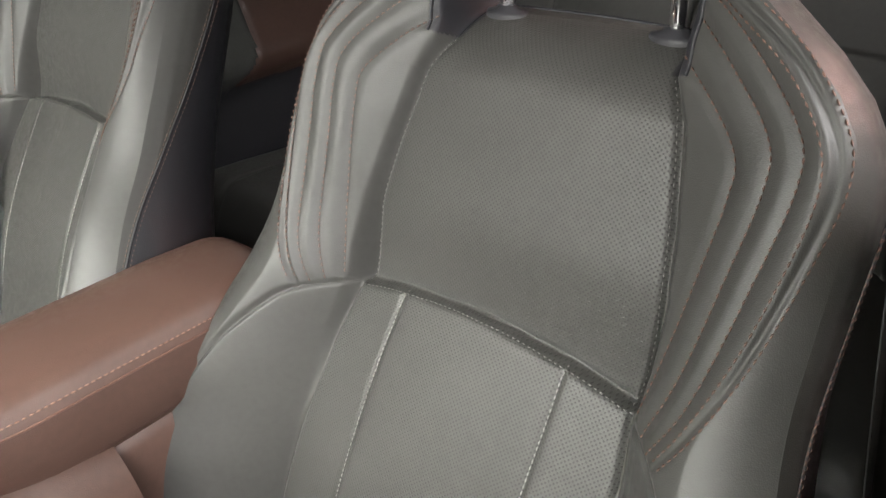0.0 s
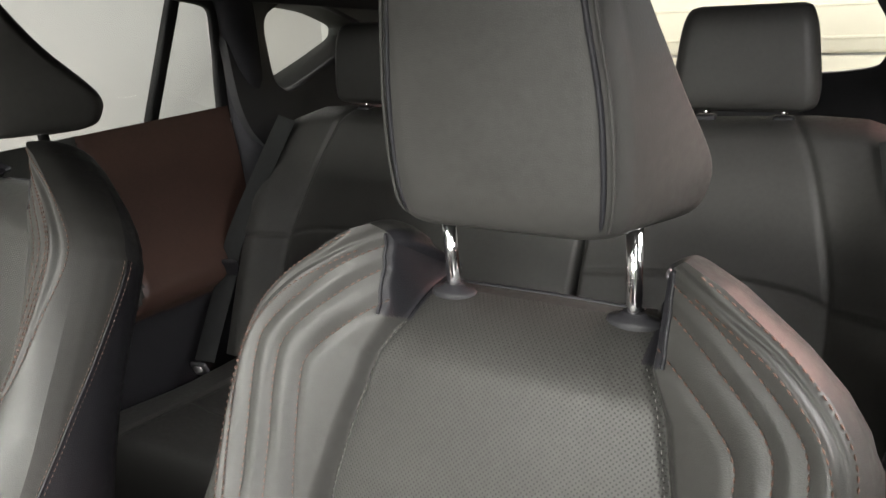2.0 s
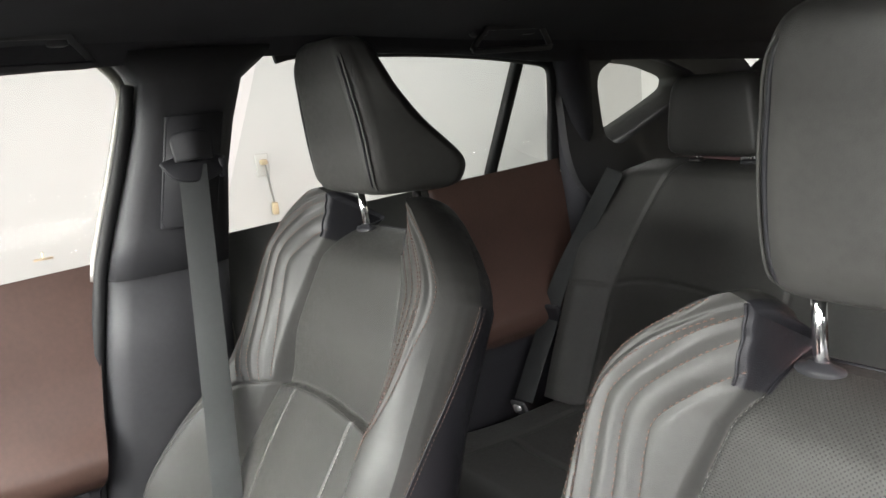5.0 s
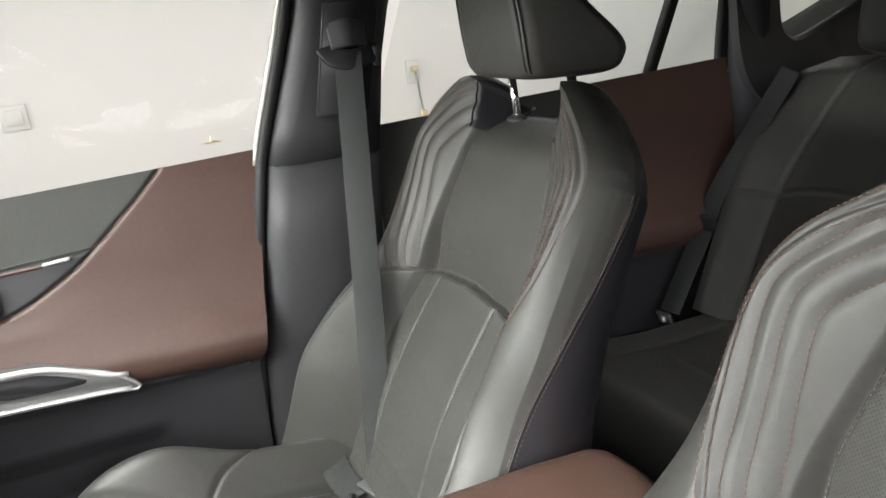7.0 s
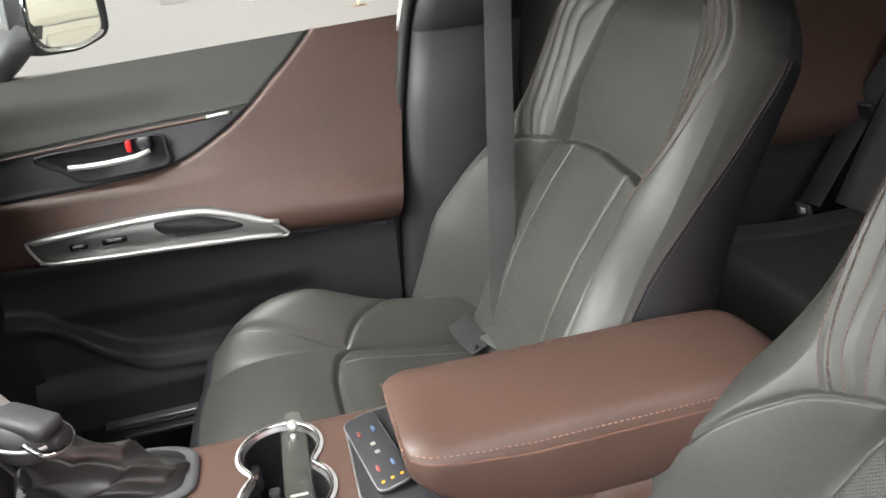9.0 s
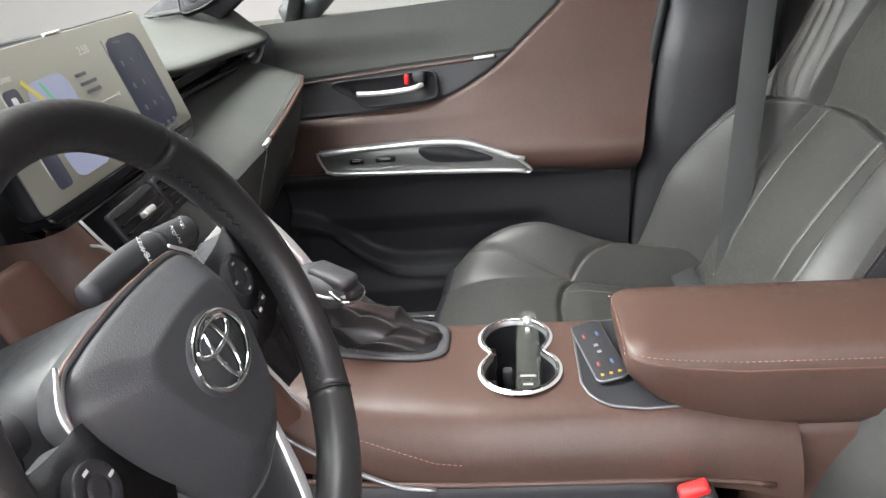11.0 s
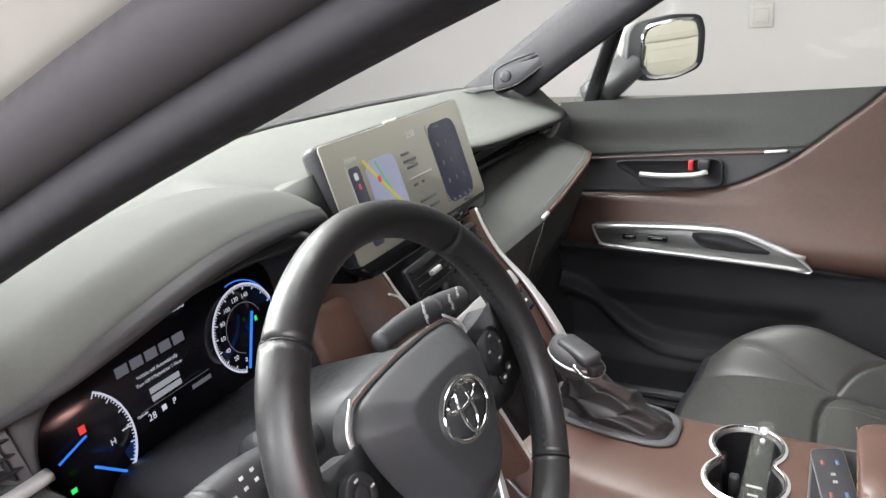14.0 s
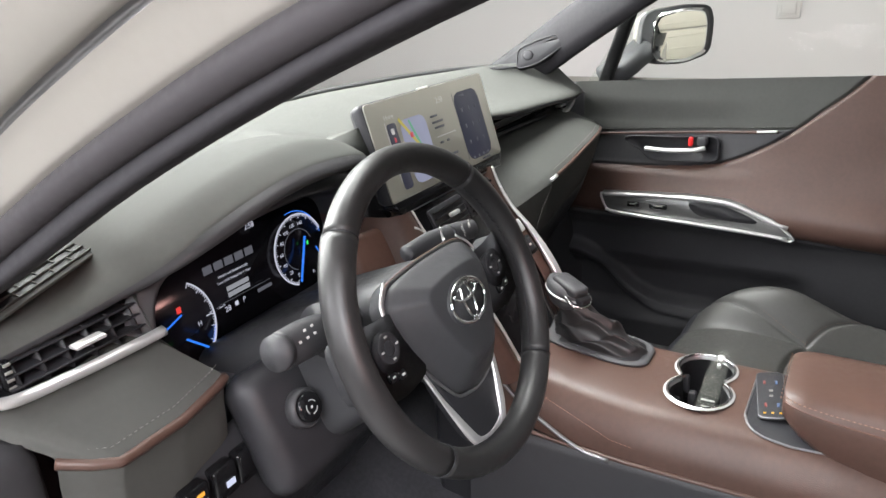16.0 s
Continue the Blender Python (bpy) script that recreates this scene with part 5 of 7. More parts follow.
g0, g1 = on_dash(-0.745, 0.758), on_dash(-0.568, 0.790)
g2 = on_dash(-0.655, 0.80)
gu = (g1 - g0) / np.linalg.norm(g1 - g0)
gc = (on_dash(-0.655, 0.774) + (g0 + g1) / 2) / 2
gv = g2 - gc
gm = axes(gc + np.array([0, 0, 0.0015]), tuple(gu), tuple(gv / np.linalg.norm(gv)))
part("grille_frame", moved(slab(rounded_rect(0.196, 0.060, 0.012, 5), 0.003, 0.0015), gm), DASH, g)
# near-black slab painted as the shade between the ribs
part("grille_hollow", moved(slab(rounded_rect(0.180, 0.046, 0.006, 4), 0.0034, 0.0004), gm), RECESS_SHADE, g)
for k in range(5):
    part("rib", moved(box(0, -0.022 + k * 0.011, 0.0042, 0.180, 0.0022, 0.0022, 0.0006), gm), DASH, g)
for r_ in range(4):
    for k in range(7):
        x_ = -0.076 + k * 0.0235 + (r_ % 2) * 0.0115
        if x_ < 0.082:
            part("cross_rib", moved(box(x_, -0.0165 + r_ * 0.011, 0.0041, 0.0020, 0.0110, 0.0018, 0.0005), gm), DASH, g)

# fine grooves of the speaker corner at the far end
sg = thing("corner_grille", "grooved dark grey grille in the dash corner", "grille")
for k in range(9):
    y = 0.80 + k * 0.009
    part("groove_rib", sweep(smooth_line([(0.56 + 0.006 * k, y + 0.03, 1.141 - 0.0006 * k), (0.62, y + 0.012, 1.137), (0.685 - 0.004 * k, y, 1.130)], 12), rounded_rect(0.004, 0.004, 0.001, 2)), PLASTIC, sg)

# ---- screen ----
SCREEN_M = axes((0.017, 0.673, 1.1205), (1, 0, -0.02), (0.02, 0.272, 0.962))
scr = thing("display_screen", "large landscape touchscreen showing a map and menu, standing on the dash", "touchscreen")
part("housing", moved(loft([np.c_[rounded_rect(0.360, 0.150, 0.008, 5), np.full(20, -0.028)] * np.array([0.97, 0.95, 1]), np.c_[rounded_rect(0.360, 0.150, 0.008, 5), np.full(20, -0.018)], np.c_[rounded_rect(0.362, 0.152, 0.008, 5), np.full(20, -0.001)]]), SCREEN_M), PLASTIC_DK, scr)
# the pale beige colour paints in the bright reflection on the black glass
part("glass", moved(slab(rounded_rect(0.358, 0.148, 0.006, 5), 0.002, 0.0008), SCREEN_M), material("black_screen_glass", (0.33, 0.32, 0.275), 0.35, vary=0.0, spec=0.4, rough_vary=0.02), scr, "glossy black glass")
chin = np.array([(-0.178, -0.074), (-0.160, -0.094), (0.166, -0.094), (0.178, -0.074)])
part("chin", moved(loft([np.c_[chin, np.full(4, -0.03)], np.c_[chin, np.full(4, -0.001)], np.c_[chin * 0.99, np.full(4, 0.001)]]), SCREEN_M), GLOSS, scr, "black lower edge")
part("lower_lip", moved(tube([(-0.160, -0.0945, -0.002), (0.166, -0.0945, -0.002), (0.1785, -0.074, -0.002)], 0.0018, 6), SCREEN_M), GREYTRIM, scr, "thin grey metal lower lip")
SC = {k: glowing("screen_" + k, c, s) for k, c, s in (("map", (0.55, 0.58, 0.78), 0.42), ("white", (0.9, 0.88, 0.85), 0.50), ("grey", (0.30, 0.31, 0.36), 0.20), ("panel", (0.16, 0.17, 0.26), 0.16), ("green", (0.25, 0.75, 0.45), 0.40), ("yellow", (0.85, 0.72, 0.15), 0.45), ("red", (0.8, 0.1, 0.12), 0.55))}


def on_screen(name, x, y, w, h, mat, lift=0.0022, turn=0.0):
    return part(name, moved(moved(slab(rounded_rect(w, h, min(w, h) * 0.2, 3), 0.0002, 0.0001, 1), pose(x, y, lift, 0, 0, turn)), SCREEN_M), SC[mat], scr)


on_screen("map_tile", -0.070, -0.012, 0.072, 0.100, "map")
on_screen("map_road", -0.074, 0.0, 0.006, 0.105, "yellow", 0.0026, 38)
on_screen("map_road", -0.066, -0.005, 0.005, 0.085, "green", 0.0025, 20)
on_screen("map_marker", -0.083, 0.012, 0.008, 0.008, "red", 0.0029)
on_screen("side_menu", -0.128, -0.012, 0.024, 0.100, "panel")
on_screen("menu_icon", -0.128, 0.026, 0.008, 0.009, "white", 0.0026)
on_screen("menu_icon", -0.127, 0.013, 0.005, 0.007, "red", 0.0026)
on_screen("menu_line", -0.142, -0.004, 0.0014, 0.09, "white")
on_screen("climate_panel", 0.107, -0.006, 0.085, 0.118, "panel")
on_screen("panel_edge", 0.0635, -0.004, 0.0016, 0.115, "grey")
for px_, py_, w_ in ((-0.017, 0.028, 0.022), (-0.010, 0.018, 0.034), (-0.008, 0.009, 0.030), (-0.014, -0.016, 0.012), (0.006, -0.016, 0.008), (0.004, -0.040, 0.045), (0.014, -0.052, 0.030), (0.085, 0.046, 0.018)):
    on_screen("text_bar", px_ + 0.008, py_, w_, 0.0036, "grey", 0.0026)
on_screen("progress_bar", 0.014, -0.006, 0.060, 0.0014, "white", 0.0026)
on_screen("progress_knob", 0.042, -0.006, 0.003, 0.005, "white", 0.0028)
for k in range(9):
    on_screen("climate_icon", 0.082 + (k % 3) * 0.024, 0.022 - (k // 3) * 0.028, 0.006, 0.007, "grey", 0.0026)
for k in range(4):
    on_screen("climate_icon", 0.080 + k * 0.017, -0.062, 0.007, 0.005, "grey", 0.0026)
SM = SCREEN_M @ pose(0, 0, 0.0025)
words("2:58", 0.013, SC["white"], scr, SM @ pose(0.020, 0.050, 0), 0.0001)
words("Home", 0.010, SC["white"], scr, SM @ pose(-0.128, 0.048, 0), 0.0001)
on_screen("brand_bar", 0.120, -0.0695, 0.030, 0.003, "grey", 0.0026)
sf = np.array([(-0.240, 0.742, 1.1435), (-0.160, 0.668, 1.098), (-0.160, 0.700, 1.165), (-0.160, 0.755, 1.150)])
part("screen_foot", (sf, [(0, 1, 2), (0, 2, 3), (0, 3, 1), (1, 3, 2)]), DASH, scr, "dark grey foot blending into the dash")
part("top_sensor", moved(box(-0.015, 0.0755, 0.0005, 0.030, 0.003, 0.004, 0.0008), SCREEN_M), WHITE, scr)

# ---- instrument cluster ----
cl = thing("instrument_cluster", "lit instrument cluster with a round speedometer and blue needles", "instrument cluster")
CM = axes((-0.365, 0.772, 0.997), (1, 0, 0), (0, 0.10, 0.995))
bezel = smooth_line([(-0.165, 0.0), (-0.150, 0.055), (-0.09, 0.070), (0, 0.080), (0.10, 0.078), (0.172, 0.062), (0.182, 0.0), (0.165, -0.055), (0.09, -0.062), (-0.05, -0.062), (-0.12, -0.075)], 90, closed=True)
part("cluster_face", moved(loft([np.c_[bezel, np.full(90, -0.004)], np.c_[bezel, np.full(90, 0.0)]]), CM), material("cluster_glass", (0.010, 0.010, 0.013), 0.16, vary=0.02, rough_vary=0.02), cl)
rr = [np.c_[bezel * (1 + k * 0.10) + np.array([0, 0.002 * k]), np.full(90, zoff)] for k, zoff in ((0.0, -0.002), (0.2, 0.012), (0.7, 0.045), (1.05, 0.066), (1.5, 0.070), (2.6, 0.05))]
hood2 = moved(loft(rr, caps=False), CM)
vv = np.asarray(hood2[0])
vv[:, 2] = np.minimum(vv[:, 2], np.interp(vv[:, 0], BROW[:, 0], BROW[:, 2]) - 0.014)
part("cluster_cowl", (vv, hood2[1]), COWL, dash)
side_v = np.array([(-0.562, 0.716, 1.076), (-0.559, 0.701, 1.024), (-0.527, 0.652, 0.966), (-0.495, 0.768, 0.930), (-0.533, 0.770, 0.990), (-0.512, 0.770, 1.052), (-0.520, 0.690, 1.108)])
part("cluster_side", (side_v, [(0, 1, 4), (1, 2, 4), (2, 3, 4), (0, 4, 5), (0, 5, 6)]), DASH, dash, "grey panel between vent and dials").data.shade_flat()
CW, CB, CG, CR, CN = glowing("cluster_white", (0.80, 0.82, 0.95), 0.62), glowing("cluster_blue", (0.03, 0.22, 1.0), 0.9), glowing("cluster_green", (0.05, 0.9, 0.15), 0.8), glowing("cluster_red", (0.9, 0.06, 0.05), 0.8), glowing("cluster_grey", (0.35, 0.36, 0.42), 0.25)


def dial(cx, cy, r, a0, a1, ticks, numerals):
    face = new("dial")
    face.parent = cl
    arc = [(cx + r * math.cos(a), cy + r * math.sin(a), 0.006) for a in np.radians(np.linspace(a0, a1, 60))]
    part("dial_ring", moved(tube(arc, 0.0011, 6), CM), CW, face)
    tk = []
    for i, a in enumerate(np.radians(np.linspace(a0, a1, ticks))):
        ln = 0.0065 if i % 5 == 0 else 0.0035
        c, s = math.cos(a), math.sin(a)
        tk.append(tube([(cx + (r - 0.001) * c, cy + (r - 0.001) * s, 0.006), (cx + (r - ln) * c, cy + (r - ln) * s, 0.006)], 0.0006, 5))
    tagged(part("tick_scale", moved(joined(tk), CM), CW, face), kind="stuff")
    for a, txt in numerals:
        a = radians(a)
        words(txt, 0.0075, CW, face, CM @ pose(cx + (r - 0.014) * math.cos(a), cy + (r - 0.014) * math.sin(a), 0.006), 0.0001)
    return face


d1 = dial(0.118, 0.002, 0.052, 250, 20, 61, [(250 - 25 * k, str(20 * k)) for k in range(8)])
part("inner_ring", moved(tube([(0.118 + 0.030 * math.cos(a), 0.002 + 0.030 * math.sin(a), 0.004) for a in np.radians(np.linspace(250, 20, 50))], 0.0005, 5), CM), CN, d1)
part("needle", moved(tube([(0.118 + 0.012, 0.002 + 0.016, 0.009), (0.118 - 0.014, 0.002 - 0.046, 0.009)], 0.0016, 6), CM), CB, d1, "glowing blue needle")
part("fuel_needle", moved(tube([(0.150, -0.005, 0.008), (0.158, -0.022, 0.008)], 0.0012, 6), CM), CB, d1)
words("E", 0.008, CW, d1, CM @ pose(0.137, -0.040, 0.006), 0.0001)
part("gear_lamp", moved(box(0.136, 0.006, 0.006, 0.004, 0.006, 0.0006, 0.0002), CM), CG, d1)
part("blue_halo", moved(tube([(0.118 + 0.056 * math.cos(a), 0.002 + 0.056 * math.sin(a), -0.001) for a in np.radians(np.linspace(100, 10, 40))], 0.0013, 6), CM), CB, d1)
d2 = dial(-0.122, -0.022, 0.064, 56, -48, 31, [])
words("H", 0.009, CW, d2, CM @ pose(-0.083, -0.025, 0.006), 0.0001)
part("needle", moved(tube([(-0.110, -0.034, 0.009), (-0.082, -0.058, 0.009)], 0.0014, 6), CM), CB, d2, "glowing blue needle")
part("power_needle", moved(tube([(-0.140, -0.012, 0.009), (-0.108, -0.002, 0.009)], 0.0013, 6), CM), CB, d2)
part("belt_lamp", moved(box(-0.108, 0.004, 0.006, 0.007, 0.008, 0.0006, 0.0002), CM), CR, d2)
part("ready_lamp", moved(box(-0.134, -0.044, 0.006, 0.006, 0.005, 0.0006, 0.0002), CM), CG, d2)
part("hot_mark", moved(box(-0.066, -0.020, 0.006, 0.010, 0.0014, 0.0006, 0.0002), CM), CW, d2)
part("blue_halo", moved(tube([(-0.122 + 0.068 * math.cos(a), -0.022 + 0.068 * math.sin(a), -0.001) for a in np.radians(np.linspace(-15, -52, 30))], 0.0022, 6), CM), CB, d2)
for k in range(5):
    part("menu_tab", moved(box(-0.050 + k * 0.0185, 0.034, 0.004, 0.015, 0.011, 0.0006, 0.0003), CM), CN, cl)
words("2:58", 0.0105, CW, cl, CM @ pose(0.034, 0.066, 0.005), 0.0001)
words("Vehicle will Automatically", 0.0052, CW, cl, CM @ pose(-0.011, 0.0185, 0.005), 0.0001)
words("Turn Off If Parked for 1 Hour", 0.0050, CW, cl, CM @ pose(-0.011, 0.0105, 0.005), 0.0001)
for yy in (-0.0015, -0.010):
    part("button_bar", moved(box(-0.008, yy, 0.0045, 0.040, 0.0065, 0.0006, 0.0003), CM), glowing("bar_grey", (0.55, 0.57, 0.62), 0.45), cl)
part("divider_line", moved(box(0.002, -0.0165, 0.005, 0.095, 0.0006, 0.0005, 0.0002), CM), CN, cl)
words("P", 0.010, CW, cl, CM @ pose(-0.004, -0.0255, 0.005), 0.0001)
words("28", 0.0105, CW, cl, CM @ pose(-0.034, -0.0265, 0.005), 0.0001)
words("Outside", 0.0042, CW, cl, CM @ pose(-0.044, -0.019, 0.005), 0.0001)
part("snow_symbol", moved(box(-0.018, -0.025, 0.005, 0.006, 0.006, 0.0005, 0.0002), CM), CW, cl)
part("odometer_bar", moved(box(0.036, -0.0245, 0.005, 0.028, 0.005, 0.0005, 0.0002), CM), CN, cl)

# ---- steering column and wheel ----
A23 = radians(23)
WM = axes((-0.37, 0.42, 1.033), (1, 0, 0), (0, math.sin(A23), math.cos(A23)))
col = thing("steering_column", "black plastic steering column shroud with stalks", "steering column")
rings = []
for d, w, h, oy in ((-0.045, 0.050, 0.050, 0.0), (-0.06, 0.058, 0.058, -0.004), (-0.10, 0.068, 0.066, -0.012), (-0.18, 0.080, 0.078, -0.024), (-0.30, 0.095, 0.090, -0.040), (-0.42, 0.10, 0.095, -0.05)):
    rings.append(np.c_[rounded_rect(2 * w, 2 * h, 0.03, 7) + np.array([0, oy]), np.full(28, d)])
part("shroud", moved(loft(rings), WM), PLASTIC, col)


def stalk(pts, radii, name):
    p = smooth_line(pts, 24)
    k = np.interp(np.linspace(0, 1, 24), np.linspace(0, 1, len(radii)), radii)
    return part(name, moved(sweep(p, circle(1.0, 16, 0.82), up=(0, 0, 1), scale=k), WM), PLASTIC, col)


rs = stalk([(0.04, 0.062, -0.085), (0.09, 0.060, -0.083), (0.135, 0.053, -0.080), (0.181, 0.044, -0.078)], (0.010, 0.0115, 0.0125, 0.0135, 0.0130), "wiper_stalk")
part("stalk_collar", moved(tube([(0.128, 0.0543, -0.081), (0.133, 0.0535, -0.081)], 0.0138, 16), WM), PLASTIC_DK, rs)
STALKW = material("white_print", (0.50, 0.50, 0.48), 0.5)
for i, (tx, xx, yy) in enumerate((("AUTO", 0.098, 0.051), ("OFF", 0.100, 0.059), ("MIST", 0.102, 0.066), ("INT", 0.148, 0.047), ("ON", 0.148, 0.055), ("REAR", 0.165, 0.054))):
    words(tx, 0.0058, STALKW, rs, WM @ pose(xx, yy, -0.0685, 0, 0, 62), 0.0003)
ls = stalk([(-0.05, 0.03, -0.10), (-0.10, 0.036, -0.100), (-0.14, 0.042, -0.098), (-0.182, 0.046, -0.095)], (0.012, 0.015, 0.019, 0.0205, 0.0195), "light_stalk")
part("stalk_boot", moved(tube([(-0.095, 0.036, -0.10), (-0.118, 0.038, -0.10)], 0.030, 20), WM), PLASTIC_DK, ls)
part("stalk_tip", moved(tube([(-0.178, 0.0455, -0.0952), (-0.190, 0.0473, -0.094)], 0.0182, 18), WM), PLASTIC, ls)
for k in range(5):
    part("light_symbol", moved(box(-0.145 - 0.011 * (k % 3), 0.046 + 0.008 * (k // 3), -0.0795, 0.0036, 0.0026, 0.0006, 0.0002), WM), STALKW, ls)
# start button panel beside the column
sp = thing("start_button", "round start button in a black panel beside the column", "start button")
SBM = axes((-0.475, 0.585, 0.913), (1, 0, 0), (0, 0.35, 0.93))
part("button_panel", moved(box(0.03, -0.01, -0.03, 0.175, 0.15, 0.055, 0.02), SBM), PLASTIC_DK, sp)
part("button_ring", moved(loft([np.c_[circle(r, 32), np.full(32, z)] for r, z in ((0.023, -0.005), (0.023, 0.008), (0.0205, 0.012), (0.019, 0.012), (0.018, 0.010))]), SBM), PLASTIC, sp)
part("button_cap", moved(loft([np.c_[circle(r, 32), np.full(32, z)] for r, z in ((0.0175, 0.0), (0.0175, 0.014), (0.0165, 0.0165), (0.008, 0.0172))]), SBM), GLOSS, sp)
for a0 in (20, 140, 260):
    part("button_arc", moved(tube([(0.0080 * math.cos(a), 0.0080 * math.sin(a), 0.0172) for a in np.radians(np.linspace(a0, a0 + 80, 14))], 0.0006, 6), SBM), STALKW, sp)
part("button_dot", moved(box(0, 0, 0.0173, 0.003, 0.003, 0.0006, 0.0002), SBM), STALKW, sp)

wheel = thing("steering_wheel", "black leather three-spoke steering wheel with silver trim", "steering wheel")
RR = 0.170
sec = circle(0.0165, 18, 0.0185)
for nm, lo, hi, mt in (("rim_top", 46, 134, GRIP), ("rim_left", 134, 226, GRIP), ("rim_bottom", 226, 314, GRIP), ("rim_right", 314, 406, GRIP)):
    aa = np.radians(np.linspace(lo + 0.35, hi - 0.35, 40))
    p = np.stack([RR * np.cos(aa), RR * np.sin(aa), np.full(40, -0.022)], 1)
    tt = np.stack([-np.sin(aa), np.cos(aa), 0 * aa], 1)
    rad = np.stack([np.cos(aa), np.sin(aa), 0 * aa], 1)
    grip = 1 + 0.05 * np.exp(-(((np.degrees(aa) % 360 - (45 if lo in (46, 314) else 135)) / 18) ** 2))
    rings = p[:, None] + (rad[:, None] * sec[None, :, :1] + np.array([0, 0, 1.0]) * sec[None, :, 1:]) * grip[:, None, None]
    part(nm, moved(loft(rings), WM), mt, wheel)
for a in (46, 134, 226, 314):
    a = radians(a)
    c = np.array([RR * math.cos(a), RR * math.sin(a), -0.022])
    ring = [c + (np.array([math.cos(a), math.sin(a), 0]) * math.cos(b) * 0.0168 + np.array([0, 0, 1]) * math.sin(b) * 0.0188) for b in np.linspace(0, 2 * np.pi, 24, endpoint=False)]
    part("rim_seam", moved(tube(ring, 0.0009, 6, closed=True), WM), LEATHER_SIDE, wheel)
for lo, hi in ((-44, 44), (136, 224)):
    aa = np.radians(np.linspace(lo, hi, 60))
    zig = np.array([[(RR - 0.0168) * math.cos(a), (RR - 0.0168) * math.sin(a), -0.020 + 0.0020 * (-1) ** i] for i, a in enumerate(aa)])
    part("rim_lacing", moved(tube(zig, 0.0011, 5), WM), PLASTIC_DK, wheel)
# hub cover
HUB = np.array([(-0.074, 0.053), (-0.045, 0.0565), (0, 0.058), (0.045, 0.0565), (0.074, 0.053), (0.091, 0.036), (0.089, 0.012), (0.079, -0.020), (0.060, -0.060), (0.037, -0.092), (0, -0.099), (-0.037, -0.092), (-0.060, -0.060), (-0.079, -0.020), (-0.089, 0.012), (-0.091, 0.036)])
hubc = dense(HUB, 6)
rings = [np.c_[hubc * 1.0, np.full(len(hubc), -0.055)], np.c_[hubc, np.full(len(hubc), -0.034)], np.c_[hubc * 0.992, np.full(len(hubc), -0.029)]]
for f, z in ((0.95, -0.0245), (0.86, -0.0175), (0.74, -0.0090), (0.66, -0.0035), (0.635, -0.0020), (0.60, -0.0010), (0.45, 0.0), (0.2, 0.0008)):
    rings.append(np.c_[hubc * f, np.full(len(hubc), z)])
hub = part("airbag_cover", moved(loft(rings), WM), PLASTIC, wheel, "grained charcoal airbag cover")
part("hub_trim", moved(tube(np.c_[hubc * 1.03, np.full(len(hubc), -0.034)], 0.0020, 6, closed=True), WM), GREYTRIM, hub)
part("brown_trim", moved(tube(np.c_[(hubc * 1.045)[(hubc[:, 1] > 0.032)], np.full((hubc[:, 1] > 0.032).sum(), -0.0345)], 0.0018, 6), WM), BROWN, hub)
# emblem: plain interlaced ovals
eb = new("emblem")
eb.parent = wheel
part("emblem_dish", moved(loft([np.c_[circle(0.0375, 40, 0.0265), np.full(40, -0.002)], np.c_[circle(0.0375, 40, 0.0265), np.full(40, 0.0012)]]), WM), PLASTIC, eb)
for ax_, ay_, cy_ in ((0.0335, 0.0232, 0.0), (0.0095, 0.0205, 0.0), (0.0225, 0.0085, 0.0105)):
    ov = [(ax_ * math.cos(a), cy_ + ay_ * math.sin(a), 0.0030) for a in np.linspace(0, 2 * np.pi, 56, endpoint=False)]
    part("emblem_oval", moved(tube(ov, 0.0022 if ax_ > 0.03 else 0.0019, 8, closed=True), WM), CHROME, eb, "polished chrome oval")
# spokes
for sx in (-1, 1):
    sp2 = new("spoke")
    sp2.parent = wheel
    o = dense(np.array([(0.085, 0.026), (0.12, 0.027), (0.165, 0.036), (0.168, -0.030), (0.145, -0.036), (0.118, -0.044), (0.070, -0.040)]) * np.array([sx, 1]), 5)
    if sx < 0:
        o = o[::-1]
    part("spoke_body", moved(moved(slab(o, 0.030, 0.006), pose(0, 0, -0.060)), WM), PLASTIC, sp2)
    pod = dense(np.array([(0.092, 0.018), (0.125, 0.023), (0.138, 0.010), (0.136, -0.012), (0.118, -0.022), (0.094, -0.016)]) * np.array([sx, 1]), 5)
    if sx < 0:
        pod = pod[::-1]
    part("switch_pod", moved(moved(slab(pod, 0.004, 0.0015), pose(0, 0, -0.030)), WM), PLASTIC_DK, sp2, "black switch pod")
    part("switch_ring", moved(loft([np.c_[circle(r, 28) + np.array([sx * 0.116, 0.004]), np.full(28, z)] for r, z in ((0.0165, -0.028), (0.0165, -0.0245), (0.0155, -0.0235), (0.0085, -0.0235), (0.008, -0.0245), (0.0075, -0.0235), (0.004, -0.0232))]), WM), PLASTIC_DK, sp2)
    for a in range(4):
        part("switch_mark", moved(box(sx * 0.116 + 0.0118 * math.cos(a * math.pi / 2), 0.004 + 0.0118 * math.sin(a * math.pi / 2), -0.0233, 0.0045, 0.002, 0.0005, 0.0002), WM), STALKW, sp2)
    for k in (0, 1):
        part("toggle", moved(box(sx * (0.112 + 0.014 * k), -0.027 + 0.004 * k, -0.028, 0.012, 0.010, 0.006, 0.002), WM), GLOSS, sp2)
        part("toggle_mark", moved(box(sx * (0.112 + 0.014 * k), -0.027 + 0.004 * k, -0.0248, 0.005, 0.0025, 0.0005, 0.0002), WM), STALKW, sp2)
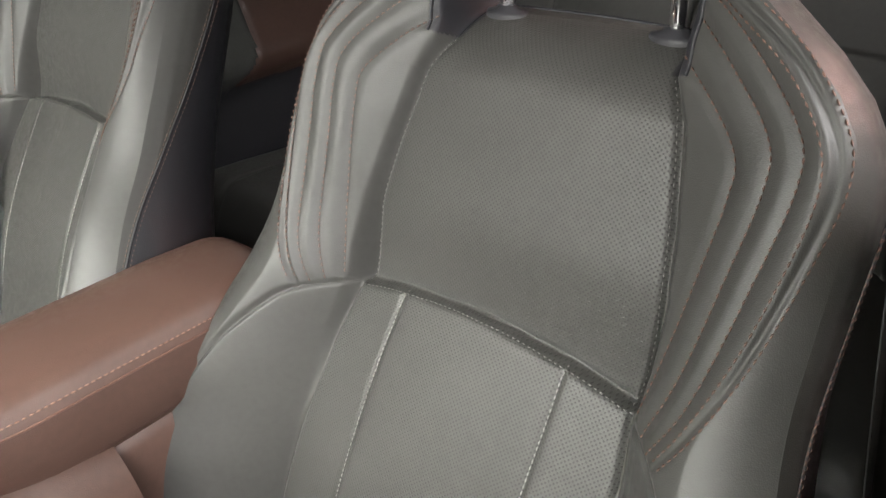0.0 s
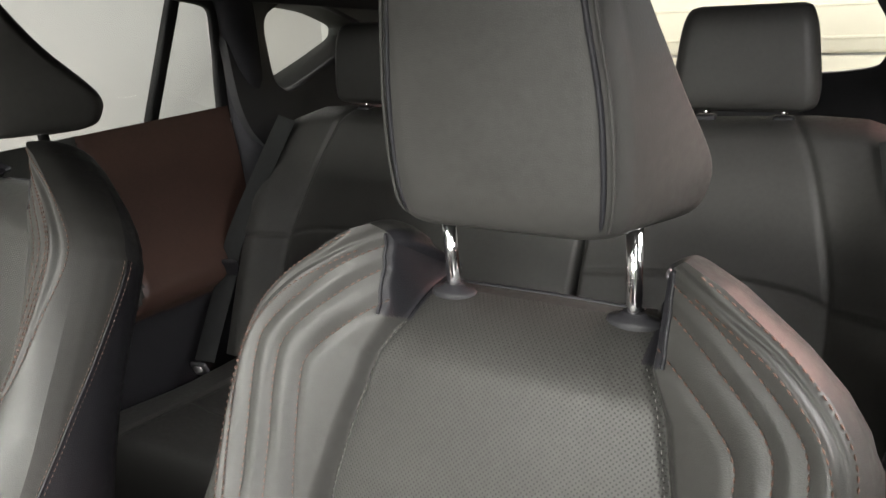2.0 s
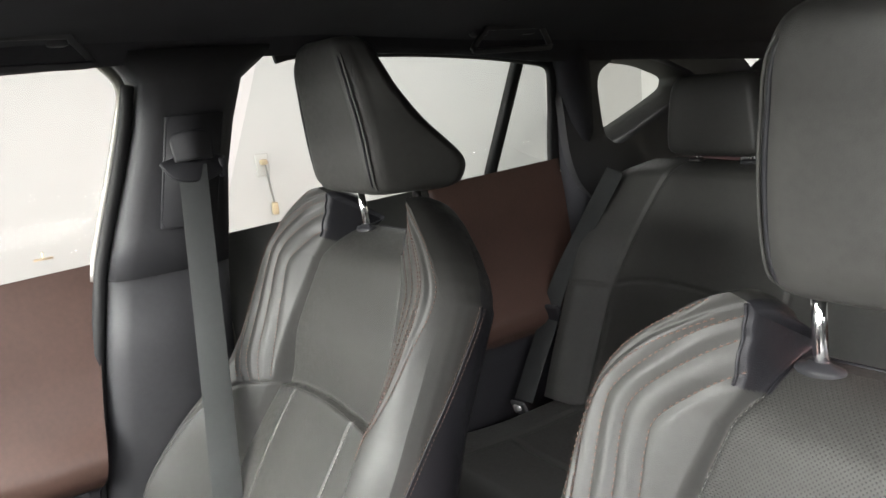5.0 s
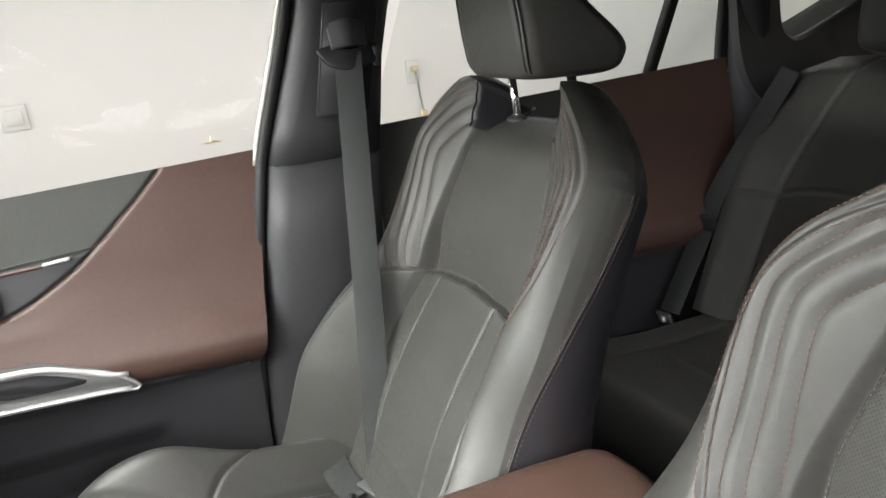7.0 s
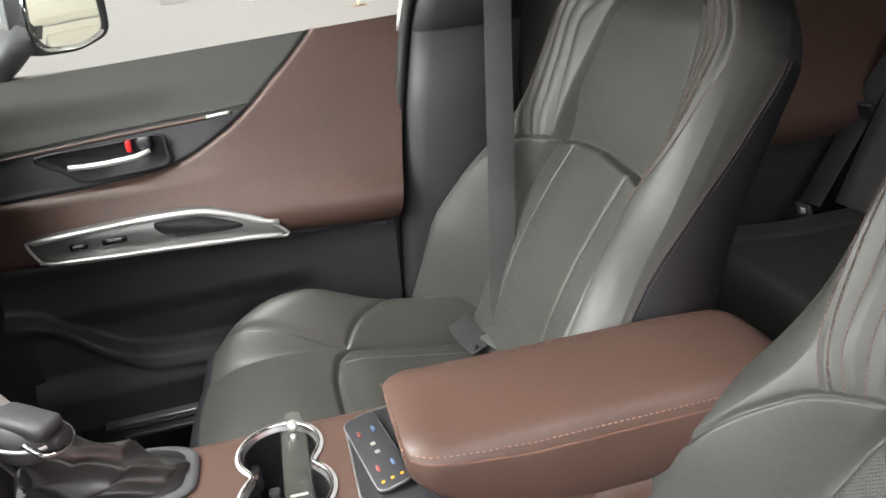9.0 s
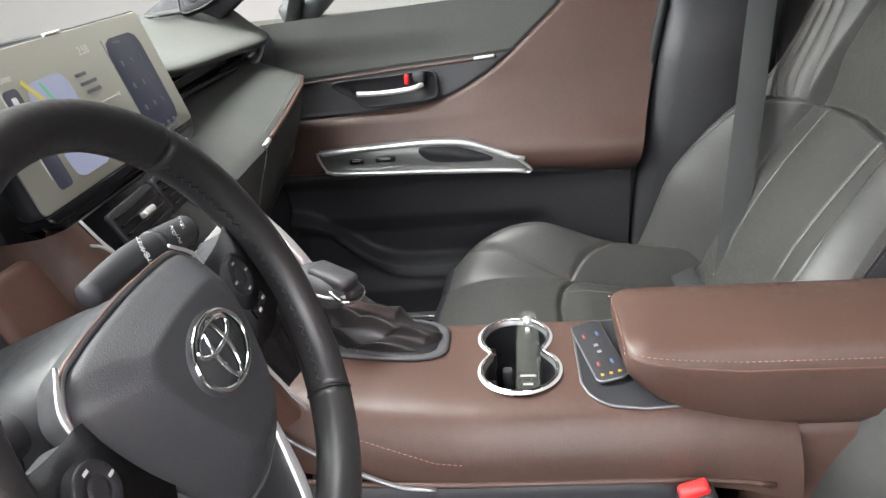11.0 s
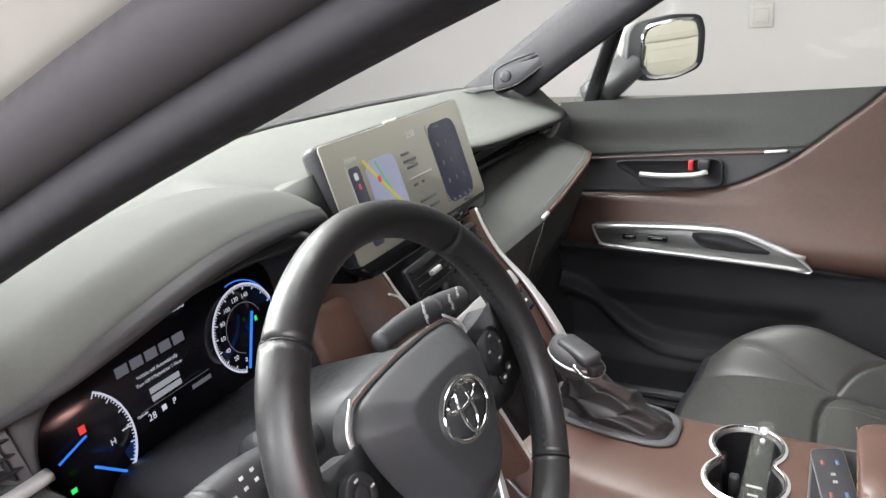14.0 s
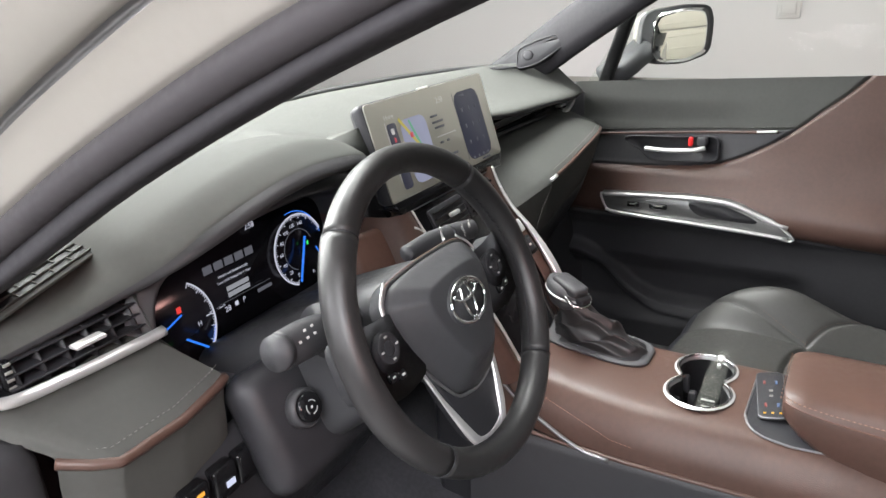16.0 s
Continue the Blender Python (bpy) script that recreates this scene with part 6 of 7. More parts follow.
# lower V spoke with its silver outline
low = new("lower_spoke")
low.parent = wheel
o = dense(np.array([(-0.062, -0.050), (-0.036, -0.152), (0, -0.160), (0.036, -0.152), (0.062, -0.050), (0, -0.04)]), 6)
part("spoke_body", moved(moved(slab(o, 0.016, 0.004), pose(0, 0, -0.056)), WM), PLASTIC_DK, low)
vpath = smooth_line([(-0.076, 0.060, -0.033), (-0.096, 0.039, -0.032), (-0.094, 0.013, -0.032), (-0.085, -0.018, -0.034), (-0.072, -0.045, -0.039), (-0.053, -0.100, -0.041), (-0.034, -0.146, -0.042), (-0.022, -0.158, -0.042), (0.0, -0.160, -0.042), (0.022, -0.158, -0.042), (0.034, -0.146, -0.042), (0.053, -0.100, -0.041), (0.072, -0.045, -0.039), (0.085, -0.018, -0.034), (0.094, 0.013, -0.032), (0.096, 0.039, -0.032), (0.076, 0.060, -0.033)], 110)
wide = np.interp(np.linspace(0, 1, 110), [0, 0.1, 0.30, 0.40, 0.455, 0.5, 0.545, 0.60, 0.70, 0.9, 1], [0.25, 0.36, 0.46, 1.0, 1.15, 0.7, 1.2, 1.35, 0.7, 0.36, 0.25])
part("silver_outline", moved(sweep(vpath, rounded_rect(0.010, 0.007, 0.002, 3), up=(0, 0, 1), scale=wide), WM), SILVER, low, "satin silver outline")

# ---- centre stack ----
stack = thing("centre_stack", "centre stack with air vents, climate panel and silver edging", "centre stack")
cs_path = [(0.640, 1.030), (0.625, 1.000), (0.600, 0.965), (0.560, 0.925), (0.520, 0.870), (0.490, 0.815), (0.47, 0.775)]
sxs = np.linspace(-0.115, 0.115, 14)
rows = np.array([[(x * (1.0 - 0.25 * i / 6), y + 0.02 * (x / 0.115) ** 2, z) for x in sxs] for i, (y, z) in enumerate(cs_path)])
dn = np.array([smooth_line(rows[:, i], 40) for i in range(14)]).transpose(1, 0, 2)
part("stack_face", (dn.reshape(-1, 3), grid_faces(*dn.shape[:2])[:, ::-1]), GLOSS, stack, "glossy black panel")
for sx in (-1, 1):
    cheek = np.array([[(sx * (0.115 * (1.0 - 0.25 * i / 6) + w), y + 0.02 + dyy, z + 0.004) for w, dyy in ((0.0, 0.0), (0.012, -0.012), (0.03, -0.014), (0.052, 0.0), (0.066, 0.05), (0.07, 0.15))] for i, (y, z) in enumerate(cs_path)])
    ck = np.array([smooth_line(cheek[:, i], 30) for i in range(cheek.shape[1])]).transpose(1, 0, 2)
    part("stack_cheek", (ck.reshape(-1, 3), grid_faces(*ck.shape[:2])), BROWN, stack, "brown leather cheek")
    lnp = smooth_line([(sx * (0.117 * (1.0 - 0.25 * i / 6) + 0.016), y + 0.0, z + 0.006) for i, (y, z) in enumerate(cs_path)], 40)
    part("silver_strip", sweep(lnp, rounded_rect(0.010, 0.005, 0.002, 3), up=(0, -0.6, 0.8), scale=np.interp(np.linspace(0, 1, 40), [0, 0.3, 0.6, 1], [0.5, 0.8, 1.9, 2.3] if sx > 0 else [0.4, 0.5, 0.6, 0.6])), SILVER, stack, "satin silver strip")
for k, cx_ in enumerate((-0.052, 0.052)):
    vt = new("vent")
    vt.parent = stack
    vm = axes((cx_, 0.627, 1.004), (1, 0, 0), (0, 0.45, 0.89))
    part("vent_frame", moved(slab(rounded_rect(0.098, 0.046, 0.006, 4), 0.006, 0.002), vm), PLASTIC_DK, vt)
    for j in range(4):
        part("blade", moved(box(0, -0.015 + j * 0.010, 0.008, 0.088, 0.003, 0.008, 0.001), vm), GLOSS, vt)
    part("vent_tab", moved(box(0.0, 0.0, 0.014, 0.022, 0.007, 0.010, 0.002), vm), SILVER, vt)
pm = axes((0, 0.574, 0.944), (1, 0, 0), (0, 0.62, 0.785))
part("climate_bar", moved(slab(rounded_rect(0.196, 0.024, 0.005, 4), 0.008, 0.002), pm), SILVER, stack, "satin silver bar")
pm2 = axes((0, 0.552, 0.915), (1, 0, 0), (0, 0.60, 0.80))
part("climate_panel", moved(slab(rounded_rect(0.186, 0.034, 0.005, 4), 0.008, 0.002), pm2), GLOSS, stack)
for k in range(7):
    part("climate_key", moved(box(-0.075 + k * 0.025, 0, 0.009, 0.021, 0.022, 0.004, 0.0015), pm2), PLASTIC_DK, stack)
    part("key_mark", moved(box(-0.075 + k * 0.025, 0, 0.0114, 0.007, 0.004, 0.0005, 0.0002), pm2), STALKW, stack)
# brown panel and silver arc between the cluster and the stack
part("brown_panel", moved(box(0, 0, 0, 0.10, 0.11, 0.02, 0.01), axes((-0.185, 0.668, 0.965), (1, -0.15, 0), (0.0, 0.35, 0.93))), BROWN_DARK, stack, "brown vinyl side panel")
part("silver_arc", tube(smooth_line([(-0.152, 0.625, 1.018), (-0.142, 0.618, 1.010), (-0.136, 0.608, 0.992), (-0.134, 0.598, 0.970)], 20), 0.0015, 8), SILVER, stack)


# ---- centre console ----
CX = -0.012
con = thing("centre_console", "brown leather centre console with black lower sides", "centre console")
prof = np.array([(-0.128, 0.690), (-0.127, 0.705), (-0.122, 0.728), (-0.108, 0.752), (-0.088, 0.768), (-0.05, 0.774), (0.0, 0.775), (0.05, 0.774), (0.088, 0.768), (0.108, 0.752), (0.122, 0.728), (0.127, 0.705), (0.128, 0.690)])
prof = smooth_line(prof, 61)
cyl = np.linspace(0.56, -0.06, 125)
rise = np.interp(cyl, [-0.06, 0.0, 0.05, 0.30, 0.40, 0.50, 0.56], [-0.03, -0.012, -0.003, 0.0, 0.008, 0.024, 0.035])
G = np.array([[(CX + x * np.interp(y, [0, 0.3, 0.56], [1.0, 1.0, 0.86]), y, z + r) for x, z in prof] for y, r in zip(cyl, rise)])
fc = grid_faces(*G.shape[:2])[:, ::-1]
mid = G.reshape(-1, 3)[fc].mean(1)
cups = ((0.032, 0.236, 0.042), (-0.038, 0.232, 0.045))
inside = np.zeros(len(fc), bool)
for cx_, cy_, r_ in cups:
    inside |= (mid[:, 0] - cx_) ** 2 + (mid[:, 1] - cy_) ** 2 < (r_ - 0.0005) ** 2
inside |= (np.abs(mid[:, 0] + 0.003) < 0.034) & (np.abs(mid[:, 1] - 0.234) < 0.021)
keep = ~inside
used, inv = np.unique(fc[keep], return_inverse=True)
part("leather_top", (G.reshape(-1, 3)[used], inv.reshape(-1, 4)), BROWN, con, "brown leather cover")
ty = np.linspace(0.164, -0.05, 40)
tw_ = np.interp(ty, [-0.05, -0.01, 0.10, 0.135, 0.150, 0.160, 0.164], [0.070, 0.082, 0.088, 0.084, 0.077, 0.064, 0.050])
TP = []
for y, w in zip(ty, tw_):
    xl = np.linspace(-1, 1, 25) * w - 0.006
    TP.append(np.stack([CX + xl, np.full(25, y), np.interp(xl, prof[:, 0], prof[:, 1]) + np.interp(y, cyl[::-1], rise[::-1]) + 0.002], -1))
TP = np.array(TP)
part("tray_plate", (TP.reshape(-1, 3), grid_faces(*TP.shape[:2])[:, ::-1]), PLASTIC_DK, con, "dark plastic tray panel")
part("tray_edge", tube(np.r_[TP[::-1, 0], TP[0, 1:-1], TP[:, -1]], 0.0016, 6), GREYTRIM, con)
for sx in (-1, 1):
    ys_ = np.linspace(0.56, -0.12, 30)
    side = np.array([[(CX + sx * w, y, z + float(np.interp(y, [-0.12, -0.02, 0.10], [-0.13, -0.06, 0.0]))) for y in ys_] for w, z in ((0.124, 0.700), (0.132, 0.694), (0.134, 0.685), (0.134, 0.60), (0.138, 0.48), (0.14, 0.36))])
    fcs = grid_faces(*side.shape[:2])
    part("side_panel", (side.reshape(-1, 3), fcs if sx > 0 else fcs[:, ::-1]), PLASTIC, con, "black plastic lower side")
    ed = np.array([(CX + sx * 0.1285, y, 0.697 + np.interp(y, cyl[::-1], rise[::-1]) * 0.6) for y in np.linspace(0.50, -0.03, 30)])
    part("brown_edging", tube(ed, 0.0035, 8), BROWN, con)
    st = np.array([(CX + sx * np.interp(y, [0.0, 0.2, 0.33, 0.45], [0.128, 0.1275, 0.124, 0.110]), y, np.interp(y, [0.0, 0.2, 0.33, 0.45], [0.712, 0.712, 0.726, 0.768])) for y in np.linspace(0.44, 0.30, 20)])
    stitches(st + np.array([sx * 0.0015, 0, 0.0005]), (sx, 0, 0.3), THREAD_TAN, con, 0.006, 0.004, 0.0006)
part("rear_block", box(CX - 0.018, -0.16, 0.62, 0.156, 0.30, 0.24, 0.02), BROWN, con, "brown leather box under the armrest")
part("front_riser", box(CX, 0.60, 0.62, 0.20, 0.10, 0.34, 0.02), PLASTIC_DK, con)
# footwell flank trim of dark leather and silver at the driver's side
part("flank_trim", sweep(smooth_line([(CX - 0.105, 0.53, 0.79), (CX - 0.118, 0.47, 0.745), (CX - 0.132, 0.38, 0.704), (CX - 0.136, 0.33, 0.698)], 20), rounded_rect(0.006, 0.005, 0.002, 3)), GREYTRIM, con)

# cup holder
ch = thing("cup_holder", "twin cup holder with a chrome rim in the console", "cup holder")


def two_lobes(k=0.0, n=72):
    (x1, y1, r1), (x2, y2, r2) = cups
    pts = []
    for a in np.linspace(-140, 140, n // 2):
        pts.append((x1 + (r1 + k) * math.cos(radians(a)), y1 + (r1 + k) * math.sin(radians(a))))
    for a in np.linspace(42, 318, n // 2):
        pts.append((x2 + (r2 + k) * math.cos(radians(a)), y2 + (r2 + k) * math.sin(radians(a))))
    p = np.array(pts)
    for _ in range(3):
        p = (np.roll(p, 1, 0) + 2 * p + np.roll(p, -1, 0)) / 4
    return p


lob = two_lobes()
part("chrome_rim", tube(np.c_[lob, np.full(len(lob), 0.7765)], 0.0019, 8, closed=True), CHROME, ch, "polished chrome rim")
part("silver_rim", loft([np.c_[two_lobes(0.001), np.full(len(lob), 0.776)], np.c_[two_lobes(-0.002), np.full(len(lob), 0.770)], np.c_[two_lobes(-0.0032), np.full(len(lob), 0.769)]], caps=False), GREYTRIM, ch)
part("rim_flange", loft([np.c_[two_lobes(0.0052), np.full(len(lob), 0.7754)], np.c_[two_lobes(0.0024), np.full(len(lob), 0.7766)], np.c_[two_lobes(-0.001), np.full(len(lob), 0.7772)]], caps=False), SILVER, ch)
part("well", loft([np.c_[two_lobes(-0.0030), np.full(len(lob), 0.7695)], np.c_[two_lobes(-0.006), np.full(len(lob), 0.72)], np.c_[two_lobes(-0.008), np.full(len(lob), 0.695)], np.c_[two_lobes(-0.02), np.full(len(lob), 0.692)], np.c_[lob.mean(0) + (lob - lob.mean(0)) * 0.02, np.full(len(lob), 0.6915)]], caps=False), RECESS_SHADE, ch, "black well")
for cx_, cy_, r_ in cups:
    for a in (70, 160, 250):
        a = radians(a)
        part("grip_tab", box(cx_ + (r_ - 0.008) * math.cos(a), cy_ + (r_ - 0.008) * math.sin(a), 0.735, 0.012, 0.012, 0.03, 0.003), PLASTIC, ch)

# clear key tag standing in the cup holder
kt = thing("key_tag", "clear acrylic key tag with keys standing in the cup holder", "key tag")
KM = axes((-0.078, 0.226, 0.732), (0.05, 1.0, 0.0), (0.93, -0.03, 0.36))
o = dense([(-0.014, -0.004), (0.014, -0.004), (0.014, 0.132), (0.010, 0.136), (0.0095, 0.160), (-0.0095, 0.162), (-0.014, 0.130)], 5)
part("tag_plate", moved(slab(o, 0.004, 0.001), KM), CLEAR, kt)
part("tag_rivet", moved(loft([np.c_[circle(r, 16) + np.array([0, 0.145]), np.full(16, z)] for r, z in ((0.0055, -0.001), (0.0055, 0.006), (0.003, 0.007))]), KM), SILVER, kt)
part("tag_rivet", moved(loft([np.c_[circle(r, 16) + np.array([0, 0.130]), np.full(16, z)] for r, z in ((0.003, -0.001), (0.003, 0.0055), (0.002, 0.006))]), KM), SILVER, kt)
for k in range(4):
    part("print_bar", moved(box(0.0, 0.028 + k * 0.012, 0.0046, 0.012 + 0.006 * (k % 2), 0.003, 0.0006, 0.0002), KM), material("grey_print", (0.35, 0.35, 0.34), 0.6) if k == 0 else bpy.data.materials["grey_print"], kt)
part("key_fob", box(-0.045, 0.236, 0.713, 0.034, 0.055, 0.014, 0.006), PLASTIC_DK, kt)
part("fob_button", box(-0.048, 0.232, 0.7215, 0.012, 0.012, 0.002, 0.001), RED, kt, "red fob button")
part("key_ring", tube([(-0.03 + 0.013 * math.cos(a), 0.250 + 0.013 * math.sin(a), 0.722) for a in np.linspace(0, 2 * np.pi, 28, endpoint=False)], 0.0011, 6, closed=True), CHROME, kt)

# seat-heater switches and the small tray before the armrest
sw = thing("seat_heater_switches", "black seat-heater switch panel with red and blue rockers", "switch panel")
SWM = axes((-0.012, 0.1385, 0.7775), (0.975, 0.17, 0.0), (-0.17, 0.975, -0.12))
part("bezel", moved(slab(rounded_rect(0.1225, 0.0375, 0.0095, 5), 0.0036, 0.001), SWM), GREYTRIM, sw, "thin silver bezel")
part("switch_plate", moved(slab(rounded_rect(0.121, 0.036, 0.009, 5), 0.0038, 0.001), SWM), PLASTIC_DK, sw)
BLUE = material("blue_mark", (0.07, 0.11, 0.20), 0.4)
ROCKER_RED = material("dull_red_mark", (0.18, 0.045, 0.04), 0.4)
for k, mt in ((0, ROCKER_RED), (1, BLUE)):
    for s_ in (-1, 1):
        part("rocker", moved(box(s_ * 0.030, -0.008 + 0.016 * (1 - k), 0.0043, 0.009, 0.0034, 0.002, 0.0008), SWM), mt, sw)
for s_ in (-0.006, 0.008):
    part("seat_symbol", moved(box(s_, 0.0, 0.0042, 0.005, 0.005, 0.0006, 0.0002), SWM), THREAD_GREY, sw)
for k in range(3):
    part("indicator", moved(box(-0.050, -0.010 + k * 0.010, 0.0042, 0.0035, 0.0035, 0.0008, 0.0003), SWM), glowing("amber_lamp", (1.0, 0.55, 0.02), 0.9) if k == 0 else bpy.data.materials["amber_lamp"], sw)

# armrest
arm = thing("armrest", "brown leather centre armrest lid with a stitched edge", "armrest")
ay = np.r_[0.118 - 0.034 * (1 - np.cos(np.linspace(0, np.pi / 2, 12))), np.linspace(0.080, -0.300, 54)]
rings = []
for y in ay:
    e = min(1.0, (0.118 - y) / 0.034 + 0.02, (y + 0.300) / 0.04 + 0.02)
    k = math.sqrt(max(0.0, 1 - (1 - e) ** 2))
    ztop = np.interp(y, [-0.3, -0.2, 0.0, 0.118], [0.826, 0.834, 0.838, 0.838])
    zbot = np.interp(y, [-0.3, 0.0, 0.06, 0.118], [0.722, 0.722, 0.750, 0.795])
    wt = 0.071 * (0.70 + 0.30 * k)
    wb = 0.080 * (0.70 + 0.30 * k)
    hz = (ztop - zbot) / 2 * (0.74 + 0.26 * k)
    zm = (ztop + zbot) / 2
    ring = [(-wb, -0.55), (-wb * 1.02, -0.1), (-wb * 1.0, 0.30), (-wb * 0.985, 0.50), (-wt * 1.05, 0.62), (-wt * 1.0, 0.78), (-wt * 0.88, 0.93), (-wt * 0.6, 1.0), (0, 1.04), (wt * 0.6, 1.0), (wt * 0.88, 0.93), (wt, 0.78), (wt * 1.05, 0.62), (wb * 0.985, 0.5), (wb, 0.3), (wb * 1.02, -0.1), (wb, -0.55), (wb * 0.85, -0.95), (0, -1.0), (-wb * 0.85, -0.95)]
    rings.append([(CX - 0.018 + a, y, zm + hz * b) for a, b in ring])
R_ = np.array(rings)
part("armrest_lid", loft(R_), BROWN, arm)
part("seam", tube(R_[3:-3, 3] + np.array([-0.0003, 0, 0]), 0.0011, 6), BROWN_DARK, arm)
stitches(R_[3:-3, 4] + np.array([-0.0005, 0, 0.002]), (-0.8, 0, 0.6), THREAD_TAN, arm, 0.0062, 0.0045, 0.0008)
stitches(np.array([R_[2, i] for i in range(3, 14)]) + np.array([0, 0.003, 0]), (0, 1, 0.3), THREAD_TAN, arm, 0.0062, 0.0045, 0.0007)

# gear selector
sh = thing("gear_selector", "gear selector with a silver-trimmed knob and leather boot", "gear selector")
o = dense([(-0.020, 0.318), (0.072, 0.318), (0.080, 0.50), (-0.020, 0.50)], 6)
part("surround", loft([np.c_[o, np.full(len(o), 0.776) + np.interp(o[:, 1], [0.3, 0.4, 0.5], [0, 0.008, 0.024])], np.c_[o, np.full(len(o), 0.7790) + np.interp(o[:, 1], [0.3, 0.4, 0.5], [0, 0.008, 0.024])], np.c_[o.mean(0) + (o - o.mean(0)) * 0.93, np.full(len(o), 0.7800) + np.interp(o[:, 1], [0.3, 0.4, 0.5], [0, 0.008, 0.024])]]), COWL, sh, "grey surround")
oi = o.mean(0) + (o - o.mean(0)) * 0.86
part("gate", loft([np.c_[oi, np.full(len(o), 0.779) + np.interp(oi[:, 1], [0.3, 0.4, 0.5], [0, 0.008, 0.024])], np.c_[oi, np.full(len(o), 0.7806) + np.interp(oi[:, 1], [0.3, 0.4, 0.5], [0, 0.008, 0.024])]]), PLASTIC_DK, sh)
for k in range(4):
    part("gear_letter_bar", box(-0.008, 0.43 - 0.022 * k, 0.793 - 0.003 * k, 0.006, 0.006, 0.001, 0.0003), glowing("gear_light", (0.6, 0.7, 1.0), 0.6) if k == 0 else bpy.data.materials["gear_light"], sh)
rings = []
for tt in np.linspace(0, 1, 44):
    c = np.array([0.028 - 0.012 * tt, 0.402 + 0.044 * tt ** 1.1, 0.781 + 0.080 * tt])
    wx, wy = 0.038 * (1 - tt) ** 1.1 + 0.017 * tt ** 0.7, 0.074 * (1 - tt) ** 1.25 + 0.023 * tt ** 0.6
    a = np.linspace(0, 2 * np.pi, 72, endpoint=False)
    swell = math.sin(math.pi * min(1.0, tt * 1.05 + 0.02)) ** 0.6
    ridge = 1 - np.abs(np.sin(a * 2.5 + 5.5 * tt + 0.4 * np.sin(3 * a))) ** 0.7
    crease = 1 - np.abs(np.sin(a * 1.5 - 9.0 * tt + 1.3)) ** 0.6
    fold = 1 + swell * (0.26 * ridge + 0.15 * crease - 0.12)
    rings.append(np.stack([c[0] + wx * fold * np.cos(a), c[1] + wy * fold * np.sin(a), np.maximum(0.780, c[2] + 0.007 * swell * (ridge - crease))], 1))
part("leather_boot", loft(rings), GRIP, sh, "creased black leather boot")
KN = axes((0.014, 0.456, 0.872), (0.87, -0.49, 0.0), (0.48, 0.85, 0.18))
kr = []
for z, w, l, oy in ((-0.022, 0.014, 0.018, 0.0), (-0.016, 0.021, 0.028, 0.0), (-0.004, 0.025, 0.036, 0.002), (0.008, 0.0255, 0.037, 0.003), (0.017, 0.022, 0.033, 0.004), (0.022, 0.013, 0.022, 0.005), (0.0235, 0.004, 0.008, 0.005)):
    kr.append(np.c_[circle(w, 28, l) + np.array([0, oy]), np.full(28, z)])
knob = part("knob", moved(loft(kr), KN), COWL, sh, "smooth dark grey knob")
part("knob_trim", moved(tube(np.c_[circle(0.0252, 40, 0.0365) + np.array([0, 0.002]), np.full(40, 0.003)], 0.0020, 8, closed=True), KN), SILVER, knob, "satin silver band")
part("knob_cap", moved(loft([np.c_[rounded_rect(2 * w, 2 * l, 0.008, 6) + np.array([0, -0.008]), np.full(24, z)] for w, l, z in ((0.016, 0.030, 0.014), (0.0155, 0.0295, 0.0235), (0.012, 0.025, 0.026))]), KN), PLASTIC, knob)
part("knob_button", moved(box(0.004, -0.037, 0.006, 0.024, 0.016, 0.016, 0.005), KN), PLASTIC_DK, knob)
part("button_frame", moved(tube(smooth_line([(-0.019, -0.020, 0.010), (-0.017, -0.040, 0.004), (0.0, -0.047, 0.001), (0.017, -0.040, 0.004), (0.019, -0.020, 0.010)], 24), 0.0032, 8), KN), CHROME, knob, "polished chrome button frame")


# ---- windscreen, bonnet and the driver's pillar ----
ws = thing("windscreen", "raked windscreen over the dashboard", "windscreen", kind="structure")
wx = np.linspace(-0.70, 0.70, 30)
base = np.stack([wx, dash_back(wx) + 0.015, np.full(30, 1.118)], -1)
topw = np.stack([wx * 0.86, 0.36 + 0.05 * (1 - (wx / 0.7) ** 2), 1.425 + 0.03 * (1 - (wx / 0.7) ** 2)], -1)
wg = np.array([base * (1 - k) + topw * k + np.array([0, 0.03, 0.03]) * math.sin(math.pi * k) for k in np.linspace(0, 1, 16)])
part("pane", (wg.reshape(-1, 3), grid_faces(16, 30)), WINDOW, ws).visible_shadow = False
part("lower_frit", sweep(base + np.array([0, -0.002, 0.008]), rounded_rect(0.030, 0.016, 0.005, 3)), RUBBER, ws, "black band at the foot of the glass")
part("upper_frit", sweep(topw + np.array([0, 0.0, 0.0]), rounded_rect(0.06, 0.03, 0.01, 3)), HEADLINER, ws)
bonnet = thing("bonnet", "pearl beige bonnet beyond the windscreen", "bonnet", kind="structure")
bg = np.array([[(x, y, 1.075 - 0.11 * ((y - 1.15) / 1.0) ** 1.5 - 0.10 * (abs(x) / 0.8) ** 3) for x in np.linspace(-0.82, 0.82, 24)] for y in np.linspace(1.20, 2.15, 16)])
part("bonnet_skin", (bg.reshape(-1, 3), grid_faces(16, 24)[:, ::-1]), PAINT, bonnet)
part("cowl", sweep([(x, dash_back(x) + 0.06, 1.082) for x in wx], rounded_rect(0.10, 0.03, 0.01, 3)), RUBBER, bonnet)

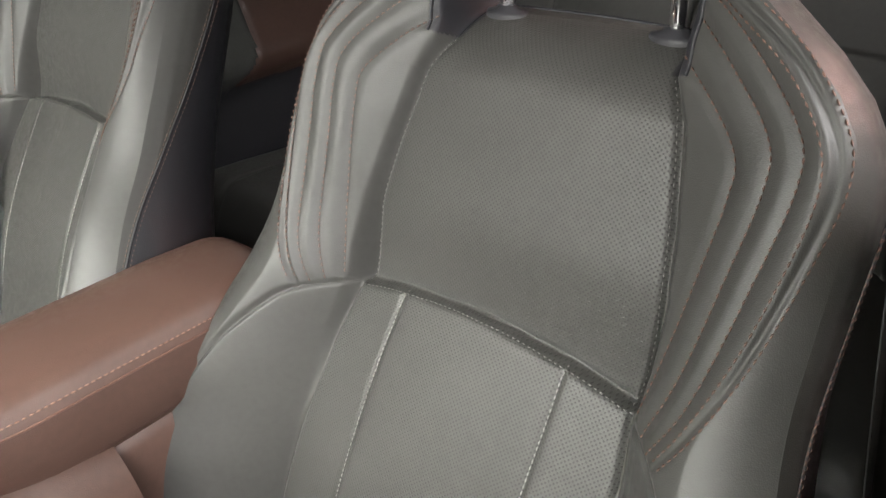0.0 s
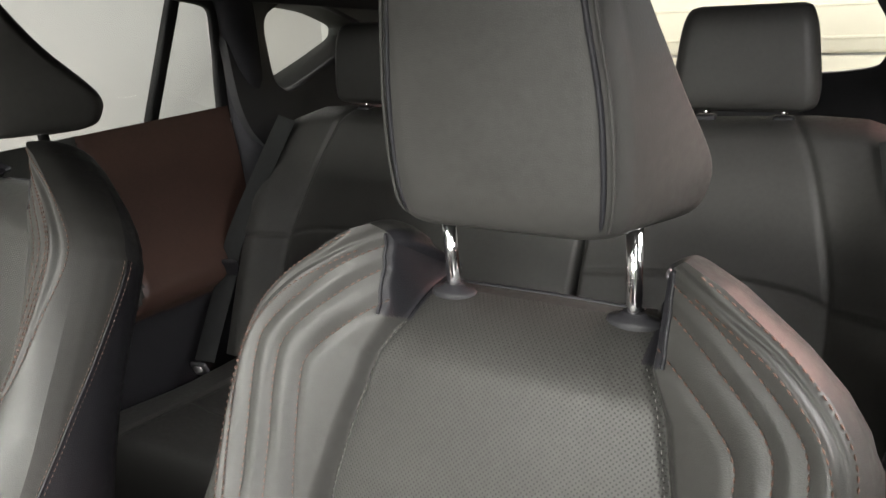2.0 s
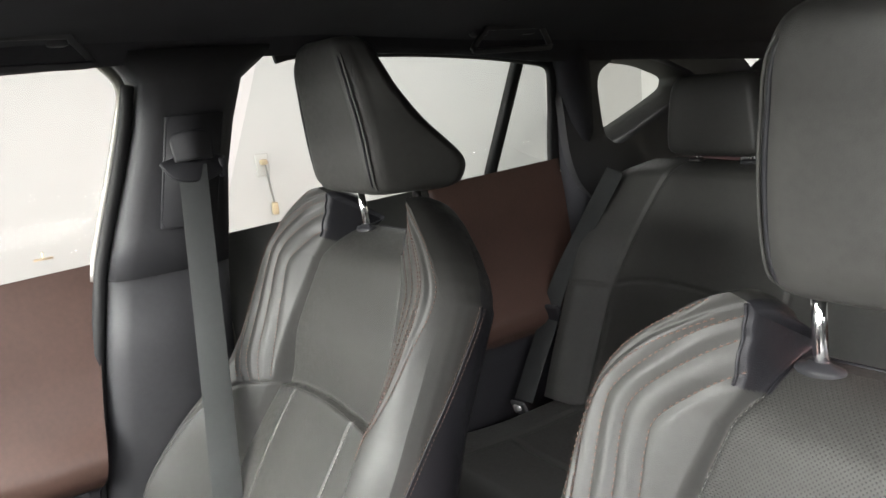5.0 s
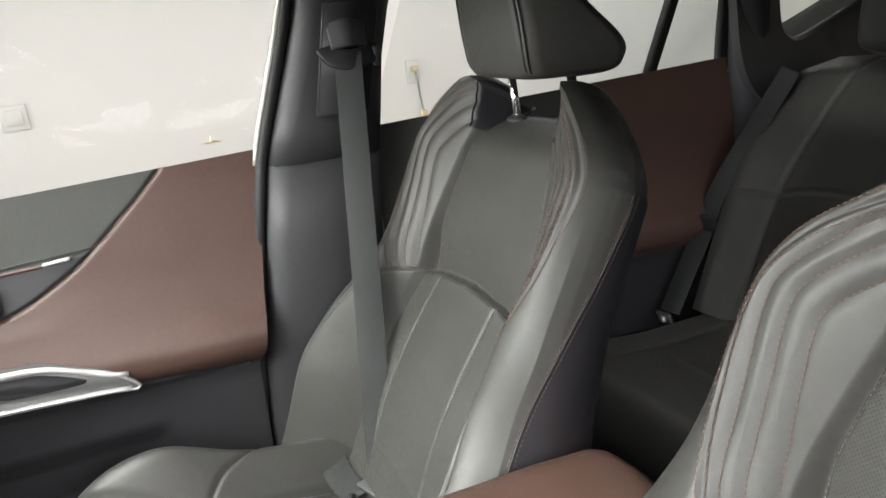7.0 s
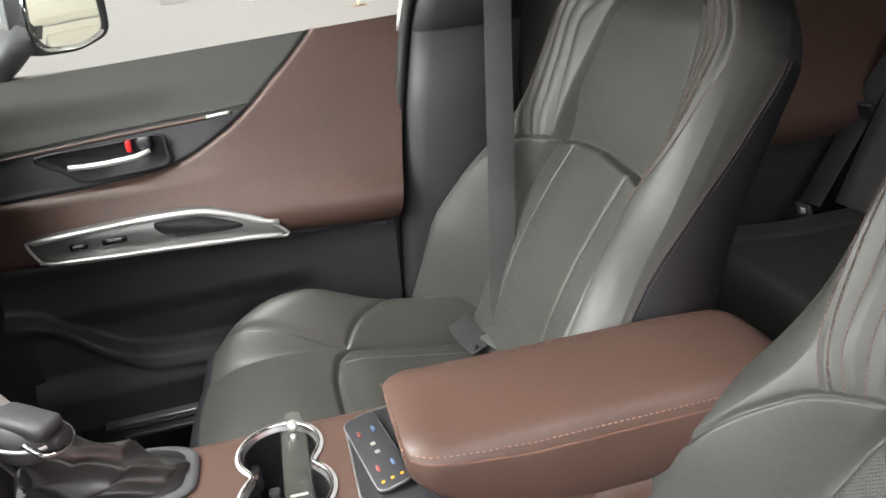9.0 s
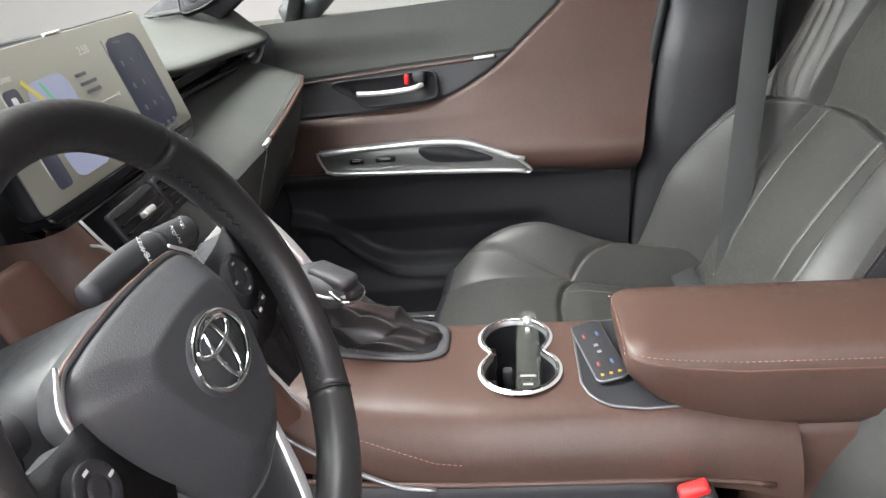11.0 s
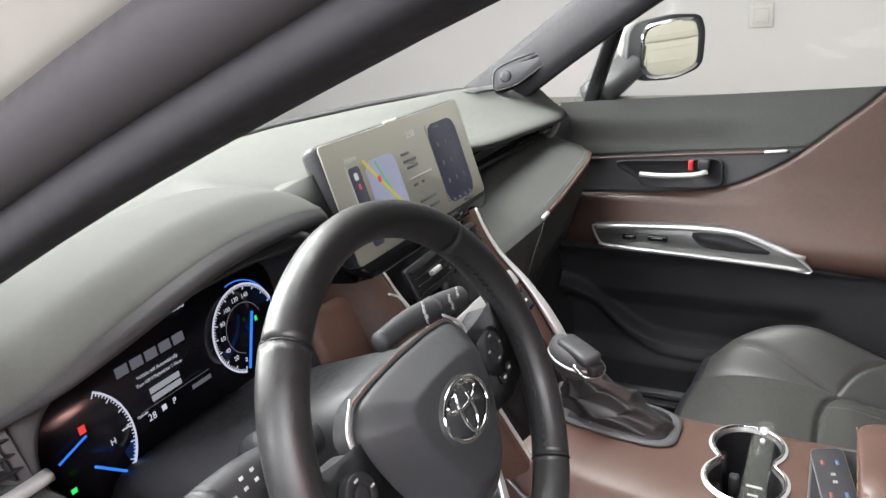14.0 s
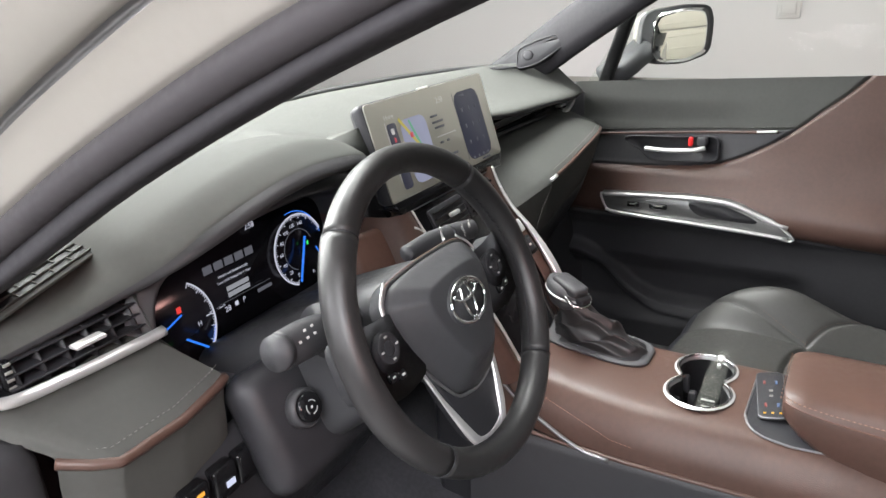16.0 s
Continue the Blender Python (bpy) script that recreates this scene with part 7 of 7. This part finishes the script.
dp = thing("pillar_trim", "driver's windscreen pillar, painted steel with black seals", "pillar trim", kind="structure")
E1 = np.array([(-0.775, 0.98, 0.985), (-0.755, 0.80, 1.073), (-0.735, 0.658, 1.144), (-0.72, 0.45, 1.258), (-0.705, 0.25, 1.348), (-0.685, 0.05, 1.415), (-0.68, -0.2, 1.44)])
E1 = smooth_line(E1, 40)


def pillar_strip(name, offs, mat, label=""):
    rows_ = np.array([E1 + np.array(o) for o in offs])
    dn_ = np.array([smooth_line(rows_[:, i], 5 * len(offs)) for i in range(len(E1))]).transpose(1, 0, 2)
    return part(name, (dn_.reshape(-1, 3), grid_faces(*dn_.shape[:2])), mat, dp, label)


pillar_strip("pillar_cover", [(0.08, 0.10, -0.03), (0.04, 0.05, -0.015), (0.02, 0.02, 0.0), (0.018, 0.030, 0.003), (0.020, 0.05, 0.002)], PILLAR)
part("door_seal", tube(E1 + np.array([0.019, 0.072, 0.004]), 0.013, 10, up=(1, 0, 0)), SEAL, dp, "grey-black rubber door seal")
pillar_strip("inner_flange", [(0.020, 0.048, 0.000), (0.024, 0.060, 0.001), (0.024, 0.085, 0.003), (0.022, 0.10, 0.006)], RUBBER)
pillar_strip("painted_pillar", [(0.021, 0.098, 0.006), (0.016, 0.096, 0.014), (0.012, 0.092, 0.030), (0.009, 0.089, 0.044), (0.005, 0.086, 0.054)], PAINT, "pearl beige painted pillar")
pillar_strip("pillar_groove", [(0.006, 0.087, 0.053), (0.006, 0.090, 0.057), (0.001, 0.086, 0.062)], GREYTRIM, "grey sealed joint")
pillar_strip("painted_edge", [(0.001, 0.086, 0.061), (-0.006, 0.080, 0.066), (-0.02, 0.080, 0.083), (-0.03, 0.10, 0.10), (-0.02, 0.15, 0.12)], PAINT, "pearl beige painted outer edge")

# tweeter housing on the far pillar
tw = thing("tweeter", "small round tweeter in a grey pillar housing", "speaker")
TM = axes((0.650, 0.785, 1.160), (0.30, -0.90, 0.30), (0.35, 0.42, 0.84))
o = dense([(-0.045, -0.026), (0.01, -0.031), (0.125, 0.006), (0.132, 0.017), (0.03, 0.026), (-0.03, 0.022)], 6)
part("housing", moved(slab(o, 0.018, 0.008, 5), TM), PILLAR, tw)
part("housing_edge", moved(tube(np.c_[o * 0.97, np.full(len(o), 0.0165)], 0.0016, 6, closed=True), TM), PLASTIC, tw, "smooth grey rim")
part("tweeter_hollow", moved(slab(dense([(-0.030, -0.018), (0.005, -0.022), (0.095, 0.006), (0.02, 0.016), (-0.022, 0.014)], 6), 0.0186, 0.002), TM), PLASTIC_DK, tw)
part("tweeter_grille", moved(loft([np.c_[circle(r, 24) + np.array([-0.008, -0.003]), np.full(24, z)] for r, z in ((0.0125, 0.016), (0.0125, 0.0195), (0.010, 0.0212), (0.004, 0.0218))]), TM), PLASTIC_DK, tw)

# passenger-side outside mirror
mr = thing("wing_mirror", "outside mirror in a pearl beige housing with clear glass", "wing mirror")
MM = axes((0.950, 0.527, 1.171), (0.66, -0.75, 0), (0.0, 0.05, 1))
mo = dense([(-0.085, 0.062), (0.02, 0.072), (0.088, 0.066), (0.100, 0.030), (0.092, -0.050), (0.02, -0.070), (-0.070, -0.064), (-0.098, -0.03)], 7)
part("housing", moved(loft([np.c_[mo * s, np.full(len(mo), z)] for s, z in ((0.25, -0.105), (0.6, -0.095), (0.88, -0.06), (1.0, -0.02), (1.03, 0.0), (1.01, 0.006), (0.955, 0.004))]), MM), COWL, mr, "dark grey housing edge")
part("housing_shell", moved(loft([np.c_[mo * s, np.full(len(mo), z)] for s, z in ((0.2, -0.11), (0.62, -0.10), (0.91, -0.064), (1.03, -0.022))]), MM), PAINT, mr)
GM = axes((0.938, 0.516, 1.171), (0.790, -0.613, 0), (0.0, 0.05, 1))
part("mirror_glass", moved(loft([np.c_[mo * s, 0.0075 - (mo ** 2).sum(1) * s * s / 7.0 + 0 * s] for s in (0.92, 0.80, 0.68, 0.56, 0.44, 0.32, 0.20, 0.08, 0.02)]), GM), MIRROR, mr, "clear mirror glass")
part("mirror_foot", sweep([(0.83, 0.66, 1.085), (0.875, 0.63, 1.11), (0.915, 0.595, 1.145)], rounded_rect(0.09, 0.05, 0.02, 4)), COWL, mr)

# ---- rear bench ----
RB_O = np.array([0, -1.035, 0.585])
RB_U = np.array([0, -0.400, 0.9165])
RB_N = np.array([0, 0.9165, 0.400])
V_L = smooth_line([(0.565, 0.0), (0.562, 0.20), (0.556, 0.33), (0.53, 0.45), (0.50, 0.55), (0.47, 0.62)], 30)
V_M = np.array([(0.135, 0.0), (0.14, 0.3), (0.15, 0.62)])
H_L = smooth_line([(0.560, 0.300), (0.50, 0.318), (0.40, 0.326), (0.28, 0.320), (0.145, 0.305)], 30)
H_S = np.array([(0.565, 0.295), (0.63, 0.285), (0.70, 0.270)])


def rear_line(line, sx):
    return line * np.array([sx, 1])


nx, nh = 301, 150
xr_ = np.linspace(-0.695, 0.695, nx)
tt = np.linspace(0, 1, nh)
top_h = np.interp(np.abs(xr_), [0, 0.10, 0.13, 0.16, 0.50, 0.58, 0.64, 0.68, 0.695], [0.590, 0.590, 0.588, 0.618, 0.630, 0.625, 0.603, 0.560, 0.51])
Hh = tt[:, None] * top_h[None]
Xx = np.repeat(xr_[None], nh, 0)
ax2 = np.abs(Xx)
F = 0.012 * np.sin(np.pi * np.clip(Hh / 0.6, 0, 1)) + 0.045 * smoothstep(ax2, 0.54, 0.64) * (1 - smoothstep(Hh, 0.35, 0.6)) - 0.06 * smoothstep(ax2, 0.655, 0.695) + 0.003 * smoothstep(-Hh, -0.35, -0.28)
F -= 0.055 * (np.clip(Hh - (top_h[None] - 0.06), 0, 1) / 0.06) ** 2
pts = np.stack([Xx.ravel(), Hh.ravel()], 1)
gr = np.zeros(len(pts))
for sx in (1, -1):
    for ln, dep, wd in ((V_L, 0.007, 0.005), (H_L, 0.006, 0.004), (H_S, 0.006, 0.004)):
        gr = np.maximum(gr, dep * np.exp(-((line_distance(pts, rear_line(ln, sx)) / wd) ** 2)))
gr = np.maximum(gr, 0.006 * np.exp(-((line_distance(pts, V_M) / 0.005) ** 2)))
gr = np.maximum(gr, 0.030 * np.exp(-((line_distance(pts, rear_line(V_M, -1)) / 0.006) ** 2)))
F = F - gr.reshape(F.shape)
RBp = RB_O + Xx[..., None] * np.array([1.0, 0, 0]) + Hh[..., None] * RB_U + F[..., None] * RB_N
rb = thing("rear_bench", "black leather rear bench seat with a split backrest", "rear seat")
fcs = grid_faces(nh, nx)
mx_ = Xx.ravel()[fcs].mean(1)
for k, g2 in split_faces(RBp.reshape(-1, 3), fcs, np.where(mx_ < -0.1385, "backrest_narrow", "backrest_wide"), pts).items():
    part(k, g2, LEATHER, rb)
idx = np.arange(nh * nx).reshape(nh, nx)
rim = np.r_[idx[:-1, -1], idx[-1, :0:-1], idx[:, 0][::-1]]
rp = RBp.reshape(-1, 3)[rim]
part("back_shell", loft([rp, rp - RB_N * 0.02 + RB_U * 0.004, rp - RB_N * 0.07, rp - RB_N * 0.10 - RB_U * 0.02], caps=False, closed=False), LEATHER_SIDE, rb)
# cushion
ny_ = 90
yc = np.linspace(-1.06, -0.56, ny_)
Xc = np.repeat(np.linspace(-0.69, 0.69, 161)[None], ny_, 0)
Yc = np.repeat(yc[:, None], 161, 1)
Zc = 0.595 + 0.012 * np.cos((np.abs(Xc) - 0.36) * 7) + 0.02 * smoothstep(Yc, -0.9, -0.62) - 0.075 * (np.clip(Yc + 0.63, 0, 1) / 0.07) ** 2 - 0.03 * smoothstep(np.abs(Xc), 0.64, 0.69)
pc = np.stack([Xc.ravel(), Yc.ravel()], 1)
gr = np.zeros(len(pc))
for sx in (1, -1):
    for ln in (np.array([(0.56, -1.06), (0.55, -0.56)]), np.array([(0.16, -1.06), (0.15, -0.56)]), smooth_line([(0.555, -0.80), (0.45, -0.775), (0.30, -0.775), (0.155, -0.80)], 20)):
        gr = np.maximum(gr, 0.006 * np.exp(-((line_distance(pc, ln * np.array([sx, 1])) / 0.006) ** 2)))
Zc = Zc - gr.reshape(Zc.shape)
cr = np.stack([Xc, Yc, Zc], -1)
fr_ = cr[-1]
skirt = np.array([fr_ + np.array([0, 0.006, -0.02]), fr_ + np.array([0, 0.004, -0.06]), fr_ + np.array([0, -0.01, -0.16])])
cr = np.concatenate([cr, skirt], 0)
part("cushion", (cr.reshape(-1, 3), grid_faces(*cr.shape[:2])[:, ::-1]), LEATHER, rb)
part("cushion_base", box(0, -0.80, 0.47, 1.36, 0.44, 0.16, 0.02), LEATHER_SIDE, rb)
for hx_ in (-0.385, 0.385, 0.0):
    hr2 = new("headrest")
    hr2.parent = rb
    kz = 0.72 if hx_ else 0.5
    bd = headrest_body([(0.0, 0.035, -0.030, 0.090, 0.085), (0.008, 0.050, -0.042, 0.108, 0.104), (0.03, 0.056, -0.046, 0.113, 0.110), (0.09, 0.058, -0.040, 0.107, 0.104), (0.13, 0.056, -0.032, 0.101, 0.098), (0.152, 0.048, -0.022, 0.092, 0.088), (0.158, 0.036, -0.012, 0.078, 0.078)], 0.022)
    m_ = Matrix.Translation((hx_, -1.328, 1.150 if hx_ else 1.125)) @ Matrix.Diagonal((1.06, 1, kz / 0.72 * 1.12, 1))
    part("headrest_pad", moved(bd, m_), LEATHER, hr2)
    for s2 in (-0.065, 0.065):
        part("post", tube([(hx_ + s2, -1.325, 1.10), (hx_ + s2, -1.325, 1.18)], 0.006, 10, up=(0, 1, 0)), CHROME, hr2)
        part("post_guide", box(hx_ + s2, -1.322, 1.134 if hx_ else 1.118, 0.036, 0.026, 0.014, 0.005), PLASTIC_DK, hr2)


# ---- belts ----
def strap(path, normal_to, width, name, parent, mat=WEBBING, thick=0.0016):
    p = smooth_line(path, 60)
    t_ = np.gradient(p, axis=0)
    t_ /= np.linalg.norm(t_, axis=1, keepdims=True)
    w_ = np.cross(t_, np.asarray(normal_to, float))
    w_ /= np.linalg.norm(w_, axis=1, keepdims=True)
    n_ = np.cross(w_, t_)
    sec_ = rounded_rect(width, thick, thick * 0.45, 3)
    rings_ = p[:, None] + w_[:, None] * sec_[None, :, :1] + n_[:, None] * sec_[None, :, 1:]
    return part(name, loft(rings_), mat, parent)


def belt_guide(parent, x, y, z, sx):
    m_ = pose(x, y, z, 0, 0, 0)
    part("belt_guide", sweep(smooth_line([(x, y + 0.040, z + 0.012), (x - sx * 0.014, y + 0.030, z - 0.006), (x - sx * 0.020, y, z - 0.012), (x - sx * 0.014, y - 0.030, z - 0.006), (x, y - 0.040, z + 0.012)], 24), rounded_rect(0.034, 0.010, 0.004, 4), up=(-sx, 0, 0.2)), PLASTIC_DK, parent, "black plastic belt guide")
    part("guide_cover", sweep(smooth_line([(x - sx * 0.004, y + 0.032, z + 0.030), (x - sx * 0.018, y, z + 0.034), (x - sx * 0.004, y - 0.032, z + 0.030)], 16), rounded_rect(0.050, 0.014, 0.006, 4), up=(-sx, 0, 0.1)), PLASTIC, parent)
    part("guide_bolt", box(x - sx * 0.010, y - 0.046, z - 0.010, 0.018, 0.012, 0.034, 0.004), PLASTIC_DK, parent)


fb = thing("seat_belt", "black front passenger seat belt hanging from its pillar guide", "seat belt", "seat belts")
belt_guide(fb, 0.682, -0.255, 1.262, 1)
strap([(0.668, -0.250, 1.262), (0.652, -0.242, 1.215), (0.580, -0.208, 1.0), (0.495, -0.168, 0.75), (0.440, -0.142, 0.592)], (-0.9, 0.42, 0.25), 0.047, "webbing", fb)
strap([(0.630, -0.098, 0.585), (0.57, -0.092, 0.578), (0.50, -0.088, 0.580), (0.425, -0.098, 0.586)], (0, 0.25, 1), 0.047, "lap_webbing", fb)
part("latch_plate", moved(slab(rounded_rect(0.055, 0.030, 0.008, 4), 0.004, 0.001), pose(0.428, -0.120, 0.590, 8, 0, 20)), GREYTRIM, fb)
part("belt_button", moved(loft([np.c_[circle(r, 14), np.full(14, z)] for r, z in ((0.007, 0), (0.007, 0.003), (0.004, 0.005))]), pose(0.434, -0.084, 0.5845)), PLASTIC_DK, fb)
part("anchor_cover", box(0.632, -0.102, 0.590, 0.022, 0.028, 0.036, 0.006), GREYTRIM, fb)
for sx, nm in ((1, "black rear seat belt resting against the bench"), (-1, "black rear seat belt behind the driver's seat")):
    rbt = thing("seat_belt", nm, "seat belt", "seat belts")
    strap([(sx * 0.620, -1.235, 1.12), (sx * 0.652, -1.150, 0.98), (sx * 0.680, -1.085, 0.86), (sx * 0.692, -1.060, 0.78)], (-0.3 * sx, 0.9, 0.35), 0.046, "webbing", rbt)
    strap([(sx * 0.692, -1.060, 0.78), (sx * 0.690, -1.00, 0.68), (sx * 0.680, -0.945, 0.60)], (-0.3 * sx, 0.9, 0.35), 0.050, "lower_webbing", rbt)
    part("latch_plate", moved(box(0, 0, 0, 0.056, 0.014, 0.045, 0.006), pose(sx * 0.688, -1.058, 0.792, -20, 0, sx * 12)), PLASTIC_DK, rbt)
    part("anchor", moved(box(0, 0, 0, 0.040, 0.010, 0.040, 0.004), pose(sx * 0.678, -0.930, 0.588, -25, 0, sx * 12)), GREYTRIM, rbt)
    part("anchor_bolt", tube([(sx * 0.678, -0.930, 0.590), (sx * 0.675, -0.918, 0.594)], 0.010, 12), SILVER, rbt)
db = thing("seat_belt", "black driver's seat belt hanging at the pillar with a chrome tongue", "seat belt", "seat belts")
belt_guide(db, -0.682, -0.255, 1.262, -1)
strap([(-0.668, -0.250, 1.262), (-0.660, -0.275, 1.17), (-0.655, -0.330, 1.06), (-0.655, -0.41, 0.92), (-0.670, -0.45, 0.75), (-0.705, -0.46, 0.50)], (1, 0.1, 0), 0.047, "webbing", db)
part("belt_tongue", tube(smooth_line([(-0.655, -0.575, 0.992), (-0.645, -0.548, 0.988), (-0.640, -0.545, 0.958), (-0.650, -0.572, 0.960)], 28, closed=True), 0.0028, 8, closed=True, up=(1, 0, 0)), CHROME, db, "chrome belt tongue")
part("tongue_cover", box(-0.655, -0.562, 0.998, 0.012, 0.042, 0.016, 0.004), PLASTIC_DK, db)
bk = thing("belt_buckle", "belt buckle with a red release button beside the driver's seat", "seat belt buckle")
part("buckle_stalk", sweep([(-0.165, 0.0, 0.50), (-0.165, 0.035, 0.635)], rounded_rect(0.030, 0.012, 0.005, 4), up=(1, 0, 0)), PLASTIC_DK, bk)
part("buckle_body", moved(box(0, 0, 0, 0.026, 0.040, 0.075, 0.007), pose(-0.165, 0.048, 0.668, -20, 0, 0)), PLASTIC_DK, bk)
part("release_button", moved(box(0, 0, 0, 0.018, 0.032, 0.012, 0.004), pose(-0.165, 0.061, 0.705, -20, 0, 0)), RED, bk, "red release button")

# ---- grab handles ----


def grab_handle(ya, yb, x, z):
    h_ = thing("grab_handle", "folded black grab handle on the roof rail", "grab handle", "grab handles")
    lo, hi, ym = (x - 0.014, z - 0.026), (x - 0.018, z + 0.016), (ya + yb) / 2
    p = smooth_line([(lo[0], ya - 0.012, lo[1]), (lo[0], ym, lo[1]), (lo[0], yb + 0.012, lo[1]), (lo[0] + 0.004, yb + 0.006, lo[1] + 0.008), (hi[0], yb + 0.030, hi[1] - 0.005), (hi[0], yb + 0.038, hi[1]), (hi[0], ym, hi[1]), (hi[0], ya - 0.038, hi[1]), (hi[0], ya - 0.030, hi[1] - 0.005), (lo[0] + 0.004, ya - 0.006, lo[1] + 0.008)], 60, closed=True)
    part("grip", sweep(p, rounded_rect(0.011, 0.009, 0.003, 4), up=(1, 0, 0.3), closed=True), PLASTIC, h_)
    for y_ in (ya - 0.012, yb + 0.012):
        part("hinge_cover", box(x + 0.016, y_ + (0.03 if y_ < (ya + yb) / 2 else -0.03), z + 0.018, 0.030, 0.030, 0.030, 0.006), PLASTIC_DK, h_)


grab_handle(0.14, -0.115, 0.612, 1.455)
grab_handle(-0.775, -0.985, 0.566, 1.438)

# sill plate
sl = thing("sill_plate", "brushed metal scuff plate on the black door sill", "sill plate", kind="structure")
part("sill_cover", box(0.728, 0.31, 0.405, 0.125, 0.70, 0.012, 0.004), PLASTIC_DK, sl)
for x_, w_, m_ in ((0.690, 0.010, PLASTIC_DK), (0.712, 0.024, GREYTRIM), (0.740, 0.010, PLASTIC_DK), (0.764, 0.020, GREYTRIM)):
    part("scuff_strip", box(x_, 0.33, 0.414, w_, 0.56, 0.008, 0.002), m_, sl)

# ---- what stands on the garage walls ----
ot = thing("wall_outlet", "ivory wall socket with a plug and hanging cord", "wall socket")
part("plate", box(ROOM_X1 - 0.006, -1.42, 1.035, 0.012, 0.075, 0.12, 0.004), IVORY, ot)
part("plug", box(ROOM_X1 - 0.03, -1.42, 1.05, 0.04, 0.035, 0.03, 0.006), WOOD, ot)
part("cord", tube(smooth_line([(ROOM_X1 - 0.04, -1.42, 1.04), (ROOM_X1 - 0.05, -1.425, 0.98), (ROOM_X1 - 0.03, -1.44, 0.90), (ROOM_X1 - 0.03, -1.45, 0.82)], 30), 0.006, 8, up=(1, 0, 0)), THREAD_GREY, ot)
part("cord_plug", box(ROOM_X1 - 0.03, -1.45, 0.79, 0.03, 0.035, 0.07, 0.008), WOOD, ot)
wp = thing("wall_plate", "blank ivory double plate on the garage wall", "wall plate")
part("plate", box(ROOM_X1 - 0.005, 0.53, 1.06, 0.012, 0.11, 0.115, 0.004), IVORY, wp)
part("plate_insert", box(ROOM_X1 - 0.012, 0.53, 1.06, 0.006, 0.07, 0.07, 0.003), IVORY, wp)
pq = thing("window_sticker", "small tan arched sticker on the passenger window glass", "sticker")
part("sticker_foot", box(0.779, -0.015, 1.134, 0.0012, 0.030, 0.004, 0.0004), WOOD, pq)
part("sticker_dome", moved(slab(np.array([(-0.010, 0.0), (0.010, 0.0), (0.0095, 0.005), (0.006, 0.009), (0.0, 0.0105), (-0.006, 0.009), (-0.0095, 0.005)]), 0.0012, 0.0004), axes((0.7785, -0.015, 1.1362), (-1, 0, 0.25), (-0.25, 0, 1))), WOOD, pq)
gd = thing("garage_door", "closed cream sectional garage door behind the car", "garage door")
for k in range(5):
    part("door_section", box(-0.4, ROOM_Y0 + 0.03, 0.28 + k * 0.52, 4.2, 0.05, 0.505, 0.02), CREAM, gd)
    for j in range(3):
        part("section_rib", box(-0.4, ROOM_Y0 + 0.058, 0.11 + k * 0.52 + j * 0.17, 4.2, 0.012, 0.018, 0.005), CREAM, gd)
for x_ in (-2.55, 1.75):
    part("door_track", box(x_, ROOM_Y0 + 0.08, 1.4, 0.06, 0.06, 2.8, 0.01), GREYTRIM, gd)
# fixture bodies added to go with the unseen fill lamps
for lx, ly, aim, size, power, colour, spread in LAMPS:
    lf = thing("ceiling_light", "long white ceiling light fixture", "ceiling light", "ceiling lights")
    fx = look((lx, ly, LAMP_Z), Vector(aim) + Vector((0.001, 0.002, 0)))
    part("fixture_body", moved(box(0, 0, 0.045, size[0] + 0.06, size[1] + 0.06, 0.07, 0.02), fx), WHITE, lf)
    part("hanger", tube([(lx, ly, ROOM_Z - 0.26), (lx, ly, ROOM_Z)], 0.012, 8, up=(1, 0, 0)), GREYTRIM, lf)
